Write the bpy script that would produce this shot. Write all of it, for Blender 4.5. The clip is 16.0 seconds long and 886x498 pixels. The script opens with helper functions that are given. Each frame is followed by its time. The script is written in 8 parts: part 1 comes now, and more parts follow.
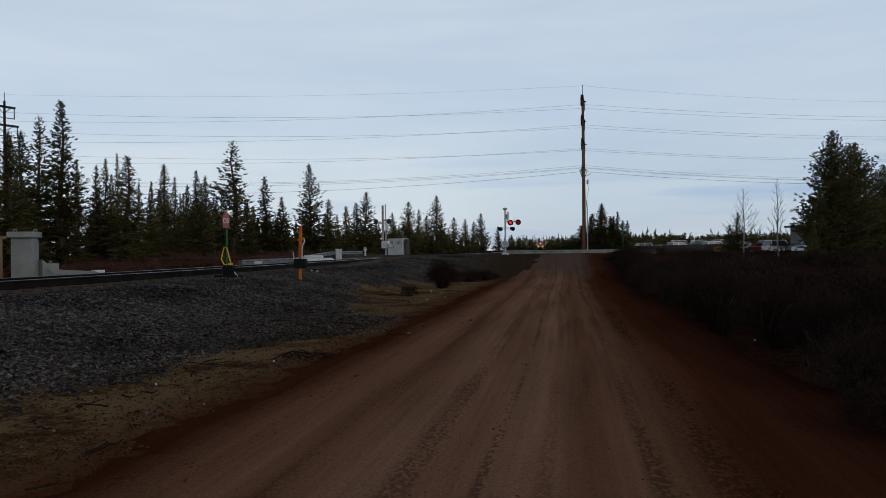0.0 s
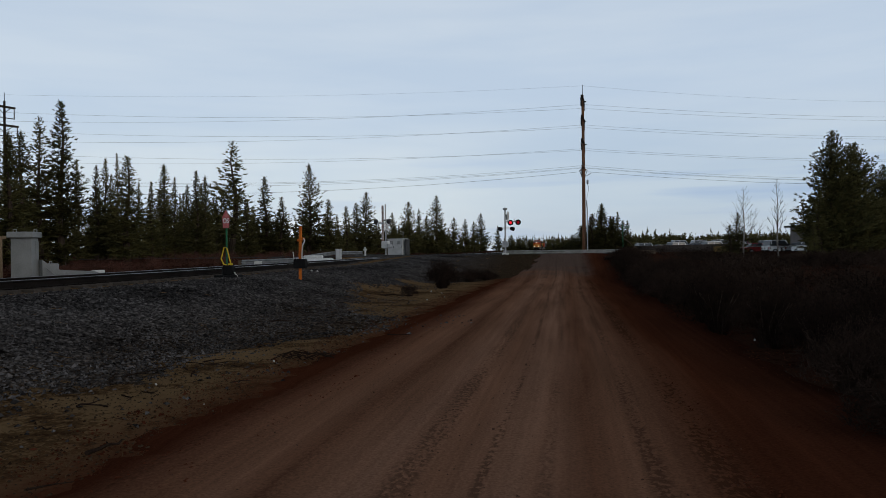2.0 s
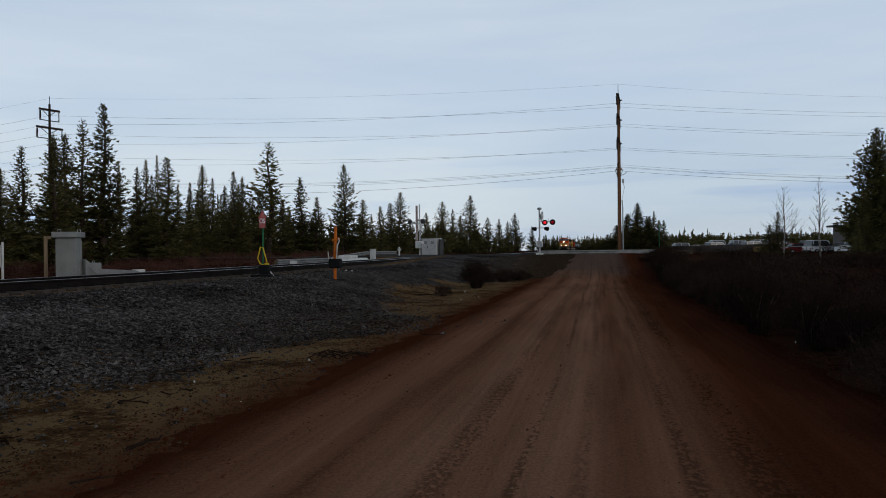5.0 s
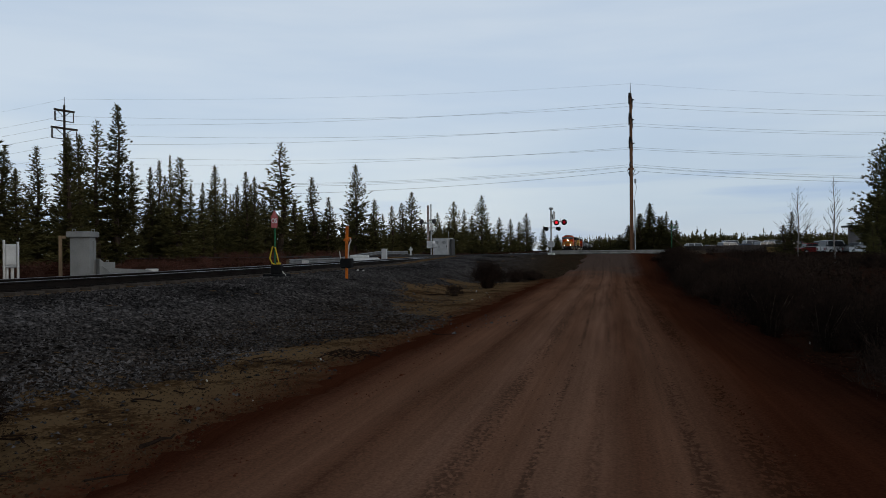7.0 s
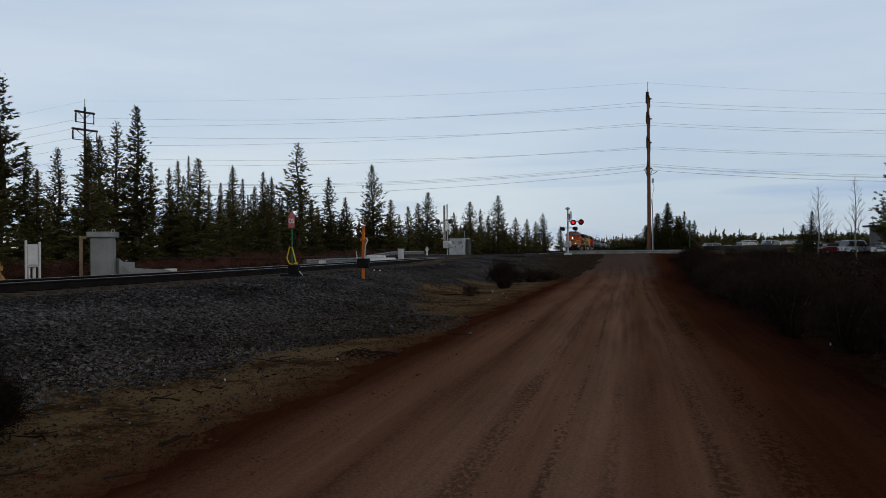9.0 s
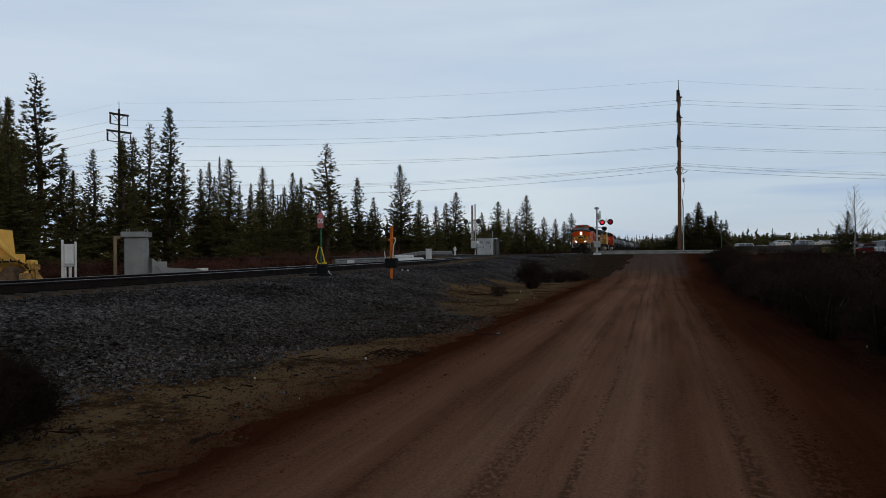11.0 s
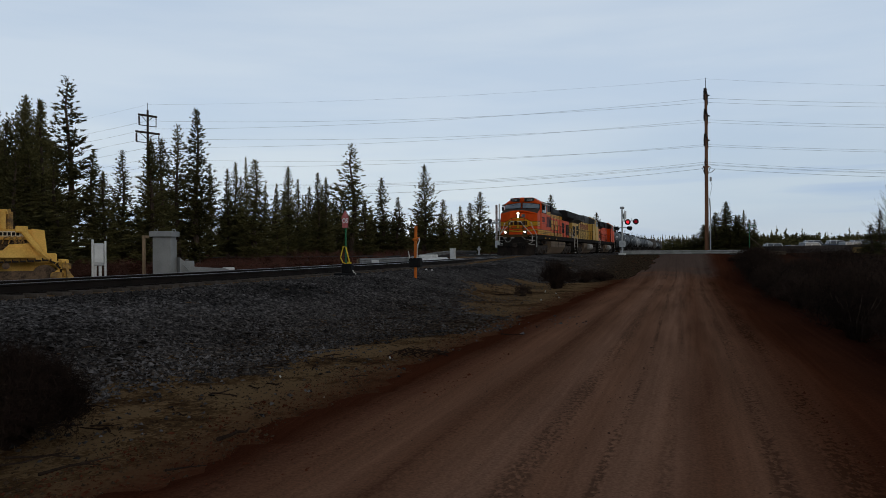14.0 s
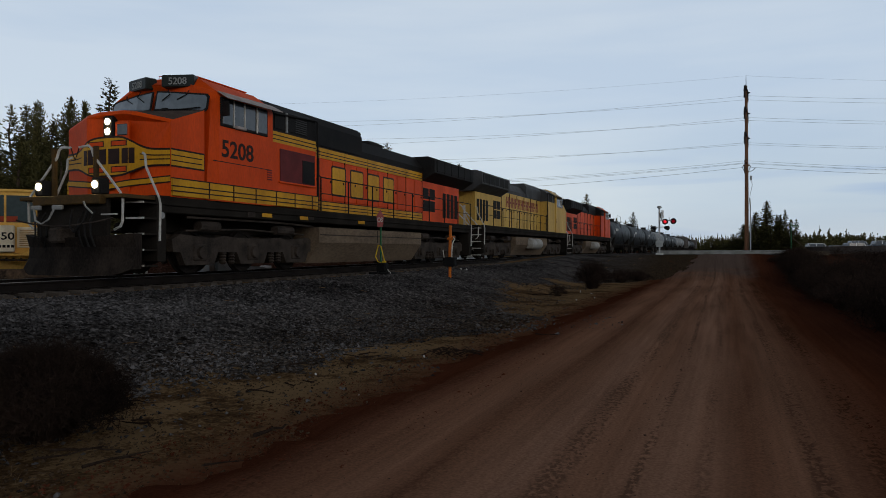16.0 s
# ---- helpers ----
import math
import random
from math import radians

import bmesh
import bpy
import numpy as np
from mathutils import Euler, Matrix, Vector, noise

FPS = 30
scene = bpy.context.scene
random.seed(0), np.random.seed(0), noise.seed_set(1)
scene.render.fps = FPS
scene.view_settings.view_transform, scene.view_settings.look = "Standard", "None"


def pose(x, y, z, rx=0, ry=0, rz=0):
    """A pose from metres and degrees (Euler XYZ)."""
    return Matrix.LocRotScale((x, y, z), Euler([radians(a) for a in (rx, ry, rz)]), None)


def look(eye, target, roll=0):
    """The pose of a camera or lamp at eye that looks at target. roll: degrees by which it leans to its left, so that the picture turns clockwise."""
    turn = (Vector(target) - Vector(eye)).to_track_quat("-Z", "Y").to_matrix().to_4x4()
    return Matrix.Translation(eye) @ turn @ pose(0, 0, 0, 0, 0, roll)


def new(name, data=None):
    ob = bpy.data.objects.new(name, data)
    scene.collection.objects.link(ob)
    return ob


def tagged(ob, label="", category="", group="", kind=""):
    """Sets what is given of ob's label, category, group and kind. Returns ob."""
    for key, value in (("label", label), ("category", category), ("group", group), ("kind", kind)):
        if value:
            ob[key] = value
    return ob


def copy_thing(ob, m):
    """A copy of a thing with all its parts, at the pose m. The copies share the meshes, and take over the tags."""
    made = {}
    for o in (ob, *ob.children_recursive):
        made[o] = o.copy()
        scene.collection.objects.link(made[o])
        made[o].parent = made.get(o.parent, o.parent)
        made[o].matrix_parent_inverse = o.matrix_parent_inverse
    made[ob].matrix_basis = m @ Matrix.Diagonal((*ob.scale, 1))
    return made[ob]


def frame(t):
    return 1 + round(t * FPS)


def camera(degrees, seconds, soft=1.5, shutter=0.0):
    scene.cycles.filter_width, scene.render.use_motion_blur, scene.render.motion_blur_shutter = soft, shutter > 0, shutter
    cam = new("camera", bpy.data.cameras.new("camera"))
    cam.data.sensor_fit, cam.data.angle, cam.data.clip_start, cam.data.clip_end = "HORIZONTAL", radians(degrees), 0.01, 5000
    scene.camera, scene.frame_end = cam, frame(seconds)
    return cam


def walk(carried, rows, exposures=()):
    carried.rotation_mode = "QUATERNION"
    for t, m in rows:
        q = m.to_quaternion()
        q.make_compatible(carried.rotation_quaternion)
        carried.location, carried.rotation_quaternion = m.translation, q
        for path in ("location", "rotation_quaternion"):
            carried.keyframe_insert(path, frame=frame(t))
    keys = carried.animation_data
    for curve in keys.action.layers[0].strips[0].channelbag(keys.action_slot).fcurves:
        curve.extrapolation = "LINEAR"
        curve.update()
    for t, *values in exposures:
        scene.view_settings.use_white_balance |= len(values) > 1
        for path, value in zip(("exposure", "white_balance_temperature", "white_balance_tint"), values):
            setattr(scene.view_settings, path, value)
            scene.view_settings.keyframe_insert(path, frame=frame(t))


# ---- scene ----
# The track runs along y; x is the distance from its centre line towards the dirt road; the road lies at z = 0.
EYE = (12.783, 0.0, 1.6)
cam = camera(62.98, 16.0, soft=0.6, shutter=0.0)
TURNS = [
    (0, 90.146, 0.599, 0.000), (3, 90.150, 0.610, 0.000), (3.5, 90.152, 0.650, 0.437), (4, 90.165, 0.690, 1.688), (4.5, 90.159, 0.612, 2.159), (5, 90.172, 0.547, 2.678), (7.5, 90.177, 0.494, 3.640),
    (8, 90.187, 0.505, 3.754), (8.5, 90.183, 0.484, 4.092), (9, 90.187, 0.478, 4.869), (11.5, 90.200, 0.387, 7.463), (12, 90.203, 0.356, 7.823), (12.5, 90.208, 0.358, 8.040), (13, 90.207, 0.373, 8.111),
    (13.5, 90.198, 0.360, 8.358), (14, 90.189, 0.354, 8.990), (14.5, 90.178, 0.360, 9.909), (15, 90.178, 0.312, 10.900), (15.5, 90.166, 0.238, 11.365), (16, 90.143, 0.150, 11.724)]
walk(cam, [(t, pose(*EYE, rx, ry, rz + 9.67)) for t, rx, ry, rz in TURNS], exposures=[(0.0, 0.0, 6700, 11.0), (16.0, 0.0, 6700, 11.0)])

# ---- sky: a dusk overcast, bright low down, heavy cloud overhead ----
world = bpy.data.worlds.new("sky")
scene.world = world
world.use_nodes = True
wn, wl = world.node_tree.nodes, world.node_tree.links
wn.clear()
w_out, w_bg = wn.new("ShaderNodeOutputWorld"), wn.new("ShaderNodeBackground")
w_sky = wn.new("ShaderNodeTexSky")
w_sky.sky_type, w_sky.sun_disc = "NISHITA", False
w_sky.sun_elevation, w_sky.sun_rotation = radians(9), radians(150)
w_co, w_sep = wn.new("ShaderNodeTexCoord"), wn.new("ShaderNodeSeparateXYZ")
wl.new(w_co.outputs["Generated"], w_sep.inputs[0])
w_ramp = wn.new("ShaderNodeValToRGB")           # cloud deck by height above the horizon
wl.new(w_sep.outputs["Z"], w_ramp.inputs[0])
for k, (at, c) in enumerate([(0.0, (0.685, 0.75, 0.80)), (0.06, (0.65, 0.75, 0.84)), (0.2, (0.585, 0.70, 0.84)), (0.38, (0.555, 0.665, 0.805)),
                             (0.58, (0.12, 0.14, 0.16)), (1.0, (0.055, 0.064, 0.075))]):
    el = w_ramp.color_ramp.elements[k] if k < 2 else w_ramp.color_ramp.elements.new(at)
    el.position, el.color = at, (*c, 1)
w_map = wn.new("ShaderNodeMapping")
w_map.inputs["Scale"].default_value = (1.2, 1.2, 9.0)
wl.new(w_co.outputs["Generated"], w_map.inputs[0])
w_noise = wn.new("ShaderNodeTexNoise")
w_noise.inputs["Scale"].default_value, w_noise.inputs["Detail"].default_value, w_noise.inputs["Roughness"].default_value = 2.2, 5, 0.5
wl.new(w_map.outputs[0], w_noise.inputs["Vector"])
w_cl = wn.new("ShaderNodeValToRGB")             # soft streaks of bluer and whiter cloud
for k, (at, c) in enumerate([(0.34, (0.91, 0.945, 0.985)), (0.62, (1.035, 1.03, 1.02))]):
    w_cl.color_ramp.elements[k].position, w_cl.color_ramp.elements[k].color = at, (*c, 1)
wl.new(w_noise.outputs["Fac"], w_cl.inputs[0])
w_mul = wn.new("ShaderNodeMixRGB")
w_mul.blend_type, w_mul.inputs[0].default_value = "MULTIPLY", 1.0
wl.new(w_ramp.outputs[0], w_mul.inputs[1]), wl.new(w_cl.outputs[0], w_mul.inputs[2])
# the cloud near the horizon is duller and bluer away from the sunset side
w_east, w_low, w_both, w_dull = wn.new("ShaderNodeMapRange"), wn.new("ShaderNodeMapRange"), wn.new("ShaderNodeMath"), wn.new("ShaderNodeMixRGB")
w_east.interpolation_type = w_low.interpolation_type = "SMOOTHSTEP"
w_east.inputs["From Min"].default_value, w_east.inputs["From Max"].default_value = -0.30, 0.10
w_low.inputs["From Min"].default_value, w_low.inputs["From Max"].default_value = 0.26, 0.06
wl.new(w_sep.outputs["X"], w_east.inputs["Value"]), wl.new(w_sep.outputs["Z"], w_low.inputs["Value"])
w_both.operation = "MULTIPLY"
wl.new(w_east.outputs[0], w_both.inputs[0]), wl.new(w_low.outputs[0], w_both.inputs[1])
w_dull.blend_type, w_dull.inputs[2].default_value = "MULTIPLY", (0.80, 0.85, 0.91, 1)
wl.new(w_both.outputs[0], w_dull.inputs[0]), wl.new(w_mul.outputs[0], w_dull.inputs[1])
w_map2, w_n2, w_band, w_low2, w_st, w_str = wn.new("ShaderNodeMapping"), wn.new("ShaderNodeTexNoise"), wn.new("ShaderNodeMapRange"), wn.new("ShaderNodeMapRange"), wn.new("ShaderNodeMath"), wn.new("ShaderNodeMixRGB")
w_map2.inputs["Scale"].default_value, w_map2.inputs["Location"].default_value = (2.2, 2.2, 30.0), (0.35, 0.0, 0.4)
w_n2.inputs["Scale"].default_value, w_n2.inputs["Detail"].default_value = 1.3, 4
wl.new(w_co.outputs["Generated"], w_map2.inputs[0]), wl.new(w_map2.outputs[0], w_n2.inputs["Vector"])
w_band.inputs["From Min"].default_value, w_band.inputs["From Max"].default_value = 0.50, 0.66
w_low2.inputs["From Min"].default_value, w_low2.inputs["From Max"].default_value, w_low2.interpolation_type = 0.15, 0.085, "SMOOTHSTEP"
wl.new(w_n2.outputs["Fac"], w_band.inputs["Value"]), wl.new(w_sep.outputs["Z"], w_low2.inputs["Value"])
w_st.operation = "MULTIPLY"
wl.new(w_band.outputs[0], w_st.inputs[0]), wl.new(w_low2.outputs[0], w_st.inputs[1])
w_str.blend_type, w_str.inputs[2].default_value = "MULTIPLY", (0.80, 0.86, 0.97, 1)
wl.new(w_st.outputs[0], w_str.inputs[0]), wl.new(w_dull.outputs[0], w_str.inputs[1])
w_scale = wn.new("ShaderNodeMixRGB")
w_scale.blend_type, w_scale.inputs[0].default_value, w_scale.inputs[2].default_value = "MULTIPLY", 1.0, (0.08, 0.08, 0.08, 1)
wl.new(w_sky.outputs[0], w_scale.inputs[1])
w_mix = wn.new("ShaderNodeMixRGB")
w_mix.inputs[0].default_value = 0.9
wl.new(w_scale.outputs[0], w_mix.inputs[1]), wl.new(w_str.outputs[0], w_mix.inputs[2])
wl.new(w_mix.outputs[0], w_bg.inputs[0])
w_bg.inputs[1].default_value = 1.0
wl.new(w_bg.outputs[0], w_out.inputs[0])
sun_data = bpy.data.lights.new("sun", "SUN")
sun_data.energy, sun_data.angle, sun_data.color = 0.35, radians(25), (1.0, 0.9, 0.78)
sun = new("sun", sun_data)
sun.matrix_basis = look((0, 0, 40), (-30, 18, 28))


# ---- materials ----
def mat(name, a, b=None, rough=0.7, metal=0.0, scale=3.0, fine=40.0, bump=0.15, wear=0.5, per_thing=0.0, stretch=(1, 1, 1), glow=None, gloss=0.1):
    """A surface of colour a broken up by b: broad stains, fine grain and relief."""
    m = bpy.data.materials.new(name)
    m.use_nodes = True
    n, l = m.node_tree.nodes, m.node_tree.links
    p = n["Principled BSDF"]
    b = b or tuple(c * 0.7 for c in a)
    co, mp = n.new("ShaderNodeTexCoord"), n.new("ShaderNodeMapping")
    mp.inputs["Scale"].default_value = stretch
    l.new(co.outputs["Object"], mp.inputs[0])
    broad, grain = n.new("ShaderNodeTexNoise"), n.new("ShaderNodeTexNoise")
    broad.inputs["Scale"].default_value, broad.inputs["Detail"].default_value = scale, 4
    grain.inputs["Scale"].default_value, grain.inputs["Detail"].default_value = fine, 3
    l.new(mp.outputs[0], broad.inputs["Vector"]), l.new(mp.outputs[0], grain.inputs["Vector"])
    add = n.new("ShaderNodeMath")
    add.operation = "MULTIPLY_ADD"
    l.new(grain.outputs["Fac"], add.inputs[0])
    add.inputs[1].default_value = 0.6
    l.new(broad.outputs["Fac"], add.inputs[2])
    ramp = n.new("ShaderNodeValToRGB")
    ramp.color_ramp.elements[0].position, ramp.color_ramp.elements[1].position = 0.8 - 0.35 * wear, 0.8 + 0.35 * wear
    ramp.color_ramp.elements[0].color, ramp.color_ramp.elements[1].color = (*a, 1), (*b, 1)
    l.new(add.outputs[0], ramp.inputs[0])
    colour = ramp.outputs[0]
    if per_thing:
        info, hsv, rng = n.new("ShaderNodeObjectInfo"), n.new("ShaderNodeHueSaturation"), n.new("ShaderNodeMapRange")
        rng.inputs["To Min"].default_value, rng.inputs["To Max"].default_value = 1 - per_thing, 1 + per_thing
        l.new(info.outputs["Random"], rng.inputs["Value"]), l.new(rng.outputs[0], hsv.inputs["Value"]), l.new(colour, hsv.inputs["Color"])
        colour = hsv.outputs[0]
    l.new(colour, p.inputs["Base Color"])
    rr = n.new("ShaderNodeMapRange")
    rr.inputs["To Min"].default_value, rr.inputs["To Max"].default_value = max(0.03, rough - 0.1), min(1, rough + 0.12)
    l.new(broad.outputs["Fac"], rr.inputs["Value"]), l.new(rr.outputs[0], p.inputs["Roughness"])
    p.inputs["Metallic"].default_value = metal
    p.inputs["Specular IOR Level"].default_value = gloss
    if bump:
        bp = n.new("ShaderNodeBump")
        bp.inputs["Strength"].default_value, bp.inputs["Distance"].default_value = bump, 0.02
        l.new(grain.outputs["Fac"], bp.inputs["Height"]), l.new(bp.outputs[0], p.inputs["Normal"])
    if glow:
        p.inputs["Emission Color"].default_value, p.inputs["Emission Strength"].default_value = (*glow[:3], 1), glow[3]
    return m


def ground_mat(name, stops, scale, fine, bump, stretch=(1, 1, 1), rough=0.95, distance=0.03, spill=None, cells=0.0):
    """Loose ground: several colours by mixed noise, with relief at two sizes."""
    m = bpy.data.materials.new(name)
    m.use_nodes = True
    n, l = m.node_tree.nodes, m.node_tree.links
    p = n["Principled BSDF"]
    co, mp = n.new("ShaderNodeTexCoord"), n.new("ShaderNodeMapping")
    mp.inputs["Scale"].default_value = stretch
    l.new(co.outputs["Object"], mp.inputs[0])
    broad, grain, mid = n.new("ShaderNodeTexNoise"), n.new("ShaderNodeTexNoise"), n.new("ShaderNodeTexNoise")
    for nd, s, d in ((broad, scale, 6), (mid, scale * 7, 4), (grain, fine, 4)):
        nd.inputs["Scale"].default_value, nd.inputs["Detail"].default_value = s, d
        l.new((co.outputs["Object"] if nd is grain else mp.outputs[0]), nd.inputs["Vector"])
    m1, m2 = n.new("ShaderNodeMath"), n.new("ShaderNodeMath")
    m1.operation = m2.operation = "MULTIPLY_ADD"
    l.new(mid.outputs["Fac"], m1.inputs[0]), l.new(broad.outputs["Fac"], m1.inputs[2])
    m1.inputs[1].default_value = 0.5
    l.new(grain.outputs["Fac"], m2.inputs[0]), l.new(m1.outputs[0], m2.inputs[2])
    m2.inputs[1].default_value = 0.5
    ramp = n.new("ShaderNodeValToRGB")
    while len(ramp.color_ramp.elements) < len(stops):
        ramp.color_ramp.elements.new(0.5)
    for el, (at, c) in zip(ramp.color_ramp.elements, stops):
        el.position, el.color = at, (*c, 1)
    l.new(m2.outputs[0], ramp.inputs[0])
    colour, height = ramp.outputs[0], m2.outputs[0]
    if spill:                                     # loose cinders strewn off the road, thinning out over the verge
        tint, x0, x1 = spill
        sep, rng, soft, mix = n.new("ShaderNodeSeparateXYZ"), n.new("ShaderNodeMapRange"), n.new("ShaderNodeMath"), n.new("ShaderNodeMixRGB")
        l.new(co.outputs["Object"], sep.inputs[0])
        soft.operation, soft.inputs[1].default_value = "MULTIPLY_ADD", 1.3
        l.new(m2.outputs[0], soft.inputs[0]), l.new(sep.outputs["X"], soft.inputs[2])
        rng.inputs["From Min"].default_value, rng.inputs["From Max"].default_value = x0 + 1.3, x1 + 1.3
        l.new(soft.outputs[0], rng.inputs["Value"]), l.new(rng.outputs[0], mix.inputs[0]), l.new(colour, mix.inputs[1])
        mix.inputs[2].default_value = (*tint, 1)
        colour = mix.outputs[0]
    if cells:                                     # broken stones: each cell its own tone, shade between them painted into the colour
        vor, tone, gap, both, mulc, hs = n.new("ShaderNodeTexVoronoi"), n.new("ShaderNodeMapRange"), n.new("ShaderNodeMapRange"), n.new("ShaderNodeMath"), n.new("ShaderNodeMixRGB"), n.new("ShaderNodeSeparateColor")
        vor.inputs["Scale"].default_value = cells
        l.new(co.outputs["Object"], vor.inputs["Vector"]), l.new(vor.outputs["Color"], hs.inputs[0])
        tone.inputs["To Min"].default_value, tone.inputs["To Max"].default_value = 0.35, 1.75
        # colour darkens towards cell borders as painted shade in the gaps
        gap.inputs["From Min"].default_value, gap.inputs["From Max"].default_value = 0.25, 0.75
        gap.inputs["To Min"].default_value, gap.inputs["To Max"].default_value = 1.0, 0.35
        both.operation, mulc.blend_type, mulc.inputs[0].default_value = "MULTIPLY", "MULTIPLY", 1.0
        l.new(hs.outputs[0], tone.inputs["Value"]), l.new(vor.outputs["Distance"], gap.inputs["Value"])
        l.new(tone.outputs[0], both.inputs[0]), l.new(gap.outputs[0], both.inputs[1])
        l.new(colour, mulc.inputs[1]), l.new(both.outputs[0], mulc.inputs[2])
        lift = n.new("ShaderNodeMath")
        lift.operation = "SUBTRACT"
        l.new(m2.outputs[0], lift.inputs[0]), l.new(vor.outputs["Distance"], lift.inputs[1])
        colour, height = mulc.outputs[0], lift.outputs[0]
    l.new(colour, p.inputs["Base Color"])
    p.inputs["Roughness"].default_value = rough
    p.inputs["Specular IOR Level"].default_value = 0.0
    bp = n.new("ShaderNodeBump")
    bp.inputs["Strength"].default_value, bp.inputs["Distance"].default_value = bump, distance
    l.new(height, bp.inputs["Height"]), l.new(bp.outputs[0], p.inputs["Normal"])
    return m


M_EARTH = ground_mat("dry_earth", [(0.78, (0.044, 0.0240, 0.0130)), (0.95, (0.110, 0.0640, 0.0300)), (1.16, (0.180, 0.114, 0.058))], 0.9, 26, 1.0, distance=0.035, spill=((0.082, 0.029, 0.015), 8.3, 9.5))
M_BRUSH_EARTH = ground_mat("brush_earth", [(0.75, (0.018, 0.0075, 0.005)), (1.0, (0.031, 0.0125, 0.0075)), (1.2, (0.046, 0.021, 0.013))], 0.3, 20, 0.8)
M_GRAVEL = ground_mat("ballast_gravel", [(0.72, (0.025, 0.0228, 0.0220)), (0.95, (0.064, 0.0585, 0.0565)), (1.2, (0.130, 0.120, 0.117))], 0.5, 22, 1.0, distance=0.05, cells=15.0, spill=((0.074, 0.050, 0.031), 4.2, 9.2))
def road_mat(name):
    """Red cinder road: pale packed bed with darker wheel tracks along it and loose dark red edges, the right one with
    shade painted in.
    """
    m = bpy.data.materials.new(name)
    m.use_nodes = True
    n, l = m.node_tree.nodes, m.node_tree.links
    p = n["Principled BSDF"]
    co, sep = n.new("ShaderNodeTexCoord"), n.new("ShaderNodeSeparateXYZ")
    l.new(co.outputs["Object"], sep.inputs[0])

    def tex(scale, stretch, detail=4):
        mp, t = n.new("ShaderNodeMapping"), n.new("ShaderNodeTexNoise")
        mp.inputs["Scale"].default_value = stretch
        t.inputs["Scale"].default_value, t.inputs["Detail"].default_value = scale, detail
        l.new(co.outputs["Object"], mp.inputs[0]), l.new(mp.outputs[0], t.inputs["Vector"])
        return t.outputs["Fac"]

    def math_(op, a, b, c=None):
        k = n.new("ShaderNodeMath")
        k.operation = op
        for i, v in enumerate((a, b, c)):
            if v is None:
                continue
            if isinstance(v, (int, float)):
                k.inputs[i].default_value = v
            else:
                l.new(v, k.inputs[i])
        return k.outputs[0]
    wander, ragged = tex(0.5, (0.3, 0.12, 1), 2), tex(2.0, (1.6, 0.16, 1), 5)
    x = math_("ADD", sep.outputs["X"], math_("MULTIPLY_ADD", wander, 0.5, -0.25))
    x = math_("ADD", x, math_("MULTIPLY_ADD", ragged, 0.36, -0.18))
    u = math_("DIVIDE", math_("SUBTRACT", x, 8.8), 7.2)
    ramp = n.new("ShaderNodeValToRGB")
    EDGE, BED, RUT, PALE = (0.062, 0.0195, 0.0098), (0.205, 0.103, 0.063), (0.150, 0.070, 0.041), (0.240, 0.128, 0.083)
    # the last stops darken the red right edge further: shade painted into its colour
    stops = [(9.1, EDGE), (9.65, EDGE), (10.15, RUT), (10.6, BED), (10.9, RUT), (11.2, BED), (11.5, PALE), (11.95, BED), (12.45, PALE), (12.93, RUT), (13.2, BED), (13.55, RUT), (13.88, (0.112, 0.045, 0.024)), (14.15, (0.074, 0.024, 0.012)), (14.6, (0.064, 0.0215, 0.0112)), (15.6, (0.042, 0.0150, 0.0088))]
    while len(ramp.color_ramp.elements) < len(stops):
        ramp.color_ramp.elements.new(0.5)
    for el, (at, c) in zip(ramp.color_ramp.elements, stops):
        el.position, el.color = (at - 8.8) / 7.2, (*c, 1)
    l.new(u, ramp.inputs[0])
    streak, fine, blot = tex(1.0, (11.0, 0.22, 1), 6), tex(44.0, (1, 1, 1), 4), tex(1.4, (1.0, 0.13, 1), 6)
    v = math_("ADD", math_("MULTIPLY", streak, 0.5), math_("ADD", math_("MULTIPLY", fine, 0.75), math_("MULTIPLY", blot, 0.6)))
    # tyre treads: narrow lines of churned clods along the road
    lumps, gaps = tex(24.0, (1.0, 0.6, 1), 3), tex(0.35, (0.5, 1.0, 1), 2)
    sway = math_("MULTIPLY_ADD", wander, 0.5, sep.outputs["X"])
    for at, half, deep in ((9.9, 0.16, 0.16), (10.95, 0.10, 0.14), (11.72, 0.15, 0.32), (12.21, 0.05, 0.42), (12.62, 0.08, 0.2), (13.36, 0.10, 0.32), (13.82, 0.17, 0.42)):
        d = math_("ABSOLUTE", math_("SUBTRACT", sway, at + 0.25), 0.0)
        line = n.new("ShaderNodeMapRange")
        line.inputs["From Min"].default_value, line.inputs["From Max"].default_value = half, half * 0.35
        l.new(d, line.inputs["Value"])
        churn = n.new("ShaderNodeMapRange")
        churn.inputs["From Min"].default_value, churn.inputs["From Max"].default_value = 0.46, 0.60
        l.new(math_("ADD", lumps, math_("MULTIPLY_ADD", gaps, 0.6, -0.3)), churn.inputs["Value"])
        v = math_("SUBTRACT", v, math_("MULTIPLY", math_("MULTIPLY", line.outputs[0], churn.outputs[0]), deep))
    mul = n.new("ShaderNodeMixRGB")
    mul.blend_type, mul.inputs[0].default_value = "MULTIPLY", 1.0
    gain = n.new("ShaderNodeMapRange")
    gain.inputs["From Min"].default_value, gain.inputs["From Max"].default_value = 0.6, 1.15
    gain.inputs["To Min"].default_value, gain.inputs["To Max"].default_value = 0.55, 1.35
    l.new(v, gain.inputs["Value"]), l.new(ramp.outputs[0], mul.inputs[1]), l.new(gain.outputs[0], mul.inputs[2])
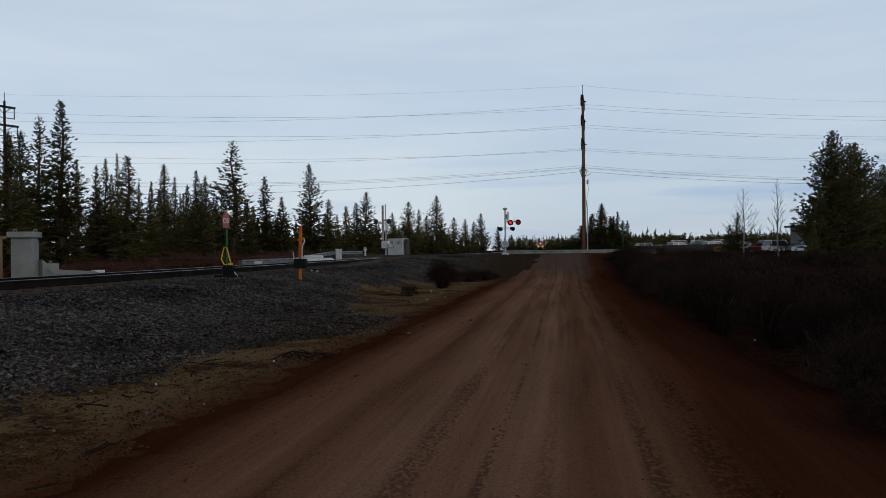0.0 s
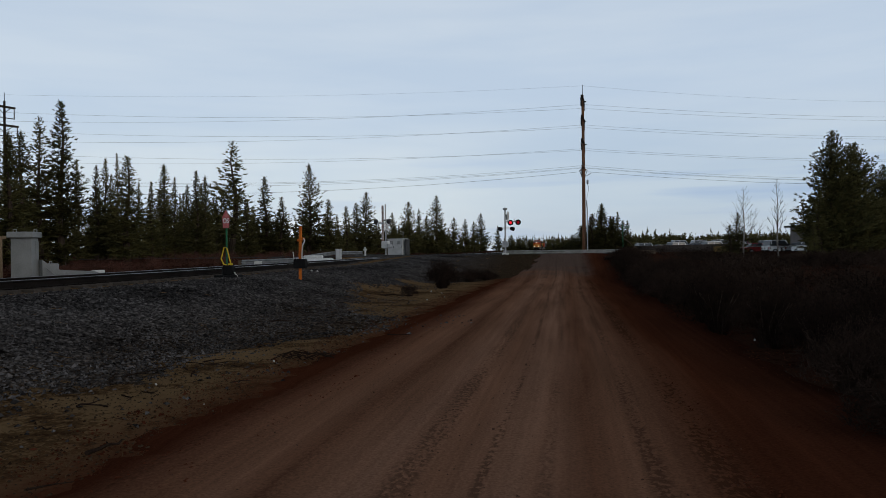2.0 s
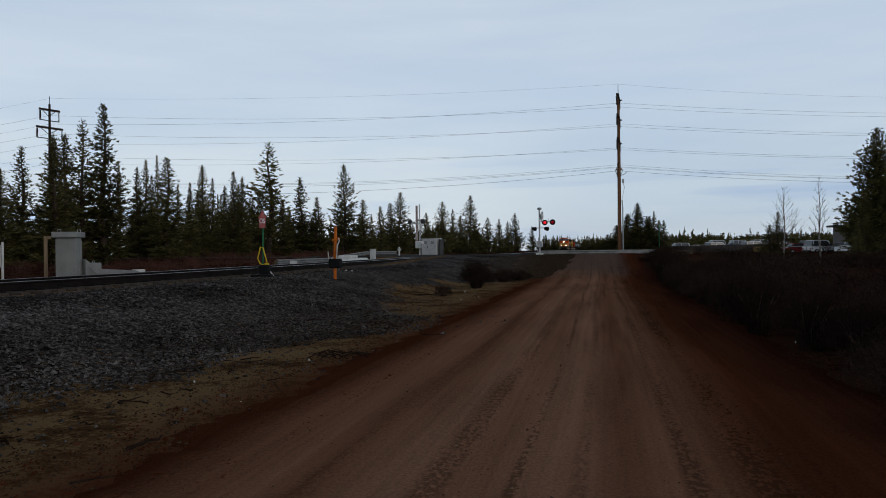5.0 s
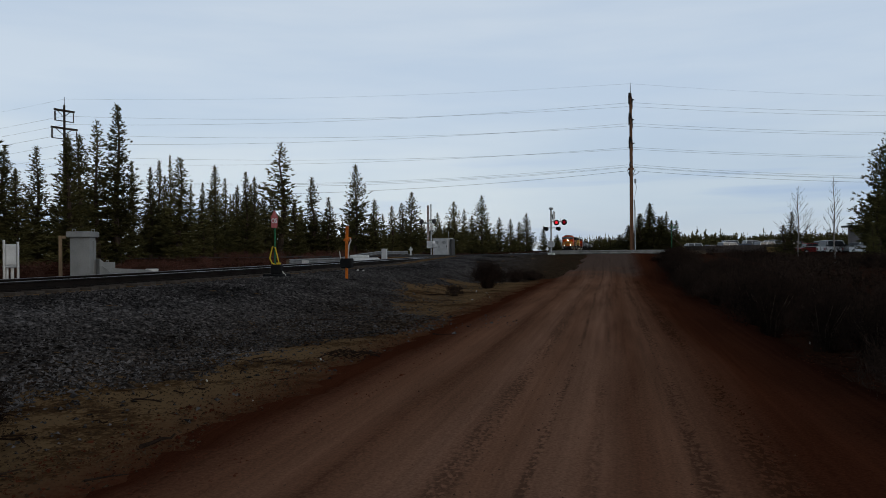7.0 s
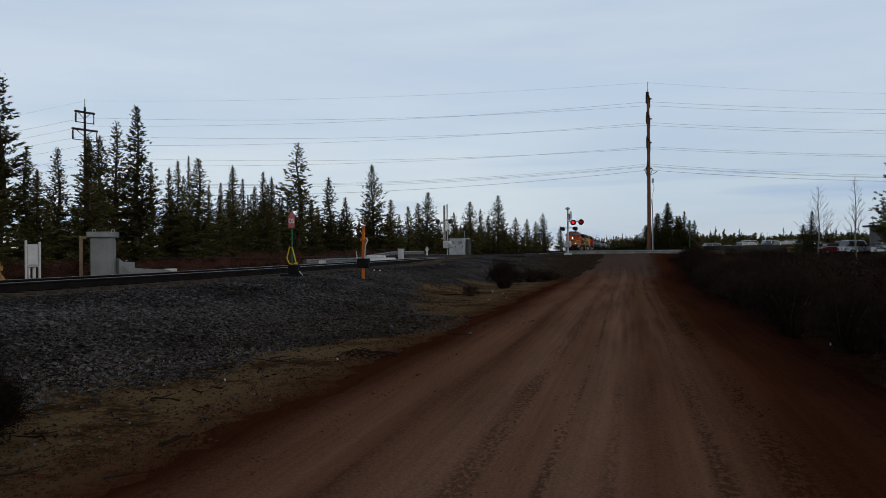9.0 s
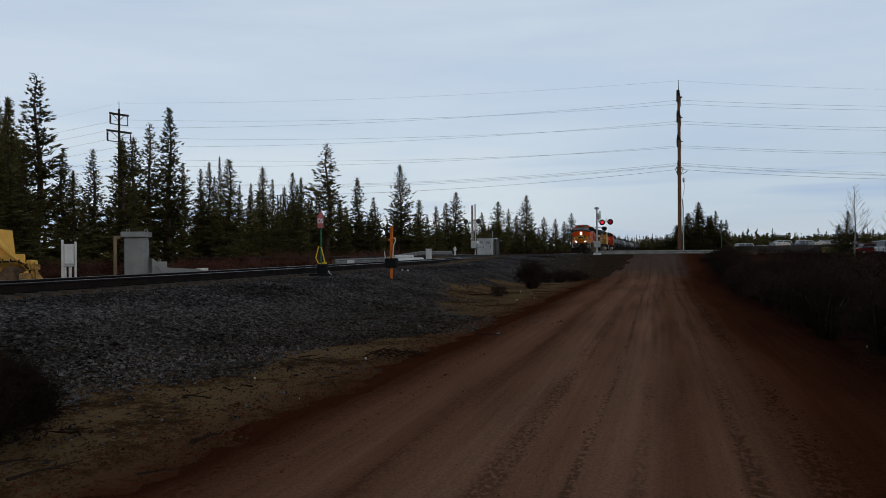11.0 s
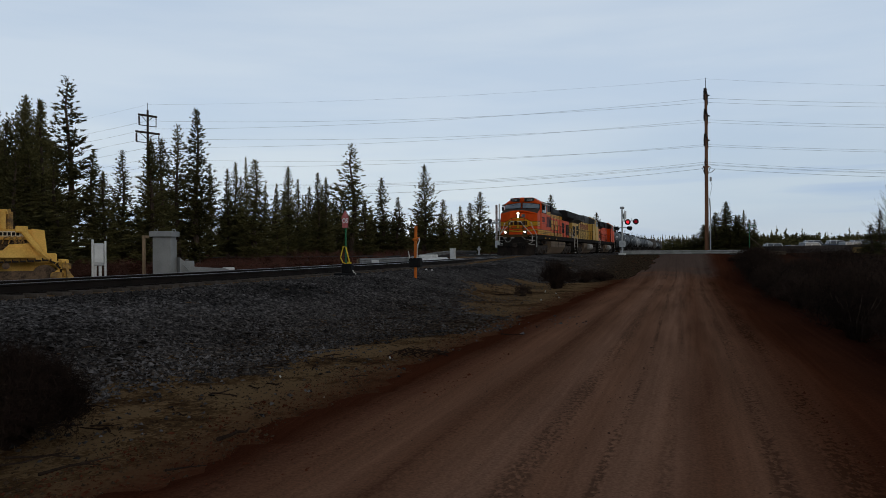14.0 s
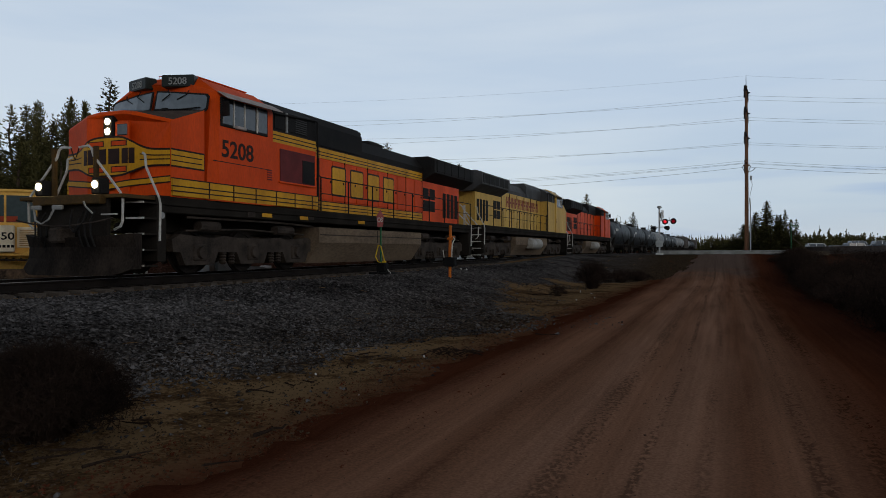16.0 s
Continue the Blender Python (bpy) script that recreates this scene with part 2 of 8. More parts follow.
    p.inputs["Roughness"].default_value, p.inputs["Specular IOR Level"].default_value = 1.0, 0.0
    # grey crossing gravel carried over the top of the rise
    apron, strip, both, grey, tone = n.new("ShaderNodeMapRange"), n.new("ShaderNodeMapRange"), n.new("ShaderNodeMath"), n.new("ShaderNodeMixRGB"), n.new("ShaderNodeMixRGB")
    apron.interpolation_type = strip.interpolation_type = "SMOOTHSTEP"
    apron.inputs["From Min"].default_value, apron.inputs["From Max"].default_value = 36.5, 43.5
    strip.inputs["From Min"].default_value, strip.inputs["From Max"].default_value = 14.6, 13.6
    l.new(math_("ADD", sep.outputs["Y"], math_("MULTIPLY_ADD", tex(0.6, (1, 1, 1), 4), 10.0, -5.0)), apron.inputs["Value"]), l.new(x, strip.inputs["Value"])
    both.operation = "MULTIPLY"
    l.new(apron.outputs[0], both.inputs[0]), l.new(strip.outputs[0], both.inputs[1])
    tone.blend_type, tone.inputs[0].default_value, tone.inputs[1].default_value = "MULTIPLY", 0.4, (0.122, 0.082, 0.065, 1)
    l.new(gain.outputs[0], tone.inputs[2]), l.new(both.outputs[0], grey.inputs[0]), l.new(mul.outputs[0], grey.inputs[1]), l.new(tone.outputs[0], grey.inputs[2])
    l.new(grey.outputs[0], p.inputs["Base Color"])
    bp = n.new("ShaderNodeBump")
    bp.inputs["Strength"].default_value, bp.inputs["Distance"].default_value = 0.7, 0.03
    l.new(v, bp.inputs["Height"]), l.new(bp.outputs[0], p.inputs["Normal"])
    return m


M_CINDER = road_mat("red_cinder_road")
M_CINDER_EDGE = ground_mat("loose_red_cinder", [(0.7, (0.046, 0.014, 0.008)), (0.95, (0.068, 0.020, 0.010)), (1.2, (0.10, 0.032, 0.017))], 0.5, 45, 0.7, stretch=(1, 0.4, 1))
M_ASPHALT = ground_mat("asphalt", [(0.7, (0.045, 0.045, 0.047)), (1.2, (0.075, 0.074, 0.073))], 0.6, 50, 0.3)
M_RAIL = mat("rail_steel", (0.016, 0.012, 0.010), (0.009, 0.007, 0.006), rough=0.9, metal=0.0, scale=2, fine=30)
M_RAILTOP = mat("polished_rail_head", (0.26, 0.25, 0.25), (0.17, 0.16, 0.155), rough=0.38, metal=1.0, scale=1, fine=20, bump=0.03)
M_TIE = mat("creosoted_timber", (0.050, 0.040, 0.033), (0.09, 0.075, 0.062), rough=0.9, scale=3, fine=25, stretch=(1, 6, 1), bump=0.4)
M_BARK = mat("pine_bark", (0.075, 0.052, 0.038), (0.035, 0.026, 0.020), rough=0.95, scale=3, fine=18, stretch=(1, 1, 0.3), bump=0.6)
M_NEEDLE = mat("pine_needles", (0.128, 0.112, 0.042), (0.052, 0.051, 0.022), gloss=0.05, rough=0.9, scale=1.2, fine=7, bump=0, per_thing=0.3)
M_TWIG = mat("bare_twigs", (0.050, 0.036, 0.028), (0.075, 0.055, 0.042), rough=0.95, scale=4, fine=30, bump=0, per_thing=0.25)
M_POLE = mat("weathered_pole_wood", (0.24, 0.115, 0.060), (0.12, 0.066, 0.042), rough=0.9, scale=1.2, fine=30, stretch=(4, 4, 0.25), bump=0.35)
M_WOOD_GREY = mat("grey_post_wood", (0.15, 0.11, 0.075), (0.085, 0.065, 0.048), rough=0.9, scale=2, fine=30, stretch=(4, 4, 0.3), bump=0.35)
M_GALV = mat("galvanised_steel", (0.46, 0.47, 0.47), (0.33, 0.34, 0.34), rough=0.5, metal=0.2, scale=4, fine=60, bump=0.05)
M_ALU = mat("aluminium_cabinet", (0.60, 0.61, 0.61), (0.48, 0.49, 0.49), rough=0.5, metal=0.1, scale=2, fine=40, bump=0.04)
M_CONCRETE = mat("concrete", (0.29, 0.295, 0.29), (0.21, 0.215, 0.21), rough=0.9, scale=1.5, fine=30, bump=0.25)
M_WHITE = mat("white_paint", (0.72, 0.72, 0.70), (0.55, 0.55, 0.53), rough=0.5, scale=3, fine=40, bump=0.03)
M_BLACK = mat("black_paint", (0.009, 0.009, 0.0095), (0.016, 0.016, 0.016), gloss=0.04, rough=0.6, scale=4, fine=40, bump=0.05)
M_ORANGE = mat("orange_marker_paint", (0.62, 0.16, 0.02), (0.45, 0.11, 0.02), rough=0.6, scale=5, fine=40, bump=0.05)
M_YELLOW = mat("yellow_paint", (0.72, 0.50, 0.03), (0.55, 0.38, 0.03), rough=0.5, scale=5, fine=40, bump=0.03)
M_GREEN = mat("green_post_paint", (0.03, 0.16, 0.07), (0.025, 0.10, 0.05), rough=0.6, scale=5, fine=30, bump=0.03)
M_SIGNRED = mat("faded_red_sign", (0.42, 0.10, 0.10), (0.50, 0.17, 0.16), rough=0.5, scale=6, fine=40, bump=0.02)
M_WIRE = mat("dark_wire", (0.06, 0.065, 0.07), rough=0.6, metal=0.5, bump=0)
M_CERAMIC = mat("brown_insulator", (0.05, 0.035, 0.03), rough=0.25, bump=0)
M_GUARD = mat("weathered_guardrail_steel", (0.30, 0.30, 0.295), (0.19, 0.19, 0.185), rough=0.6, metal=0.3, scale=2, fine=40, bump=0.05)
M_GUARD_DULL = mat("dull_guardrail_steel", (0.26, 0.265, 0.265), (0.17, 0.175, 0.175), rough=0.6, metal=0.2, scale=2, fine=40, bump=0.05)
M_LOCO_ORANGE = mat("locomotive_orange", (0.78, 0.082, 0.004), (0.55, 0.055, 0.004), rough=0.5, scale=1.3, fine=25, bump=0.03, wear=0.8, stretch=(1, 1, 0.35))
M_LOCO_YELLOW = mat("locomotive_yellow", (0.72, 0.37, 0.012), (0.46, 0.22, 0.012), rough=0.45, scale=1.5, fine=25, bump=0.03, wear=0.8, stretch=(1, 1, 0.35))
M_ARMOUR_YELLOW = mat("dusty_armour_yellow", (0.74, 0.47, 0.10), (0.46, 0.28, 0.07), rough=0.5, scale=1.1, fine=20, bump=0.03, wear=0.9, stretch=(1, 1, 0.3))
M_LOCO_BLACK = mat("sooty_black_paint", (0.010, 0.0095, 0.0095), (0.024, 0.022, 0.021), gloss=0.05, rough=0.65, scale=1.5, fine=25, bump=0.05, wear=0.8)
M_LOCO_GREY = mat("dusty_grey_roof", (0.085, 0.085, 0.085), (0.045, 0.044, 0.044), rough=0.6, scale=1.2, fine=25, bump=0.05, wear=0.9)
M_SILL = mat("grimy_dark_sill", (0.030, 0.025, 0.021), (0.014, 0.012, 0.010), gloss=0.03, rough=0.85, scale=1.2, fine=30, bump=0.1, wear=0.9)
M_TRUCK = mat("dusty_cast_steel", (0.078, 0.060, 0.047), (0.020, 0.016, 0.014), rough=0.85, scale=2.5, fine=30, bump=0.2, wear=0.9)
M_TANK_DUST = mat("dusty_fuel_tank", (0.24, 0.175, 0.115), (0.10, 0.072, 0.05), rough=0.8, scale=0.7, fine=14, bump=0.05, wear=1.0, stretch=(0.5, 1, 1.2))
M_MAROON = mat("maroon_primer", (0.16, 0.025, 0.025), (0.10, 0.02, 0.02), rough=0.6, scale=2, fine=30, bump=0.03)
M_HANDRAIL = mat("dirty_white_handrail", (0.60, 0.58, 0.54), (0.42, 0.40, 0.36), rough=0.55, scale=6, fine=40, bump=0.05)
M_BROWN_LETTER = mat("dark_number_paint", (0.035, 0.016, 0.012), rough=0.5, bump=0)
M_RED_LETTER = mat("faded_red_letter_paint", (0.30, 0.045, 0.03), (0.20, 0.05, 0.03), rough=0.5, scale=4, bump=0)
M_GLASS_DARK = mat("cab_glass", (0.03, 0.036, 0.042), (0.05, 0.058, 0.065), rough=0.08, scale=1, fine=8, bump=0, gloss=0.6)
M_WHEEL = mat("dark_oily_wheel", (0.014, 0.012, 0.011), (0.026, 0.021, 0.018), rough=0.7, scale=3, fine=30, bump=0.1, gloss=0.05)
M_GLARE = mat("dull_dark_glare_paint", (0.085, 0.062, 0.050), (0.060, 0.044, 0.036), rough=0.8, bump=0.03)
# windscreen glass: pale base colour paints in the sky's reflection
M_SCREEN = mat("windscreen_painted_sky", (0.13, 0.155, 0.175), (0.08, 0.095, 0.11), rough=0.1, scale=0.8, fine=5, bump=0, gloss=0.9)
M_BOARD = mat("number_board", (0.03, 0.034, 0.03), rough=0.3, bump=0)
M_LAMP = mat("lit_headlamp", (0.9, 0.85, 0.7), rough=0.2, bump=0, glow=(1.0, 0.80, 0.48, 30.0))
M_LENS = mat("dull_lamp_glass", (0.5, 0.5, 0.48), rough=0.2, bump=0)
M_HOSE = mat("grey_hose", (0.30, 0.30, 0.29), (0.2, 0.2, 0.19), rough=0.7, bump=0.05)
M_SHADE = mat("awning_grey", (0.42, 0.36, 0.33), (0.3, 0.26, 0.24), rough=0.6, bump=0.03)
M_AIRTANK = mat("pale_grey_reservoir", (0.42, 0.42, 0.40), (0.24, 0.22, 0.19), rough=0.6, scale=1.5, fine=25, bump=0.03, wear=0.8)
M_TANKCAR_A = mat("grey_tank_paint", (0.050, 0.056, 0.060), (0.030, 0.032, 0.034), rough=0.5, scale=0.9, fine=20, bump=0.03, wear=0.9, per_thing=0.15)
M_TANKCAR_B = mat("pale_tank_paint", (0.27, 0.28, 0.28), (0.16, 0.16, 0.155), rough=0.5, scale=0.9, fine=20, bump=0.03, wear=0.9, per_thing=0.15)
M_BOXCAR = mat("brown_grey_boxcar", (0.13, 0.125, 0.12), (0.09, 0.075, 0.062), rough=0.7, scale=0.9, fine=20, bump=0.05, wear=0.9)
M_DECK = mat("grimy_yellow_deck", (0.115, 0.062, 0.015), (0.05, 0.032, 0.015), rough=0.7, scale=2, fine=25, bump=0.05, wear=0.9)
M_PLOW = mat("mud_scraped_plow", (0.034, 0.026, 0.021), (0.012, 0.010, 0.009), rough=0.9, gloss=0.02, scale=2.2, fine=30, bump=0.12, wear=0.5, stretch=(1, 1, 0.5))


# ---- mesh tools ----
class Shape:
    """Gathers points and faces of one mesh."""

    def __init__(self):
        self.v, self.f, self.mi = [], [], []

    def add(self, pts, faces, m=None, mi=0):
        k = len(self.v)
        self.v += [tuple(m @ Vector(p)) if m is not None else tuple(p) for p in pts]
        self.f += [tuple(i + k for i in fc) for fc in faces]
        self.mi += [mi] * len(faces)
        return self

    def box(self, x0, x1, y0, y1, z0, z1, c=0.0, m=None, mi=0):
        """A box with its edges chamfered by c."""
        if c <= 0:
            pts = [(x, y, z) for z in (z0, z1) for y in (y0, y1) for x in (x0, x1)]
            return self.add(pts, [(0, 2, 3, 1), (4, 5, 7, 6), (0, 1, 5, 4), (2, 6, 7, 3), (0, 4, 6, 2), (1, 3, 7, 5)], m, mi)
        c = min(c, (x1 - x0) / 2.01, (y1 - y0) / 2.01, (z1 - z0) / 2.01)

        def ring(x0, x1, y0, y1, z, c):
            return [(x0 + c, y0, z), (x1 - c, y0, z), (x1, y0 + c, z), (x1, y1 - c, z), (x1 - c, y1, z), (x0 + c, y1, z), (x0, y1 - c, z), (x0, y0 + c, z)]
        rings = [ring(x0 + c, x1 - c, y0 + c, y1 - c, z0, c / 2), ring(x0, x1, y0, y1, z0 + c, c), ring(x0, x1, y0, y1, z1 - c, c), ring(x0 + c, x1 - c, y0 + c, y1 - c, z1, c / 2)]
        pts = sum(rings, [])
        fs = [tuple(range(7, -1, -1)), tuple(range(24, 32))]
        for r in range(3):
            for i in range(8):
                j = (i + 1) % 8
                fs.append((r * 8 + i, r * 8 + j, r * 8 + 8 + j, r * 8 + 8 + i))
        return self.add(pts, fs, m, mi)

    def cyl(self, a, b, r, r2=None, n=10, caps=True, mi=0):
        """A round bar from a to b."""
        a, b = Vector(a), Vector(b)
        r2 = r if r2 is None else r2
        q = (b - a).to_track_quat("Z", "Y").to_matrix()
        pts = []
        for o, rad in ((a, r), (b, r2)):
            pts += [tuple(o + q @ Vector((rad * math.cos(6.28318 * i / n), rad * math.sin(6.28318 * i / n), 0))) for i in range(n)]
        fs = [(i, (i + 1) % n, n + (i + 1) % n, n + i) for i in range(n)]
        if caps:
            fs += [tuple(range(n - 1, -1, -1)), tuple(range(n, 2 * n))]
        return self.add(pts, fs, None, mi)

    def tube(self, path, r, n=6, mi=0):
        """A bent round bar through the points of path; r: one radius or one a point."""
        path = [Vector(p) for p in path]
        rs = r if isinstance(r, (list, tuple)) else [r] * len(path)
        pts, up = [], Vector((0.31, 0.17, 0.93))
        for i, p in enumerate(path):
            d = (path[min(i + 1, len(path) - 1)] - path[max(i - 1, 0)]).normalized()
            u = d.cross(up)
            u = u.normalized() if u.length > 0.05 else d.cross(Vector((1, 0, 0))).normalized()
            w = d.cross(u)
            pts += [tuple(p + rs[i] * (u * math.cos(6.28318 * k / n) + w * math.sin(6.28318 * k / n))) for k in range(n)]
        fs = [(i * n + k, i * n + (k + 1) % n, (i + 1) * n + (k + 1) % n, (i + 1) * n + k) for i in range(len(path) - 1) for k in range(n)]
        fs += [tuple(range(n - 1, -1, -1)), tuple(range((len(path) - 1) * n, len(path) * n))]
        return self.add(pts, fs, None, mi)

    def prism(self, outline, axis, lo, hi, m=None, mi=0):
        """A flat outline (two coordinates a point) pushed from lo to hi along an axis; the outline's coordinates are the two others in order."""
        def at(p, h):
            return {"x": (h, p[0], p[1]), "y": (p[0], h, p[1]), "z": (p[0], p[1], h)}[axis]
        n = len(outline)
        pts = [at(p, lo) for p in outline] + [at(p, hi) for p in outline]
        fs = [tuple(range(n - 1, -1, -1)), tuple(range(n, 2 * n))] + [(i, (i + 1) % n, n + (i + 1) % n, n + i) for i in range(n)]
        return self.add(pts, fs, m, mi)

    def loft(self, rings, close=True, caps=True, mi=0):
        n = len(rings[0])
        pts = sum([list(r) for r in rings], [])
        fs = [(r * n + i, r * n + (i + 1) % n, (r + 1) * n + (i + 1) % n, (r + 1) * n + i) for r in range(len(rings) - 1) for i in range(n if close else n - 1)]
        if caps:
            fs += [tuple(range(n - 1, -1, -1)), tuple(range((len(rings) - 1) * n, len(rings) * n))]
        return self.add(pts, fs, None, mi)

    def lathe(self, profile, n=16, m=None, mi=0):
        """Turned about z: profile of (radius, height)."""
        rings = [[(r * math.cos(6.28318 * k / n), r * math.sin(6.28318 * k / n), z) for k in range(n)] for r, z in profile]
        if m is not None:
            rings = [[tuple(m @ Vector(p)) for p in r] for r in rings]
        return self.loft(rings, mi=mi)

    def mesh(self, name, materials, smooth=False, fix=True):
        me = bpy.data.meshes.new(name)
        me.from_pydata(self.v, [], self.f)
        for m in (materials if isinstance(materials, (list, tuple)) else [materials]):
            me.materials.append(m)
        if any(self.mi):
            me.polygons.foreach_set("material_index", self.mi)
        if fix and len(self.f) < 20000:
            bm = bmesh.new()
            bm.from_mesh(me)
            bmesh.ops.recalc_face_normals(bm, faces=bm.faces)
            bm.to_mesh(me)
            bm.free()
        if smooth:
            me.polygons.foreach_set("use_smooth", [True] * len(me.polygons))
            me.set_sharp_from_angle(angle=radians(35))
        me.update()
        return me


def part(name, shape, material, parent, label="", smooth=False, at=None):
    ob = new(name, shape.mesh(name, material, smooth) if isinstance(shape, Shape) else shape)
    ob.parent = parent
    if at is not None:
        ob.matrix_basis = at
    return tagged(ob, label=label)


def thing(name, label, category, at=None, group="", kind=""):
    ob = new(name)
    ob.empty_display_size = 0.3
    if at is not None:
        ob.matrix_basis = at
    return tagged(ob, label, category, group, kind)


def solid(name, shape, material, label, category="", at=None, group="", kind="", smooth=False):
    ob = new(name, shape.mesh(name, material, smooth))
    if at is not None:
        ob.matrix_basis = at
    return tagged(ob, label, category, group, kind)


def step(a, b, v):
    u = np.clip((v - a) / (b - a), 0, 1)
    return u * u * (3 - 2 * u)


def rail_z(y):
    """Height of the rail heads along the track."""
    return 1.045 + 0.14 * step(12, 55, y)


def ground_z(x, y):
    """Height of the bare ground."""
    x, y = np.asarray(x, float), np.asarray(y, float)
    bed = rail_z(y) - 0.26
    near = bed * (1 - step(2.7, 7.2, x)) + 0.18 * step(15.4, 18.3, x) + 0.25 * step(20, 40, x)
    ramp = step(34, 54, y)
    near = near + (1.22 - near) * ramp * (1 - step(70, 84, y)) * (1 - step(19, 25, x))
    near = np.where(y > 70, np.maximum(near, 0.75 + 0.5 * (1 - step(70, 84, y))), near)
    far = bed - 0.22 * step(-2.7, -5.5, x) - 0.08 * step(-5.2, -6.4, x) * (1 - step(19.5, 23, y))
    cross = step(50, 57, y) * (1 - step(66, 72, y))
    far = far + (1.15 - far) * cross
    near = np.maximum(near, np.where((x > 2.4) & (x < 4), (bed) * (1 - step(2.7, 4.5, x)), 0))
    return np.where(x > 0, near, far)


def ease(a, b, v):
    u = (v - a) / (b - a)
    u = 0.0 if u < 0 else (1.0 if u > 1 else u)
    return u * u * (3 - 2 * u)


def gz(x, y):
    """ground_z for one place."""
    bed = 1.045 + 0.14 * ease(12, 55, y) - 0.26
    if x <= 0:
        far = bed - 0.22 * ease(-2.7, -5.5, x) - 0.08 * ease(-5.2, -6.4, x) * (1 - ease(19.5, 23, y))
        return far + (1.15 - far) * ease(50, 57, y) * (1 - ease(66, 72, y))
    z = bed * (1 - ease(2.7, 7.2, x)) + 0.18 * ease(15.4, 18.3, x) + 0.25 * ease(20, 40, x)
    z += (1.22 - z) * ease(34, 54, y) * (1 - ease(70, 84, y)) * (1 - ease(19, 25, x))
    if y > 70:
        z = max(z, 0.75 + 0.5 * (1 - ease(70, 84, y)))
    return max(z, bed * (1 - ease(2.7, 4.5, x))) if 2.4 < x < 4 else z


# ---- ground, road, track ----
def sheet(name, xs, ys, material, lift=0.0, rough=0.0, seed=0, drop_edge=None):
    rng = np.random.default_rng(seed)
    X, Y = np.meshgrid(np.array(xs), np.array(ys))
    Z = ground_z(X, Y) + lift + rough * rng.normal(size=X.shape)
    if drop_edge is not None:
        Z = Z + drop_edge(X, Y)
    nx, ny = len(xs), len(ys)
    me = bpy.data.meshes.new(name)
    idx = np.arange(nx * ny).reshape(ny, nx)
    faces = np.stack([idx[:-1, :-1], idx[:-1, 1:], idx[1:, 1:], idx[1:, :-1]], -1).reshape(-1, 4)
    me.from_pydata(np.stack([X, Y, Z], -1).reshape(-1, 3).tolist(), [], faces.tolist())
    me.materials.append(material)
    me.polygons.foreach_set("use_smooth", [True] * len(me.polygons))
    me.update()
    return new(name, me)


def spaced(*spans):
    out = []
    for a, b, d in spans:
        out += list(np.arange(a, b - d * 0.5, d))
    return out + [spans[-1][1]]


def grain_ripple(X, Y):
    return 0.010 * np.sin(X * 9.1 + Y * 3.3) * np.sin(Y * 7.7 - X * 2.1) + 0.02 * np.sin(X * 1.7 + 1) * np.sin(Y * 1.3)


ground = sheet("ground", spaced((-2400, -200, 200), (-200, -40, 10), (-40, -6, 1.5), (-6, 16, 0.25), (16, 40, 1), (40, 200, 10), (200, 2400, 200)),
               spaced((-2400, -100, 230), (-100, -4, 6), (-4, 36, 0.25), (36, 90, 0.6), (90, 400, 10), (400, 3400, 250)), M_EARTH, rough=0.006, seed=1, drop_edge=grain_ripple)
tagged(ground, "dry brown earth with thin dead grass", "ground", kind="structure")
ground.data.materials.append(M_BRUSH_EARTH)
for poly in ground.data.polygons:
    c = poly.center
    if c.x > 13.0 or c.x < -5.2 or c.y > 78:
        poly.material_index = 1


def ruts(X, Y):
    """Wheel tracks worn into the road, and its loose raised edges."""
    z = 0.085 + 0 * X
    for c, wd, dp in ((10.55, 0.25, 0.022), (11.95, 0.22, 0.018), (12.55, 0.10, 0.02), (13.15, 0.22, 0.022), (13.85, 0.16, 0.03)):
        wob = 0.12 * np.sin(Y * 0.21 + c) + 0.05 * np.sin(Y * 0.9 + 2 * c)
        z = z - dp * np.exp(-((X - c - wob) / wd) ** 2)
    z = z + 0.030 * np.exp(-((X - 14.25 - 0.08 * np.sin(Y * 0.5)) / 0.18) ** 2)
    z = z + 0.006 * np.sin(Y * 11 + X * 3) * np.sin(X * 5 + Y)
    edge = np.minimum(step(8.95, 9.75, X - 1.7 * step(30, 50, Y) + 0.06 * np.sin(Y * 0.8) + 0.05 * np.sin(Y * 2.3) + 0.05 * np.sin(Y * 9.1 + X * 4) + 0.14 * np.sin(Y * 3.7 + 1.3) * np.sin(Y * 1.9) + 0.07 * np.sin(Y * 14 + X * 6)), 1 - step(15.2, 15.9, X + 0.15 * np.sin(Y * 0.7) + 0.1 * np.sin(2.9 * Y)))
    return z * edge - 0.03 * (1 - edge)


road = sheet("dirt_road", spaced((8.8, 16.0, 0.09)), spaced((-30, -4, 2), (-4, 26, 0.12), (26, 57, 0.4)), M_CINDER, seed=2, drop_edge=ruts)
tagged(road, "unpaved red cinder road with worn wheel tracks", "dirt road", kind="structure")


def bed_edge(Y):
    """How far the crushed stone spreads from the track."""
    return 6.7 + 2.1 * np.exp(-((Y - 14.5) / 3.6) ** 2) - 1.3 * step(19, 25, Y) + 5.6 * step(31, 41, Y) + 0.3 * np.sin(Y * 0.9) + 0.2 * np.sin(Y * 2.3 + 1)


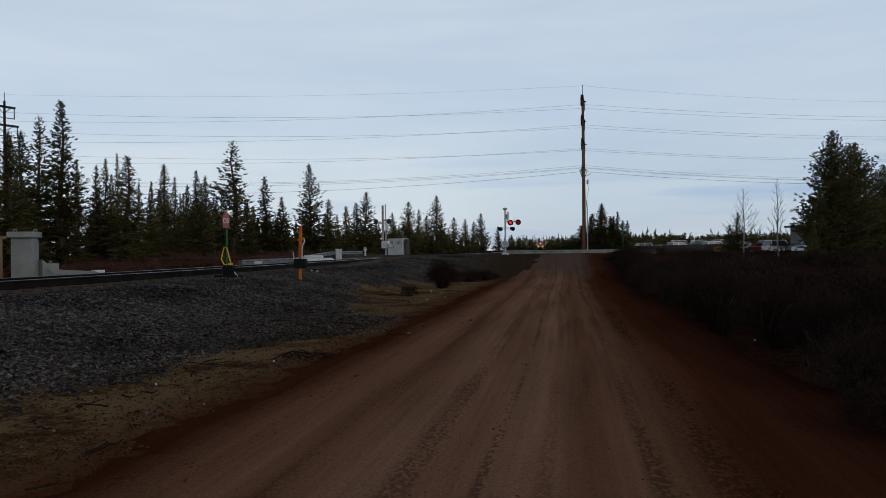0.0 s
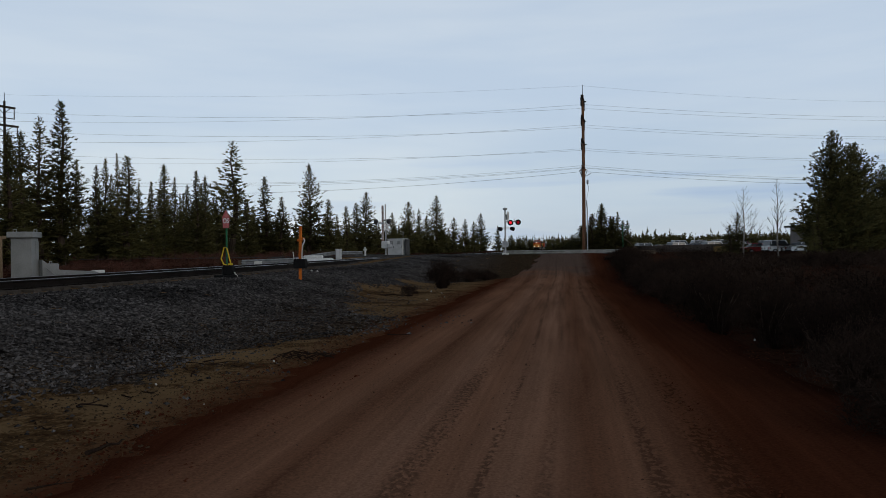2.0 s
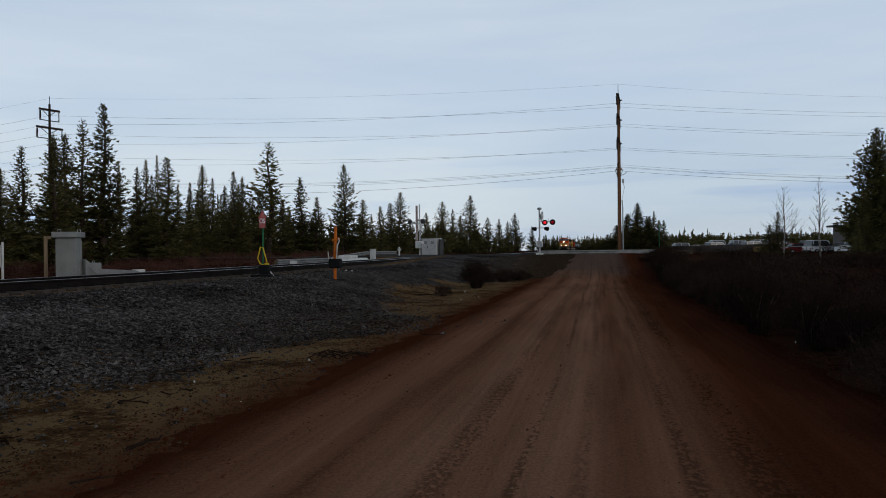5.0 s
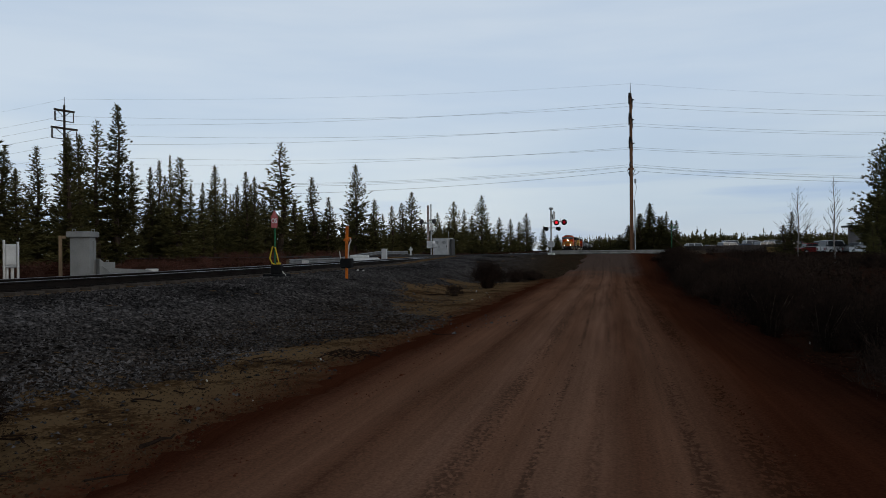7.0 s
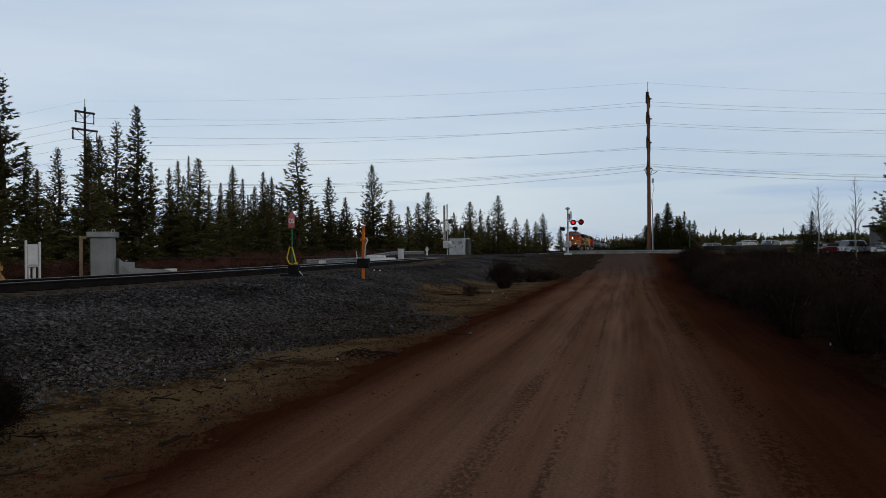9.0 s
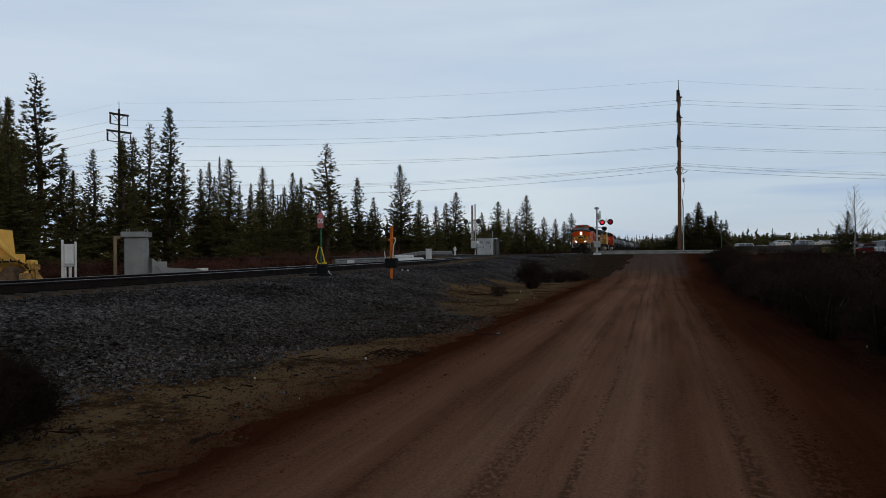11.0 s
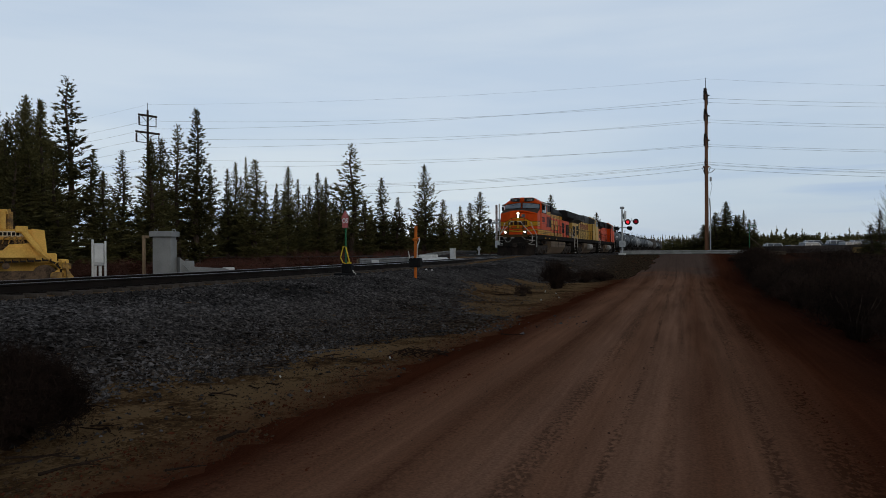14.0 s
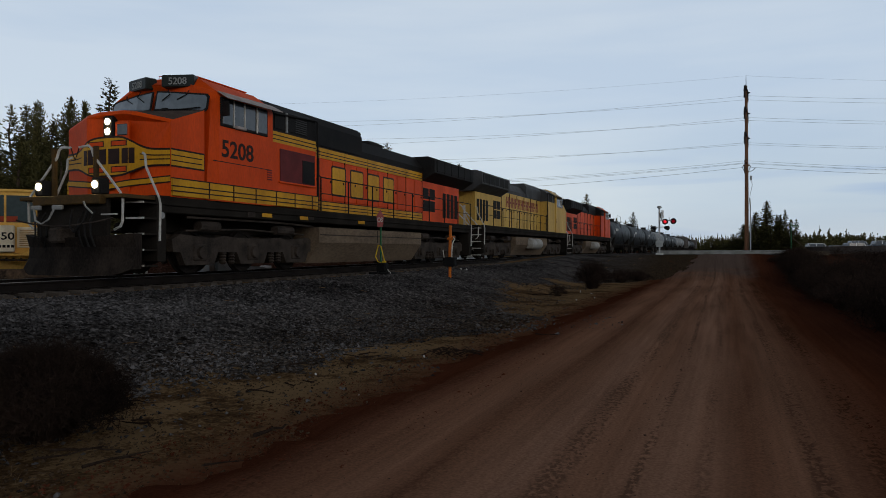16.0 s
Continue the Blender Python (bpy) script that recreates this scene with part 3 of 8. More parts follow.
def bed_lift(X, Y):
    ragged = 0.22 * np.sin(X * 5.1 + Y * 3.7) * np.sin(Y * 4.3 - X * 2.2) + 0.12 * np.sin(Y * 13.1 + X * 7)
    e = np.minimum(step(-3.4, -2.9, X + 0.2 * np.sin(Y)), 1 - step(-0.45, 0.45, X - bed_edge(Y) + ragged))
    ends = step(0.85, 1.15, np.abs(X)) * (1 - step(1.45, 2.1, np.abs(X)))          # the stone lies low round the tie ends
    return (0.035 - 0.10 * ends + 0.012 * np.sin(X * 11 + Y * 4) * np.sin(Y * 13 - X * 3)) * e - 0.06 * (1 - e)


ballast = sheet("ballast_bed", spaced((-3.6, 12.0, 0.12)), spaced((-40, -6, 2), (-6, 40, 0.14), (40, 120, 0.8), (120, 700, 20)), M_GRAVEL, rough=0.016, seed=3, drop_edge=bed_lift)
tagged(ballast, "grey crushed stone ballast sloping down from the track", "ballast", kind="structure")

# crossing road
cr = Shape()
for y0, y1 in ((57.5, 66.5),):
    xs = [-160, -60, -20, -3, -1.6, 1.6, 3, 18, 26, 200]
    zz = [0.9, 1.1, 1.2, 1.27, 1.262, 1.262, 1.27, 1.25, 0.30, 0.20]
    top = [(x, y, z) for x, z in zip(xs, zz) for y in (y0, y1)]
    low = [(x, y, z - 0.6) for x, z in zip(xs, zz) for y in (y0, y1)]
    n = len(xs)
    cr.add(top, [(2 * i, 2 * i + 2, 2 * i + 3, 2 * i + 1) for i in range(n - 1)])
    cr.add([p for p in top[0::2]] + [p for p in low[0::2]], [(i, n + i, n + i + 1, i + 1) for i in range(n - 1)])
solid("crossing_road", cr, M_ASPHALT, "worn grey asphalt road over the railway", "road", kind="structure")

# track: rails and ties
track = thing("railway_track", "single railway track with rusty rails on timber ties", "railway track", kind="structure")
SECTION = [(-0.075, 0), (0.075, 0), (0.075, 0.012), (0.012, 0.03), (0.010, 0.135), (0.036, 0.145), (0.036, 0.175), (0.028, 0.186), (-0.028, 0.186), (-0.036, 0.175), (-0.036, 0.145), (-0.010, 0.135), (-0.012, 0.03), (-0.075, 0.012)]
for side in (-0.755, 0.755):
    sh = Shape()
    ys = spaced((-60, 15, 15), (15, 60, 5), (60, 300, 60), (300, 900, 150))
    sh.loft([[(side + px, y, float(rail_z(y)) - 0.186 + pz) for px, pz in SECTION] for y in ys])
    sh.mi = [1 if (k < len(SECTION) * (len(ys) - 1) and k % len(SECTION) in (6, 7, 8)) else 0 for k in range(len(sh.f))]
    part("rail", sh, [M_RAIL, M_RAILTOP], track)
tie_mesh = Shape().box(-1.3, 1.3, -0.115, 0.115, -0.17, 0, 0.015).mesh("tie", M_TIE)
for k in range(190):
    y = -16 + k * 0.53
    t = part("tie", tie_mesh, None, track, at=pose(0.05 * math.sin(k * 2.1), y, float(rail_z(y)) - 0.192, 0, 0, 1.2 * math.sin(k * 3.7)))
plate = Shape().box(-0.17, 0.17, -0.09, 0.09, -0.006, 0.012, 0.004).cyl((0.1, 0.05, 0.01), (0.1, 0.05, 0.035), 0.018, n=6).cyl((-0.1, -0.05, 0.01), (-0.1, -0.05, 0.035), 0.018, n=6).mesh("tie_plate", M_RAIL)
for k in range(60):
    y = -4 + k * 0.53
    part("tie_plate", plate, None, track, at=pose(0.755, y + 12 * 0 - 0.02, float(rail_z(y)) - 0.190))
far_ties = Shape()
for k in range(400):
    y = 85 + k * 0.9
    far_ties.box(-1.3, 1.3, y - 0.13, y + 0.13, float(rail_z(y)) - 0.36, float(rail_z(y)) - 0.19)
tagged(part("tie_row", far_ties, M_TIE, track), kind="stuff")
# trees: place across and along the track, height, radius of the crown
PINES_a = [(-23.7, 42.5, 9.2, 1.6), (-25.8, 48, 11.2, 1.4), (-24.6, 48.8, 12.4, 1.8), (-26.2, 55.2, 8, 1.1), (-26.4, 56.7, 8.7, 1), (-31, 65.2, 10.4, 0.8), (-22.5, 53.9, 8.6, 1.8), (-22.1, 56.7, 6.6, 0.8), (-27.9, 68.5, 9.8, 1.6), (-31, 75.9, 9.5, 1.2), (-31, 77.8, 7.9, 1), (-23.8, 67.5, 8.8, 1.3), (-23.6, 68.9, 8.6, 1.1), (-31, 85.8, 8, 1.2), (-29, 86.5, 15.1, 2.7), (-25.3, 82.2, 7.4, 1.4), (-27.9, 93.7, 11.3, 2.1), (-25.3, 93.3, 8.4, 1.7), (-26.5, 107.3, 14.5, 3.2), (-23.1, 106.5, 9.1, 1.9), (-26.4, 126, 9.2, 1.7), (-28.1, 145.5, 13.2, 3.8), (-25.7, 129.9, 9.9, 1.9), (-27.2, 164.5, 9.9, 2.4)]
PINES_b = [(-26.7, 180.2, 13.6, 4), (-31, 214.1, 13.6, 2.4), (-22.4, 196.6, 16.1, 4.4), (-27.3, 207.4, 11.2, 3.3), (-26.1, 251.6, 12.6, 3.6), (-24.1, 265.9, 12.6, 3.1), (-22.2, 275.9, 12.1, 3), (-28.1, 350.7, 19, 5.2), (-25.3, 409.4, 14.7, 3.2), (-27, 38.4, 13, 1.9), (-28.2, 37.2, 11.2, 1.6), (-27, 35, 10.5, 1.4), (-28.4, 42, 8.4, 1.6), (-24.8, 39.2, 6.5, 1.3), (-27.6, 43.9, 3.6, 1.2), (-25.1, 29.4, 9.3, 1.3), (-28.5, 33.7, 10.5, 1.2), (-28.2, 29.6, 10.7, 1.8), (-22.7, 24.2, 8, 1.3), (-38.9, 60.4, 11.4, 1.7), (-41.1, 213.5, 9.8, 1.7), (-48.8, 127.5, 10, 2.1), (-58.1, 230.8, 11, 2.2), (-37.4, 227.4, 11, 2.2)]
PINES_c = [(-48.4, 300.3, 10.5, 1.6), (-48.5, 277.5, 9, 1.5), (-59.7, 284.4, 8.3, 2), (-37.1, 146.1, 9, 2), (-34.2, 290.3, 10.2, 1.4), (-41.9, 242.2, 11.1, 2.2), (-60, 175.7, 9.1, 1.5), (-33.8, 205.1, 8.7, 1.7), (-37.2, 208.5, 8.1, 2.1), (-58.9, 115.9, 11.1, 1.7), (-47, 161.6, 10.3, 1.9), (-49.7, 192.5, 11.3, 1.8), (-52.4, 152.5, 8.8, 1.6), (-47.1, 323.1, 9.9, 1.4), (-48.7, 147.5, 8.1, 1.9), (-34.6, 215.2, 10.2, 1.8), (-42.5, 229.9, 10.5, 2), (-34.6, 24.9, 10.4, 2.2), (-45.3, 96.4, 10.1, 1.7), (-41.4, 131.6, 9.3, 1.9), (-43.2, 111.7, 10.7, 1.4), (-52.8, 195.6, 9.1, 1.6), (-39.4, 268.8, 8.7, 1.7), (-35.7, 235.8, 9.1, 1.7)]
PINES_d = [(-44.8, 278.1, 11, 1.5), (-50.6, 123.1, 11.1, 1.8), (-36.3, 88.2, 9.9, 1.6), (-55.6, 269.7, 8.6, 1.6), (-50.3, 269.9, 10.8, 1.7), (-40.9, 58.5, 10.8, 1.6), (-44.3, 126.1, 9.5, 1.7), (-37.2, 305.2, 8, 2.2), (-59.6, 292.6, 9.5, 2.2), (-39, 307.3, 10.6, 2.1), (-47, 224.9, 9, 1.7), (-34.8, 89, 10.1, 1.6), (-34.2, 270.8, 11.2, 2), (-57.2, 306.2, 11.1, 1.9), (-53.1, 22.1, 8.6, 1.6), (-47.2, 224.8, 9.4, 2.2), (-42.2, 209, 8.9, 2.1), (-54.1, 166.9, 9.2, 1.6), (-55.1, 184.8, 8.6, 2), (-54.8, 305.6, 10.9, 1.4), (-56.3, 214.1, 8.2, 1.6), (-47.2, 101.8, 9.5, 1.8), (-33, 260.3, 8.2, 1.5), (-34.8, 56.9, 11.4, 2.1)]
PINES_e = [(-46.6, 44.9, 9.1, 1.7), (-50.5, 127.6, 10.1, 1.7), (-41.9, 77.6, 8.4, 1.8), (-43.3, 241.4, 8.3, 1.5), (-49.3, 134.5, 10.7, 1.7), (-49.8, 268, 9.5, 1.7), (-52, 172.8, 9.5, 2)]
EAST_PINES_a = [(17.9, 107.4, 7.5, 2.5), (16.4, 110.2, 5.6, 2.1), (19.5, 106.6, 5.6, 1.7), (15.2, 112, 4.4, 1.8), (20.7, 114.9, 6.6, 1.3), (26.6, 65.2, 3.3, 1.5), (30.3, 79, 4.4, 1.1), (35.3, 66.7, 11.1, 3), (38, 69.2, 10.3, 3), (33.5, 64.4, 5.8, 1.8), (41.4, 71.8, 7.8, 1.8), (32.4, 62.2, 3.2, 0.7), (-14.4, 330.1, 5.5, 2.6), (-12.6, 340.6, 8.2, 3.2), (-8, 331.2, 6.4, 3.1), (-3.7, 331.9, 5.6, 2.6), (7.8, 273, 5.9, 2.6), (11.6, 273.7, 5.4, 3), (9.3, 273.3, 3.4, 2.1), (14, 274.1, 4.4, 2.6), (5.4, 303.1, 3.7, 2.4)]
CLUMP = [(1, -21.6, 27.5, 8.7, 2.3), (5, -20.4, 27.3, 8.8, 1.9), (0, -17.7, 25.9, 7.4, 1.9), (5, -20.2, 29.1, 9.3, 2.2), (1, -17.5, 27.6, 8.5, 1.8), (2, -14.9, 26.0, 6.0, 1.6), (4, -14.5, 23.5, 5.6, 1.6)]
TALL_OPEN = {(1, 9), (0, 14), (0, 1), (1, 15)}


# ---- trees ----
def crown(seed, h=10.0, r=1.6, bare=0.05, whorl=0.18, arms=(6, 9), shape=1.0, blades=9, droop=-0.08, sparse=0.0, blade=0.32, rise=0.28):
    """Needle-bearing boughs of a pine: bent, upswept boughs set with tufts of thin blades. Returns the boughs' wood and the needles."""
    rng = np.random.default_rng(seed)
    wood, tri = Shape(), []
    z = bare * h
    lean = rng.uniform(0, 6.28)
    while z < h - 0.12:
        u = (z - bare * h) / (h - bare * h)
        env = r * min(1.0, (u + 0.30) / 0.40) * (1 - u) ** shape * (1.0 if u < 0.9 else 0.8) + 0.04
        env *= 0.84 + 0.20 * math.sin(z * 2.3 + seed) * math.sin(z * 0.9 + 2 * seed)
        for k in range(rng.integers(*arms)):
            if rng.random() < sparse * (1 - u):
                continue
            az = rng.uniform(0, 6.28)
            L = env * rng.uniform(0.45, 1.15) * (1 + 0.14 * math.cos(az - lean)) * (1.22 if rng.random() < 0.12 else 1.0)
            el = droop + 0.60 * u + rng.normal(0, 0.16)
            d = np.array([math.cos(az) * math.cos(el), math.sin(az) * math.cos(el), math.sin(el)])
            base = np.array([0, 0, z + rng.uniform(-0.10, 0.10)])
            lift = np.array([0, 0, rise * L])
            if L > 0.8 and rng.random() < 0.14:
                wood.tube([base, base + d * L * 0.5 + lift * 0.25, base + d * L * 0.95 + lift], [0.03 * L / 1.5 + 0.008, 0.02, 0.006], n=3)
            m = max(2, int(L / 0.20))
            for j in range(m):
                f = (j + 1) / m
                if f < 0.2 and u < 0.5:
                    continue
                p = base + d * L * f + lift * f * f + rng.normal(0, 0.07, 3)
                for b in range(blades):
                    q = d * rng.uniform(0.5, 1.0) + rng.normal(0, 0.42, 3) * [1, 1, 0.7] + np.array([0, 0, 0.22])
                    q /= np.linalg.norm(q)
                    l = blade * rng.uniform(0.7, 1.3) * (0.32 + 0.68 * (1 - u))
                    side = np.cross(q, rng.normal(0, 1, 3))
                    side /= np.linalg.norm(side) + 1e-6
                    wd = l * rng.uniform(0.09, 0.15)
                    p0 = p - q * l * 0.35 + rng.normal(0, 0.05, 3) * (1.1 - u)
                    tri.append((p0 - side * wd, p0 + side * wd, p0 + q * l))
        z += whorl * rng.uniform(0.7, 1.3) * (1.15 - 0.5 * u)
    for b in range(10):
        q = np.array([rng.normal(0, 0.25), rng.normal(0, 0.25), 1.0])
        p0 = np.array([0, 0, h - 0.25 + 0.02 * b])
        tri.append((p0 - [0.04, 0, 0], p0 + [0.04, 0, 0], p0 + q * 0.3))
    v = np.array(tri).reshape(-1, 3)
    return wood, v


def tri_mesh(name, v, material):
    me = bpy.data.meshes.new(name)
    n = len(v) // 3
    me.vertices.add(len(v)), me.loops.add(len(v)), me.polygons.add(n)
    me.vertices.foreach_set("co", np.asarray(v, np.float32).ravel())
    me.loops.foreach_set("vertex_index", np.arange(len(v), dtype=np.int32))
    me.polygons.foreach_set("loop_start", np.arange(0, len(v), 3, dtype=np.int32))
    me.materials.append(material)
    me.update()
    me.validate()
    return me


def conifer(seed, label, **kw):
    h, r = kw.get("h", 10.0), kw.get("r", 1.6)
    tree = thing("pine_tree", label, "tree", group="pine trees")
    wood, needles = crown(seed, **kw)
    trunk = Shape()
    rng = random.Random(seed)
    path = [(0.10 * math.sin(seed + k), 0.10 * math.cos(seed * 2 + k), -0.4 + (h * 0.985 + 0.4) * k / 7) if 0 < k < 7 else (0, 0, -0.4 + (h * 0.985 + 0.4) * k / 7) for k in range(8)]
    trunk.tube(path, [0.017 * h * (1 - 0.93 * k / 7) for k in range(8)], n=8)
    part("trunk", trunk, M_BARK, tree, smooth=True)
    tagged(part("bough", wood, M_BARK, tree), kind="stuff")
    part("crown", tri_mesh("crown", needles, M_NEEDLE), None, tree)
    return tree


DARK_PINE = "dark green lodgepole pine with a narrow ragged crown"
KINDS = [conifer(11, DARK_PINE), conifer(12, DARK_PINE, shape=0.88, arms=(6, 10)), conifer(13, DARK_PINE, shape=1.1, bare=0.10, arms=(6, 9)),
         conifer(14, "tall dark pine with an open crown and a bare lower trunk", bare=0.20, sparse=0.25, whorl=0.26, blade=0.38, shape=0.8, arms=(5, 8), blades=9),
         conifer(15, DARK_PINE, shape=1.0, whorl=0.20, bare=0.14, sparse=0.15), conifer(16, "broad bushy dark pine", shape=0.62, whorl=0.15, arms=(10, 14), bare=0.05, blades=9, r=3.5, blade=0.36, rise=0.30),
         conifer(17, "broad dark pine standing in the distance", shape=0.85, whorl=0.25, arms=(8, 12), bare=0.04, blades=6, r=2.2, blade=0.42)]
SCRUB_PINE = "slender dark pine among the forest edge"


def plant(k, x, y, h, r, label=""):
    base = KINDS[k]
    br = {5: 3.6, 6: 2.2}.get(k, 1.6)
    m = pose(x, y, gz(x, y) - 0.05, 0, 0, (x * 37 + y * 53) % 360) @ Matrix.Diagonal((r / br, r / br, h / 10.0, 1))
    t = copy_thing(base, m)
    if label:
        t["label"] = label
    return t


for n_, lst in enumerate((PINES_a, PINES_b, PINES_c, PINES_d, PINES_e)):
    for i, (x, y, h, r) in enumerate(lst):
        k = (0, 2, 1, 4)[(i * 7 + n_) % 4]
        if (n_, i) in TALL_OPEN:
            k = 3
        wide = r >= 2.2 and k != 3
        plant(6 if wide else k, x, y, h, r * 1.35 if wide else max(1.15, r * 1.62), "tall dark pine with an open crown" if k == 3 else "")
for i, (x, y, h, r) in enumerate(EAST_PINES_a):
    big = i in (7, 8, 10)
    if i < 5:
        for j in range(4):
            plant((4, 1, 2, 0)[j], x + 1.6 * math.sin(2.1 * j + i), y + 2.0 * math.cos(1.7 * j + i), h * (0.62 + 0.09 * j), r * 1.3)
    plant(5 if big else (0, 2, 1, 4)[i % 4], x, y, h, r * (1.42 if big else 1.25), "large broad dark pine beside the yard" if big else "")
for k in range(13):                              # thicket behind the parked machine
    b, d = radians(54.5 - 0.5 * k - 0.9 * (k % 3)), 37 + 7 * ((k * 5) % 4) * 0.9 + 1.3 * (k % 2)
    plant((4, 2, 0, 1)[k % 4], 12.78 - d * math.sin(b), d * math.cos(b), 5.6 + 1.1 * (k % 4), 1.9 + 0.25 * (k % 3), SCRUB_PINE)
for k, x, y, h, r in CLUMP:                      # dense group above the parked machine
    plant(k, x, y, h, r, DARK_PINE)
for t in KINDS:                                  # the first of each kind stands in the wood itself
    k = KINDS.index(t)
    x, y = -36 - 2.3 * k, 66 + 9 * k
    t.matrix_basis = pose(x, y, gz(x, y) - 0.05, 0, 0, 40 * k)

# far woods round the horizon
far = []
rng = np.random.default_rng(5)


def far_tree(x, y, h, r, n=46):
    z0 = gz(x, y)
    for b in range(n):
        u = rng.random() ** 0.85
        z = z0 + 0.06 * h + u * h * 0.92
        w = (r * (1 - u) ** 0.75 + 0.10) * rng.uniform(0.5, 1.25)
        az = rng.uniform(0, 6.28)
        p = np.array([x, y, z])
        c, s = math.cos(az), math.sin(az)
        tip = p + [w * c, w * s, rng.uniform(0.0, 0.5)]
        side = np.array([-s * 0.30 * w, c * 0.30 * w, 0])
        far.append((p - side, p + side + [0, 0, 0.3], tip))
        far.append((p - [0, 0, 0.30], p + [0, 0, 0.45], tip))
    far.append(((x - 0.12, y, z0), (x + 0.12, y, z0), (x, y, z0 + 0.9 * h)))


for k in range(900):
    x, y = rng.uniform(25, 330), rng.uniform(255, 420)
    far_tree(x, y, 4.6 + 4.6 * rng.random() ** 2.6, rng.uniform(1.1, 1.9), n=44)
for k in range(1300):
    x, y = rng.uniform(22, 270), rng.uniform(240, 330)
    far_tree(x, y, rng.uniform(4.6, 6.2), rng.uniform(1.8, 2.9), n=30)
for k in range(190):
    x, y = rng.uniform(-22, 24), rng.uniform(395, 470)
    far_tree(x, y, rng.uniform(5, 10), rng.uniform(1.0, 1.9))
for k in range(250):
    x, y = rng.uniform(-110, -30), rng.uniform(90, 420)
    far_tree(x, y, rng.uniform(4, 8), rng.uniform(1.0, 1.8), n=70)
for k in range(260):
    a = rng.uniform(1.2, 4.4)
    x, y = 12 + 170 * math.cos(a + 1.57), 170 * math.sin(a + 1.57)
    far_tree(x, y, rng.uniform(8, 14), rng.uniform(2.0, 3.0))
tagged(new("far_woods", tri_mesh("far_woods", np.array(far).reshape(-1, 3), M_NEEDLE)), "distant dark conifer woods along the horizon", "woods", kind="stuff")


# ---- train ----
S16, SPEED = 11.17, 22.2
MOVING = []


def text_mesh(body, size, material, depth=0.004):
    cu = bpy.data.curves.new("lettering", "FONT")
    cu.body, cu.size, cu.extrude, cu.align_x, cu.offset = body, size, depth, "CENTER", 0.018 * size
    ob = bpy.data.objects.new("lettering", cu)
    scene.collection.objects.link(ob)
    bpy.context.view_layer.update()
    me = bpy.data.meshes.new_from_object(ob.evaluated_get(bpy.context.evaluated_depsgraph_get()))
    bpy.data.objects.remove(ob)
    bpy.data.curves.remove(cu)
    me.materials.clear()
    me.materials.append(material)
    return me


def wheel_set(parent, d):
    """Two wheels on an axle."""
    ax = part("wheelset", Shape().cyl((-d, -0.75, 0.53), (-d, 0.75, 0.53), 0.09, n=10), M_TRUCK, parent)
    for s in (-1, 1):
        w = Shape()
        prof = [(0.10, 0.09), (0.12, 0.02), (0.43, 0.03), (0.44, 0.0), (0.53, 0.0), (0.53, 0.10), (0.56, 0.115), (0.56, 0.14), (0.44, 0.14), (0.42, 0.09), (0.15, 0.10)]
        w.lathe(prof, n=24, m=Matrix.Translation((-d, s * 0.84, 0.53)) @ Matrix.Rotation(radians(90 * s), 4, "X"))
        part("wheel", w, M_WHEEL, ax, smooth=True)


def loco_truck(parent, d0, mat_frame):
    """A three-axle truck, its middle d0 behind the front coupler."""
    tr = part("truck", Shape().box(-d0 - 2.5, -d0 + 2.5, -0.55, 0.55, 0.62, 0.95, 0.05), mat_frame, parent)
    for s in (-1, 1):
        f = Shape()
        y0, y1 = (0.98, 1.16) if s > 0 else (-1.16, -0.98)
        out = [(-2.95, 0.52), (-2.98, 0.80), (-2.70, 0.92), (-1.6, 0.84), (-1.2, 0.90), (-0.5, 0.86), (0.5, 0.86), (1.2, 0.90), (1.6, 0.84), (2.70, 0.92), (2.98, 0.80), (2.95, 0.52)]
        for c in (2.05, 0.0, -2.05):
            out += [(c + 0.66, 0.50), (c + 0.50, 0.20), (c - 0.50, 0.20), (c - 0.66, 0.50)]
        f.prism([(-d0 + px, pz) for px, pz in out], "y", y0, y1)
        part("side_frame", f, mat_frame, tr)
        for c in (2.05, 0.0, -2.05):
            b = Shape().cyl((-d0 + c, s * 1.14, 0.50), (-d0 + c, s * 1.27, 0.50), 0.17, 0.14, n=12)
            b.box(-d0 + c - 0.24, -d0 + c + 0.24, min(s * 1.10, s * 1.20), max(s * 1.10, s * 1.20), 0.30, 0.70, 0.03)
            part("journal_box", b, mat_frame, tr)
        for c in (0.95, -1.10):
            for off in (-0.17, 0.17):
                coil = [(0.05, 0.0)] + [(0.10 if k % 2 else 0.065, 0.02 + 0.036 * k) for k in range(9)] + [(0.05, 0.34)]
                part("spring", Shape().lathe(coil, n=10, m=Matrix.Translation((-d0 + c + off, s * 1.08, 0.20))), mat_frame, tr)
        br = Shape().cyl((-d0 + 2.2, s * 1.22, 1.12), (-d0 + 1.5, s * 1.22, 1.12), 0.13, n=10).cyl((-d0 - 0.9, s * 1.22, 1.10), (-d0 - 1.7, s * 1.22, 1.10), 0.13, n=10)
        br.tube([(-d0 + 2.6, s * 1.2, 1.0), (-d0 + 0.4, s * 1.24, 1.08), (-d0 - 2.4, s * 1.2, 1.0)], 0.025, n=5)
        part("brake_cylinder", br, mat_frame, tr, smooth=True)
    for c in (2.05, 0.0, -2.05):
        wheel_set(tr, d0 - c)


def blocks(n, lo, hi, z0, z1, gap):
    """Plain upright marks in place of painted lettering: (start, end, low, high)."""
    w = (hi - lo - gap * (n - 1)) / n
    return [(lo + k * (w + gap), lo + k * (w + gap) + w, z0, z1) for k in range(n)]


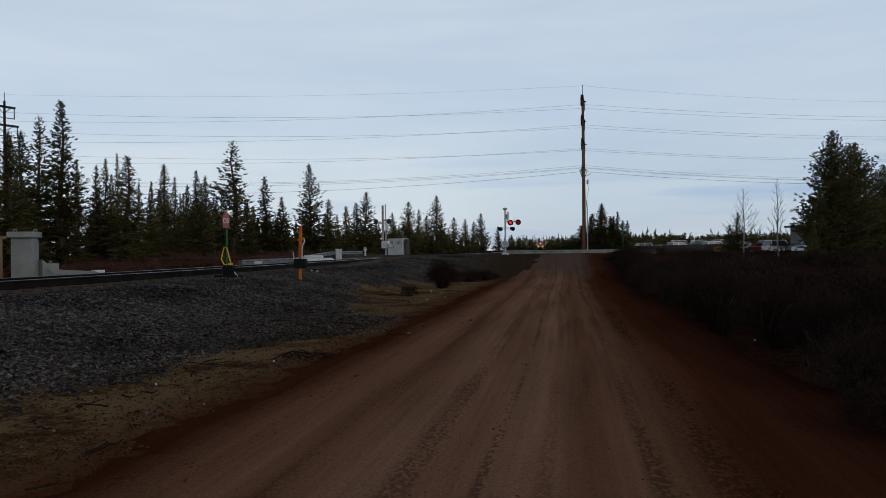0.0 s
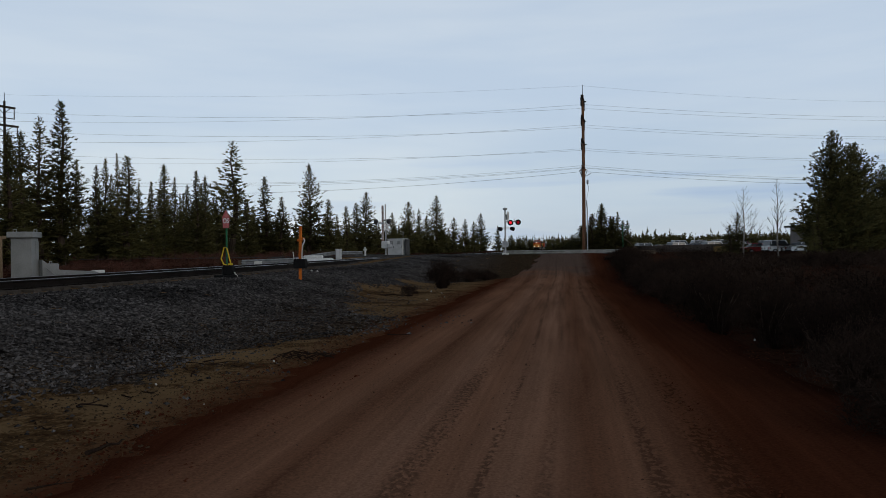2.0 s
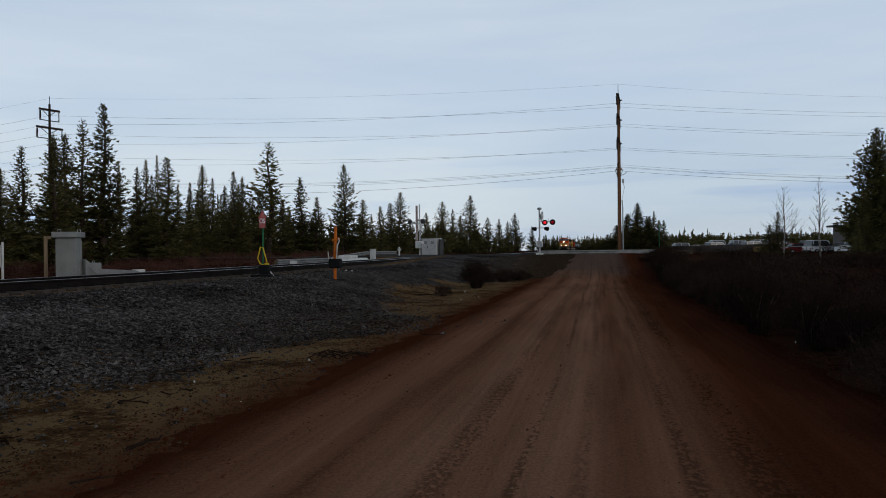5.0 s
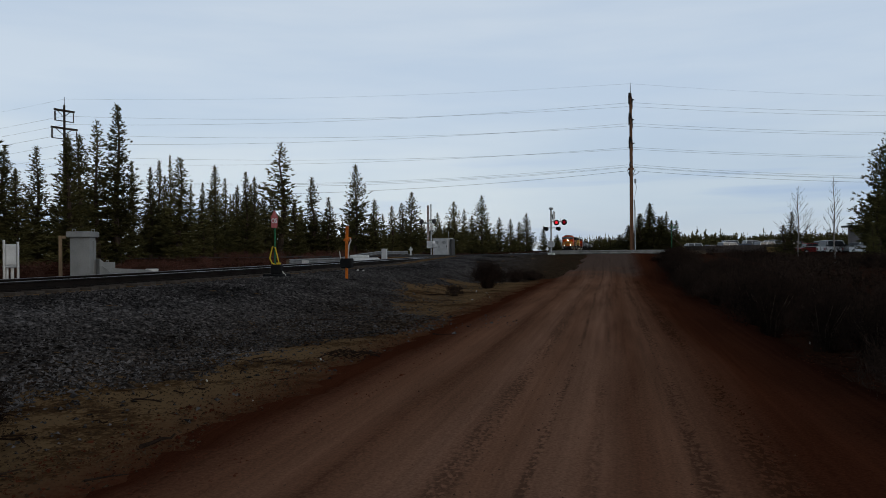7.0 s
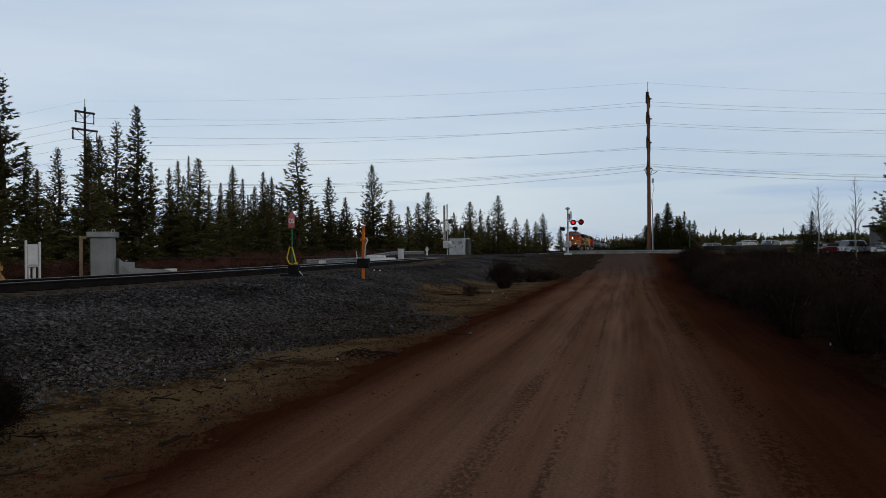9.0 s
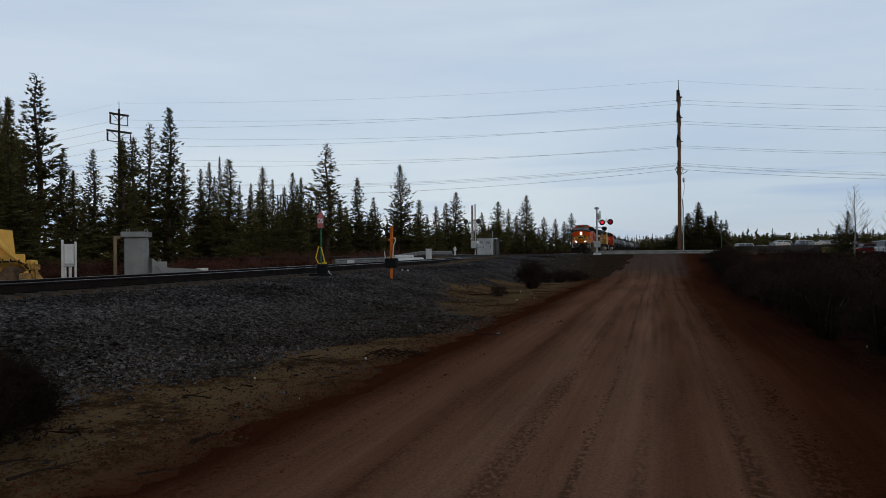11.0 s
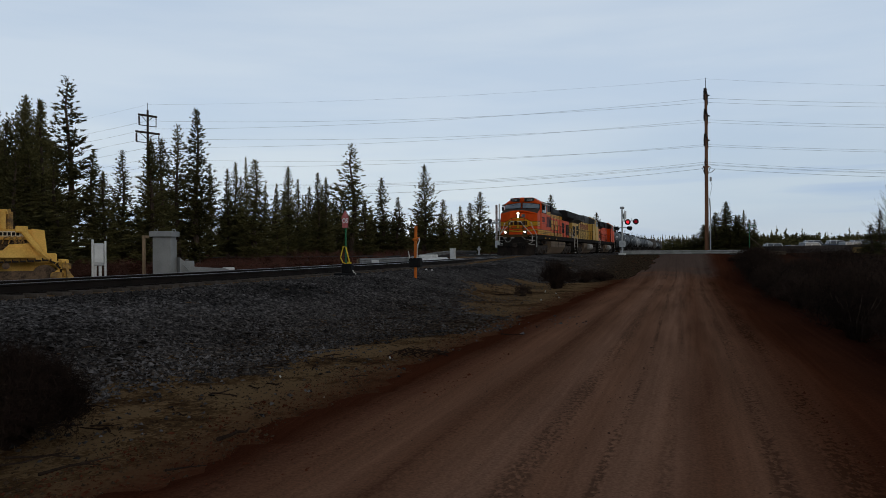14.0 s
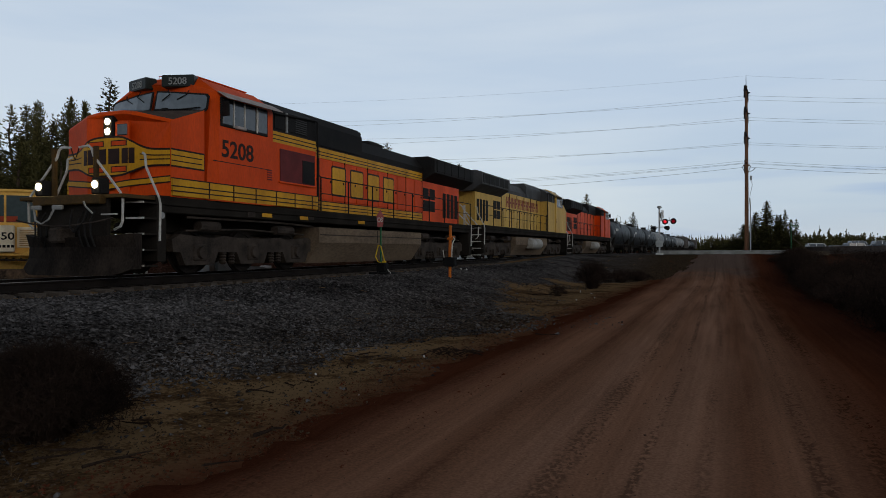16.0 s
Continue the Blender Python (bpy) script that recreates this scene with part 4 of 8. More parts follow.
def locomotive(label, body, stripe, roof, lit=False, number="", marks=None, mark_material=None, edge_material=None, maroon=False, reservoirs=False, plain_sill=None):
    lo = thing("locomotive", label, "locomotive")
    P = lambda name, sh, m, parent=lo, label="", smooth=False: part(name, sh, m, parent, label, smooth)
    f0 = 0.5 if lit else 0.0                      # how far the leading deck and plow reach out
    # frame and decks
    frame_ = P("underframe", Shape().box(-21.5, -0.95, -1.5, 1.5, 1.52, 1.73, 0.02), plain_sill or M_SILL)
    P("side_sill", Shape().box(-21.3, -1.2, -1.47, 1.47, 1.36, 1.522, 0.02), plain_sill or M_SILL, frame_)
    P("centre_sill", Shape().box(-20.5, -2.0, -0.6, 0.6, 0.95, 1.4, 0.03), plain_sill or M_SILL, frame_)
    P("deck", Shape().box(-1.4, f0 - 0.55, -1.45, 1.45, 1.62, 1.70, 0.01).box(f0 - 0.62, f0 - 0.45, -0.95, 0.95, 1.50, 1.70, 0.02), M_DECK if lit else M_SILL)
    P("rear_deck", Shape().box(-21.95, -21.1, -1.45, 1.45, 1.62, 1.70, 0.01), M_SILL)
    # nose: a shallow wedge with sloped shoulders
    def ring(dx, zs, zc, f):
        pts = [(-1.5, 1.72), (-1.5, zs), (-0.66, zc - 0.04), (-0.35, zc), (0.35, zc), (0.66, zc - 0.04), (1.5, zs), (1.5, 1.72), (0.62, 1.72), (-0.62, 1.72)]
        return [(-(dx + f * max(0, abs(y) - 0.6) / 0.9), y, z) for y, z in pts]
    nose = Shape().loft([ring(1.08, 3.34, 3.57, 0.28), ring(1.11, 3.39, 3.63, 0.28), ring(1.17, 3.42, 3.66, 0.26), ring(2.45, 3.80, 3.87, 0.0)])
    nose.mi = [1 if 21 <= k <= 25 else 0 for k in range(len(nose.f))]
    nose_ = P("nose", nose, [body, M_GLARE if lit else body])
    # cab
    cab = Shape()
    sec = [(-1.55, 1.72), (-1.55, 4.22), (-1.45, 4.36), (-0.95, 4.70), (-0.5, 4.78), (0.5, 4.78), (0.95, 4.70), (1.45, 4.36), (1.55, 4.22), (1.55, 1.72)]
    front = [(-1.5, 1.72), (-1.5, 4.10), (-1.42, 4.26), (-0.92, 4.50), (-0.5, 4.55), (0.5, 4.55), (0.92, 4.50), (1.42, 4.26), (1.5, 4.10), (1.5, 1.72)]
    fx = lambda z, y=0.0: -(2.30 + max(0, (z - 3.3)) * 0.22 + 0.20 * max(0, abs(y) - 0.45) / 1.05)
    cab.loft([[(fx(z, y), y, z) for y, z in front], [(-2.92, y, z) for y, z in sec], [(-5.1, y, z) for y, z in sec]])
    cab_ = P("cab", cab, body)
    P("cab_roof_panel", Shape().box(-5.0, -3.0, -0.8, 0.8, 4.77, 4.80, 0.01).tube([(-2.9, -0.25, 4.78), (-2.9, -0.25, 4.84), (-2.9, 0.05, 4.84), (-2.9, 0.05, 4.78)], 0.012), body, cab_)
    for s in (-1, 1):
        def scr(y0, y1, z00, z01, z10, z11, o):
            ym = 0.5
            zm0, zm1 = z00 + (z01 - z00) * 0.32, z10 + (z11 - z10) * 0.32
            return [(fx(z, y) + o, s * y, z) for y, z in ((y0, z00), (ym, zm0), (y1 - 0.06, z01), (y1, z01 + 0.06), (y1, z11 - 0.06), (y1 - 0.06, z11), (ym, zm1), (y0, z10))]
        wf = P("windscreen_frame", Shape().loft([scr(0.05, 1.47, 3.89, 3.80, 4.38, 4.24, 0.004), scr(0.05, 1.47, 3.89, 3.80, 4.38, 4.24, 0.03)]), M_LOCO_BLACK, cab_)
        P("windscreen", Shape().loft([scr(0.09, 1.43, 3.93, 3.845, 4.34, 4.20, 0.028), scr(0.09, 1.43, 3.93, 3.845, 4.34, 4.20, 0.038)]), M_SCREEN, wf)
        P("wiper", Shape().tube([(fx(4.36) + 0.06, s * 0.42, 4.38), (fx(4.25) + 0.06, s * 0.5, 4.26), (fx(4.1) + 0.05, s * 0.28, 4.12)], 0.013, n=4), M_BLACK, wf)
        P("wiper", Shape().tube([(fx(4.36, 1.0) + 0.06, s * 0.95, 4.34), (fx(4.25, 0.9) + 0.06, s * 0.92, 4.24), (fx(4.1, 0.7) + 0.05, s * 0.68, 4.12)], 0.013, n=4), M_BLACK, wf)
        P("wiper", Shape().tube([(fx(3.86, 0.45) + 0.10, s * 0.45, 3.87), (fx(3.86, 0.9) + 0.06, s * 0.85, 3.88), (fx(3.86, 1.3) + 0.06, s * 1.32, 3.90)], 0.012, n=4).box(fx(3.85, 0.45) + 0.02, fx(3.85, 0.45) + 0.14, s * 0.45 - 0.08, s * 0.45 + 0.08, 3.83, 3.91, 0.02), M_BLACK, wf)
        turn_ = Matrix.Translation((-2.56, s * 0.62, 0)) @ Matrix.Rotation(radians(s * 17), 4, "Z")
        nb = P("number_board", Shape().box(-0.30, 0.0, -0.40, 0.40, 4.45, 4.74, 0.02, m=turn_), M_BOARD, cab_)
        if number:
            nt = part("board_number", text_mesh(number, 0.23, M_HOSE), None, nb)
            nt.matrix_basis = turn_ @ Matrix.Translation((0.005, 0.0, 4.51)) @ Matrix.Rotation(radians(90), 4, "Z") @ Matrix.Rotation(radians(90), 4, "X")
        else:
            for k in range(4):
                P("board_mark", Shape().box(0.0, 0.006, -0.28 + 0.15 * k, -0.18 + 0.15 * k, 4.51, 4.68, m=turn_), M_HOSE, nb)
        # side windows and awning
        sw = P("side_window", Shape().box(-4.85, -2.95, min(s * 1.53, s * 1.575), max(s * 1.53, s * 1.575), 3.52, 4.22, 0.015), M_SHADE if not lit else M_LOCO_BLACK, cab_)
        for a, b in ((3.02, 3.40), (3.46, 3.82), (3.88, 4.30), (4.42, 4.80)):
            P("pane", Shape().box(-b, -a, min(s * 1.57, s * 1.585), max(s * 1.57, s * 1.585), 3.58, 4.17, 0.008), M_GLASS_DARK, sw)
        for a in (3.43, 3.85, 4.36):
            P("window_bar", Shape().box(-a - 0.02, -a + 0.02, min(s * 1.57, s * 1.60), max(s * 1.57, s * 1.60), 3.55, 4.2), M_HANDRAIL, sw)
        P("arm_rest", Shape().box(-3.85, -3.46, min(s * 1.57, s * 1.66), max(s * 1.57, s * 1.66), 3.52, 3.60, 0.02), M_SHADE, sw)
        aw = Shape().add([(-2.92, s * 1.50, 4.36), (-5.15, s * 1.50, 4.40), (-5.15, s * 1.84, 4.22), (-2.92, s * 1.80, 4.18), (-2.92, s * 1.50, 4.335), (-5.15, s * 1.50, 4.375), (-5.15, s * 1.84, 4.195), (-2.92, s * 1.80, 4.155)],
                         [(0, 1, 2, 3), (7, 6, 5, 4), (0, 3, 7, 4), (1, 5, 6, 2), (3, 2, 6, 7), (0, 4, 5, 1)])
        P("awning", aw, M_SHADE, cab_)
        P("mirror", Shape().box(-3.0, -2.96, min(s * 1.6, s * 1.8), max(s * 1.6, s * 1.8), 3.75, 4.1, 0.01), M_LOCO_BLACK, cab_)
        # louvre and vent on the cab side
        lv = Shape()
        for k in range(5):
            lv.box(-5.05, -4.85, min(s * 1.55, s * 1.565), max(s * 1.55, s * 1.565), 2.40 + 0.06 * k, 2.43 + 0.06 * k)
        P("louvre", lv, M_MAROON, cab_)
    # nose fittings
    lamps = P("headlight_box", Shape().box(-1.26, -1.06, -0.15, 0.15, 3.06, 3.54, 0.03), M_LOCO_BLACK, nose_)
    for z in (3.19, 3.41):
        P("headlamp", Shape().lathe([(0.0, 0.03), (0.055, 0.025), (0.077, 0.0), (0.077, -0.05)], n=14, m=Matrix.Translation((-1.05, 0.0, z)) @ Matrix.Rotation(radians(90), 4, "Y")), M_LAMP if lit else M_LENS, lamps, smooth=True)
    dw = P("nose_door", Shape().box(-1.13, -1.068, 0.20, 0.60, 1.74, 3.40, 0.015), body, nose_)
    P("door_window", Shape().box(-1.09, -1.05, 0.27, 0.56, 3.08, 3.34, 0.04), M_GLASS_DARK, dw)
    # nose colour bands: centre panel, wings, lower stripe
    def face(y):
        return -(1.08 + 0.28 * max(0, abs(y) - 0.6) / 0.9)
    def arc(lo, hi, o, y0=-1.5, y1=1.5, n=30):
        """A band across the nose between two curves."""
        pts = []
        for f in (lo, hi):
            for k in range(n + 1):
                y = y0 + (y1 - y0) * k / n
                pts.append((face(y) + o, y, f(y)))
        return Shape().add(pts, [(k, k + 1, n + 2 + k, n + 1 + k) for k in range(n)])
    if lit:
        swell = lambda y: math.exp(-(y / 0.80) ** 4)
        top_, bot_ = (lambda y: 2.74 + 0.30 * swell(y)), (lambda y: 2.43 - 0.21 * swell(y))
        P("nose_stripe", arc(lambda y: bot_(y) - 0.045, lambda y: top_(y) + 0.045, 0.022), M_BROWN_LETTER, nose_)
        P("nose_stripe", arc(bot_, top_, 0.026), stripe, nose_)
        for s in (-1, 1):
            for f in (0.36, 0.64):
                P("pin_stripe", arc(lambda y: bot_(y) + (top_(y) - bot_(y)) * f - 0.012, lambda y: bot_(y) + (top_(y) - bot_(y)) * f + 0.012, 0.03, min(s * 0.85, s * 1.5), max(s * 0.85, s * 1.5), 8), M_BROWN_LETTER, nose_)
            for za, zb in ((2.87, 2.96), (2.29, 2.39)):
                P("nose_inset", arc(lambda y: za - 0.02, lambda y: zb + 0.02, 0.029, min(s * 0.10, s * 0.56), max(s * 0.10, s * 0.56), 4), M_BROWN_LETTER, nose_)
                P("nose_inset", arc(lambda y: za, lambda y: zb, 0.032, min(s * 0.13, s * 0.53), max(s * 0.13, s * 0.53), 4), body, nose_)
        for y0, y1, z0, z1 in blocks(4, -0.74, 0.74, 2.46, 2.80, 0.06):
            P("nose_mark", arc(lambda y: z0, lambda y: z1, 0.032, y0, y1, 3), M_BROWN_LETTER, nose_)
        for k, (mm, e, o) in enumerate(((M_BROWN_LETTER, 0.03, 0.014), (stripe, 0.0, 0.018))):
            low_ = lambda y: 1.92 + 0.14 * abs(y) / 1.5
            P("nose_stripe", arc(lambda y: low_(y) - e, lambda y: low_(y) + 0.10 + e, o), mm, nose_)
    # side stripes on nose and cab
    for s in (-1, 1):
        Y = lambda a, b: (min(s * a, s * b), max(s * a, s * b))
        if lit:
            for d0, d1, z0, z1, m, e in ((1.36, 2.45, 2.38, 2.79, M_BROWN_LETTER, 1.505), (1.36, 2.42, 2.42, 2.75, stripe, 1.51)):
                P("side_stripe", Shape().box(-d1, -d0, *Y(1.49, e), z0, z1), m, nose_)
            for z in (2.52, 2.64):
                P("pin_stripe", Shape().box(-2.36, -1.37, *Y(1.5, 1.515), z - 0.012, z + 0.012), M_BROWN_LETTER, nose_)
            P("pin_stripe", Shape().box(-5.05, -2.7, *Y(1.54, 1.554), 2.66, 2.68), M_BROWN_LETTER, cab_)
        for d0, d1, z0, z1 in ((1.365, 7.38, 1.75, 2.13),):
            if lit:
                P("low_stripe", Shape().box(-d1, -d0, *Y(1.49, 1.557 if d0 > 5 else 1.556), z0, z1), stripe, cab_)
                for z in (1.85, 1.96, 2.13):
                    P("pin_stripe", Shape().box(-d1, -d0, *Y(1.5, 1.562), z - 0.014, z + 0.014), M_BROWN_LETTER, cab_)
                for k in range(6):
                    P("bracket", Shape().box(-2.56 - 0.9 * k, -2.53 - 0.9 * k, *Y(1.55, 1.57), 1.75, 2.13), M_BROWN_LETTER, cab_)
        if number:
            tm = part("cab_number", text_mesh(number, 0.58, M_BROWN_LETTER), None, cab_)
            tm.matrix_basis = Matrix.Translation((-3.62, s * 1.556, 2.80)) @ Matrix.Rotation(radians(180 if s > 0 else 0), 4, "Z") @ Matrix.Rotation(radians(90), 4, "X") @ Matrix.Diagonal((1.1, 1, 1, 1))
    # wide cabin behind the cab
    aux = P("equipment_cabin", Shape().box(-7.4, -5.1, -1.48, 1.48, 1.72, 3.78, 0.02), body)
    P("cabin_top", Shape().prism([(-1.45, 3.78), (-1.45, 4.35), (-0.95, 4.66), (0.95, 4.66), (1.45, 4.35), (1.45, 3.78)], "x", -7.4, -5.12), roof, aux)
    for s in (-1, 1):
        Y = lambda a, b: (min(s * a, s * b), max(s * a, s * b))
        if maroon:
            mp_ = P("primer_panel", Shape().box(-7.3, -5.52, *Y(1.47, 1.50), 2.42, 3.32, 0.01), M_MAROON, aux)
            P("door_opening", Shape().box(-7.28, -6.62, *Y(1.49, 1.51), 2.46, 3.12, 0.01), M_LOCO_BLACK, mp_)
            P("panel_ledge", Shape().box(-7.35, -5.45, *Y(1.48, 1.53), 2.38, 2.43, 0.01), body, mp_)
        lw = P("roof_louvre", Shape().box(-6.9, -5.3, *Y(1.44, 1.47), 3.84, 4.30, 0.01), M_LOCO_BLACK, aux)
        for k in range(7):
            P("slat", Shape().box(-6.88, -6.3, *Y(1.465, 1.49), 3.87 + 0.06 * k, 3.89 + 0.06 * k), M_LOCO_GREY, lw)
        P("brace", Shape().box(-5.9, -5.82, *Y(1.46, 1.5), 3.8, 4.34), M_HOSE, lw)
        if lit:
            P("upper_stripe", Shape().box(-7.38, -5.12, *Y(1.475, 1.486), 3.46, 3.76), stripe, aux)
            for z in (3.55, 3.66, 3.77):
                P("pin_stripe", Shape().box(-7.38, -5.12, *Y(1.48, 1.49), z - 0.014, z + 0.014), M_BROWN_LETTER, aux)
    # long hood
    hood = P("long_hood", Shape().prism([(-0.95, 1.72), (-0.95, 3.80), (0.95, 3.80), (0.95, 1.72)], "x", -21.1, -7.4), body)
    P("hood_roof", Shape().prism([(-0.955, 3.78), (-0.955, 3.98), (-0.62, 4.42), (0.62, 4.42), (0.955, 3.98), (0.955, 3.78)], "x", -17.0, -7.4), roof, hood)
    P("blower_housing", Shape().prism([(-1.0, 3.82), (-1.0, 4.45), (-0.85, 4.70), (0.85, 4.70), (1.0, 4.45), (1.0, 3.82)], "x", -11.2, -7.4), roof, hood)
    st = P("exhaust_stack", Shape().box(-14.0, -12.9, -0.45, 0.45, 4.40, 4.60, 0.03).box(-13.9, -13.0, -0.35, 0.35, 4.58, 4.66, 0.03), roof, hood)
    hn = Shape()
    for k in range(3):
        hn.cyl((-11.6 - 0.32 * k, 0.3, 4.42), (-11.6 - 0.32 * k, 0.3, 4.52), 0.08, n=8).cyl((-11.75 - 0.32 * k, 0.3, 4.52), (-11.45 - 0.32 * k, 0.3, 4.54), 0.05, 0.09, n=8)
    P("air_horn", hn, M_LOCO_BLACK, hood)
    P("lifting_eye", Shape().tube([(-11.25, 0.85, 4.6), (-11.32, 0.85, 4.66), (-11.38, 0.85, 4.6), (-11.32, 0.85, 4.54), (-11.25, 0.85, 4.6)], 0.02, n=5), roof, hood)
    rad = P("radiator", Shape().prism([(-0.96, 3.45), (-1.5, 3.78), (-1.5, 4.36), (-1.2, 4.47), (1.2, 4.47), (1.5, 4.36), (1.5, 3.78), (0.96, 3.45)], "x", -21.65, -16.7), roof, hood)
    for s in (-1, 1):
        Y = lambda a, b: (min(s * a, s * b), max(s * a, s * b))
        P("radiator_screen", Shape().box(-21.5, -16.9, *Y(1.49, 1.51), 3.86, 4.30, 0.01), M_LOCO_BLACK, rad)
        for k in range(6):
            P("screen_bar", Shape().box(-17.05 - 0.85 * k, -16.98 - 0.85 * k, *Y(1.5, 1.525), 3.82, 4.33), roof, rad)
        # hood doors
        for k in range(11):
            d = 7.6 + 0.82 * k
            door = P("hood_door", Shape().box(-d - 0.78, -d, *Y(0.94, 0.975), 2.14, 3.40, 0.012), body, hood)
            P("latch", Shape().box(-d - 0.70, -d - 0.64, *Y(0.97, 1.0), 2.7, 2.78), M_LOCO_BLACK, door)
            if k % 2 == 0:
                P("door_seam", Shape().box(-d - 0.80, -d - 0.785, *Y(0.94, 0.99), 1.8, 3.76), M_BROWN_LETTER, hood)
        for a, b in ((16.75, 17.35), (17.45, 18.05)):
            for z in (2.2, 2.72):
                P("vent_opening", Shape().box(-b, -a, *Y(0.94, 0.965), z, z + 0.46, 0.01), M_LOCO_BLACK, hood)
        for k in range(4):
            P("rear_louvre", Shape().box(-19.0 - 0.5 * k - 0.36, -19.0 - 0.5 * k, *Y(0.94, 0.968), 2.0, 3.1, 0.01), M_LOCO_BLACK, hood)
        if lit or marks == "four":
            for z0, z1 in ((3.44, 3.77), (1.78, 2.09)):
                P("hood_stripe", Shape().box(-16.6, -7.42, *Y(0.95, 0.981), z0, z1), stripe, hood)
                for z in (z0 + 0.09, z0 + 0.19, z1):
                    P("pin_stripe", Shape().box(-16.6, -7.42, *Y(0.95, 0.986), z - 0.014, z + 0.014), M_BROWN_LETTER, hood)
        if marks == "four":
            for d0, d1, z0, z1 in blocks(4, 9.15, 13.85, 2.30, 3.28, 0.30):
                m4, w4 = (d0 + d1) / 2, (d1 - d0) / 2
                slab = lambda w, lo_, hi_, c: [(-m4 - w + c, lo_), (-m4 + w - c, lo_), (-m4 + w, lo_ + c), (-m4 + w, hi_ - c), (-m4 + w - c, hi_), (-m4 - w + c, hi_), (-m4 - w, hi_ - c), (-m4 - w, lo_ + c)]
                P("hood_mark", Shape().prism(slab(w4, z0, z1, 0.05), "y", *Y(0.97, 0.981)), M_BROWN_LETTER, hood)
                P("hood_mark", Shape().prism(slab(w4 - 0.06, z0 + 0.06, z1 - 0.06, 0.04), "y", *Y(0.97, 0.987)), stripe, hood)
        elif marks == "row":
            for d0, d1, z0, z1 in blocks(12, 8.2, 15.6, 2.95, 3.55, 0.16):
                hl = Shape().box(-d0 - 0.13, -d0, *Y(0.97, 0.984), z0, z1).box(-d1, -d1 + 0.13, *Y(0.97, 0.984), z0, z1).box(-d1 + 0.1, -d0 - 0.1, *Y(0.97, 0.984), (z0 + z1) / 2 - 0.06, (z0 + z1) / 2 + 0.06)
                P("hood_mark", hl, M_RED_LETTER, hood)
        # walkway rails
        rl = P("walkway_rail", Shape().tube([(-7.5, s * 1.46, 4.35 if lit else 2.75), (-7.5, s * 1.46, 2.85), (-7.7, s * 1.46, 2.74), (-21.4, s * 1.46, 2.74)], 0.022, n=6).tube([(-7.7, s * 1.46, 2.26), (-21.4, s * 1.46, 2.26)], 0.014, n=5), M_LOCO_BLACK)
        for k in range(9):
            d = 7.7 + 1.7 * k
            P("stanchion", Shape().cyl((-d, s * 1.46, 1.70), (-d, s * 1.46, 2.76), 0.022, n=6), M_LOCO_BLACK, rl)
        P("upright_pipe", Shape().tube([(-7.45, s * 1.5, 1.7), (-7.45, s * 1.5, 4.30), (-7.38, s * 1.5, 4.36), (-5.1, s * 1.52, 4.22)], 0.030, n=6), M_LOCO_BLACK)
        # front steps and their rails
        for end, wm in ((1, M_HANDRAIL), (-1, M_HANDRAIL)):
            X = (lambda d: -d) if end > 0 else (lambda d: -22.3 + d)
            xx = lambda a, b: (min(X(a), X(b)), max(X(a), X(b)))
            g0 = f0 * 0.8 if end > 0 else 0.0
            well = P("step_well", Shape().box(*xx(0.98, 1.25), *Y(0.95, 1.48), 0.30, 1.62, 0.02), M_SILL)
            for k in range(5):
                stp = P("step", Shape().box(*xx(0.62, 1.0), *Y(0.98, 1.46), 0.20 + 0.335 * k, 0.235 + 0.335 * k), M_SILL, well)
                P("step_edge", Shape().box(*xx(0.595, 0.625), *Y(0.98, 1.46), 0.205 + 0.335 * k, 0.245 + 0.335 * k), wm, stp)
            P("corner_handrail", Shape().tube([(X(1.02), s * 1.50, 0.75), (X(1.02), s * 1.52, 1.55), (X(0.98), s * 1.5, 1.72), (X(1.0), s * 1.15, 2.35), (X(1.0), s * 1.12, 2.62), (X(1.04), s * 1.02, 2.66)], 0.028, n=6), wm)
            P("end_handrail", Shape().tube([(X(0.66) + g0, s * 1.02, 0.98), (X(0.60) + g0, s * 1.24, 1.04), (X(0.58) + g0, s * 1.32, 1.14), (X(0.58) + g0, s * 1.33, 1.62), (X(0.58) + g0, s * 1.26, 1.74), (X(0.60) + g0, s * 0.52, 2.52), (X(0.60) + g0, s * 0.46, 2.68), (X(0.60) + g0, s * 0.38, 2.74), (X(0.60) + g0, s * 0.12, 2.72)], 0.028, n=6), wm)
            P("rail_post", Shape().box(*xx(0.56 - g0 * end, 0.64 - g0 * end), *Y(0.55, 0.63), 1.65, 2.72), M_DECK if lit else M_HANDRAIL)
            P("end_chain", Shape().tube([(X(0.60) + g0, s * 0.12, 2.72), (X(0.60) + g0, 0, 2.45), (X(0.60) + g0, -s * 0.12, 2.72)], 0.012, n=4), M_LOCO_BLACK)
        dl = P("ditch_light", Shape().box(f0 - 0.75, f0 - 0.48, *Y(0.66, 0.92), 1.70, 2.04, 0.03), M_LOCO_BLACK)
        P("ditch_lens", Shape().lathe([(0.0, 0.03), (0.055, 0.025), (0.077, 0.0), (0.077, -0.05)], n=14, m=Matrix.Translation((f0 - 0.465, s * 0.79, 1.90)) @ Matrix.Rotation(radians(90), 4, "Y")), M_LAMP if lit else M_LENS, dl, smooth=True)
        hs = Shape()
        for k in range(3):
            y = s * (0.45 + 0.16 * k)
            hs.tube([(f0 - 0.5, y, 1.35), (f0 - 0.36, y + 0.02, 1.15), (f0 - 0.34, y + 0.06, 0.85), (f0 - 0.4, y + s * 0.1, 0.62)], 0.022, n=5)
        P("brake_hose", hs, M_LOCO_BLACK)
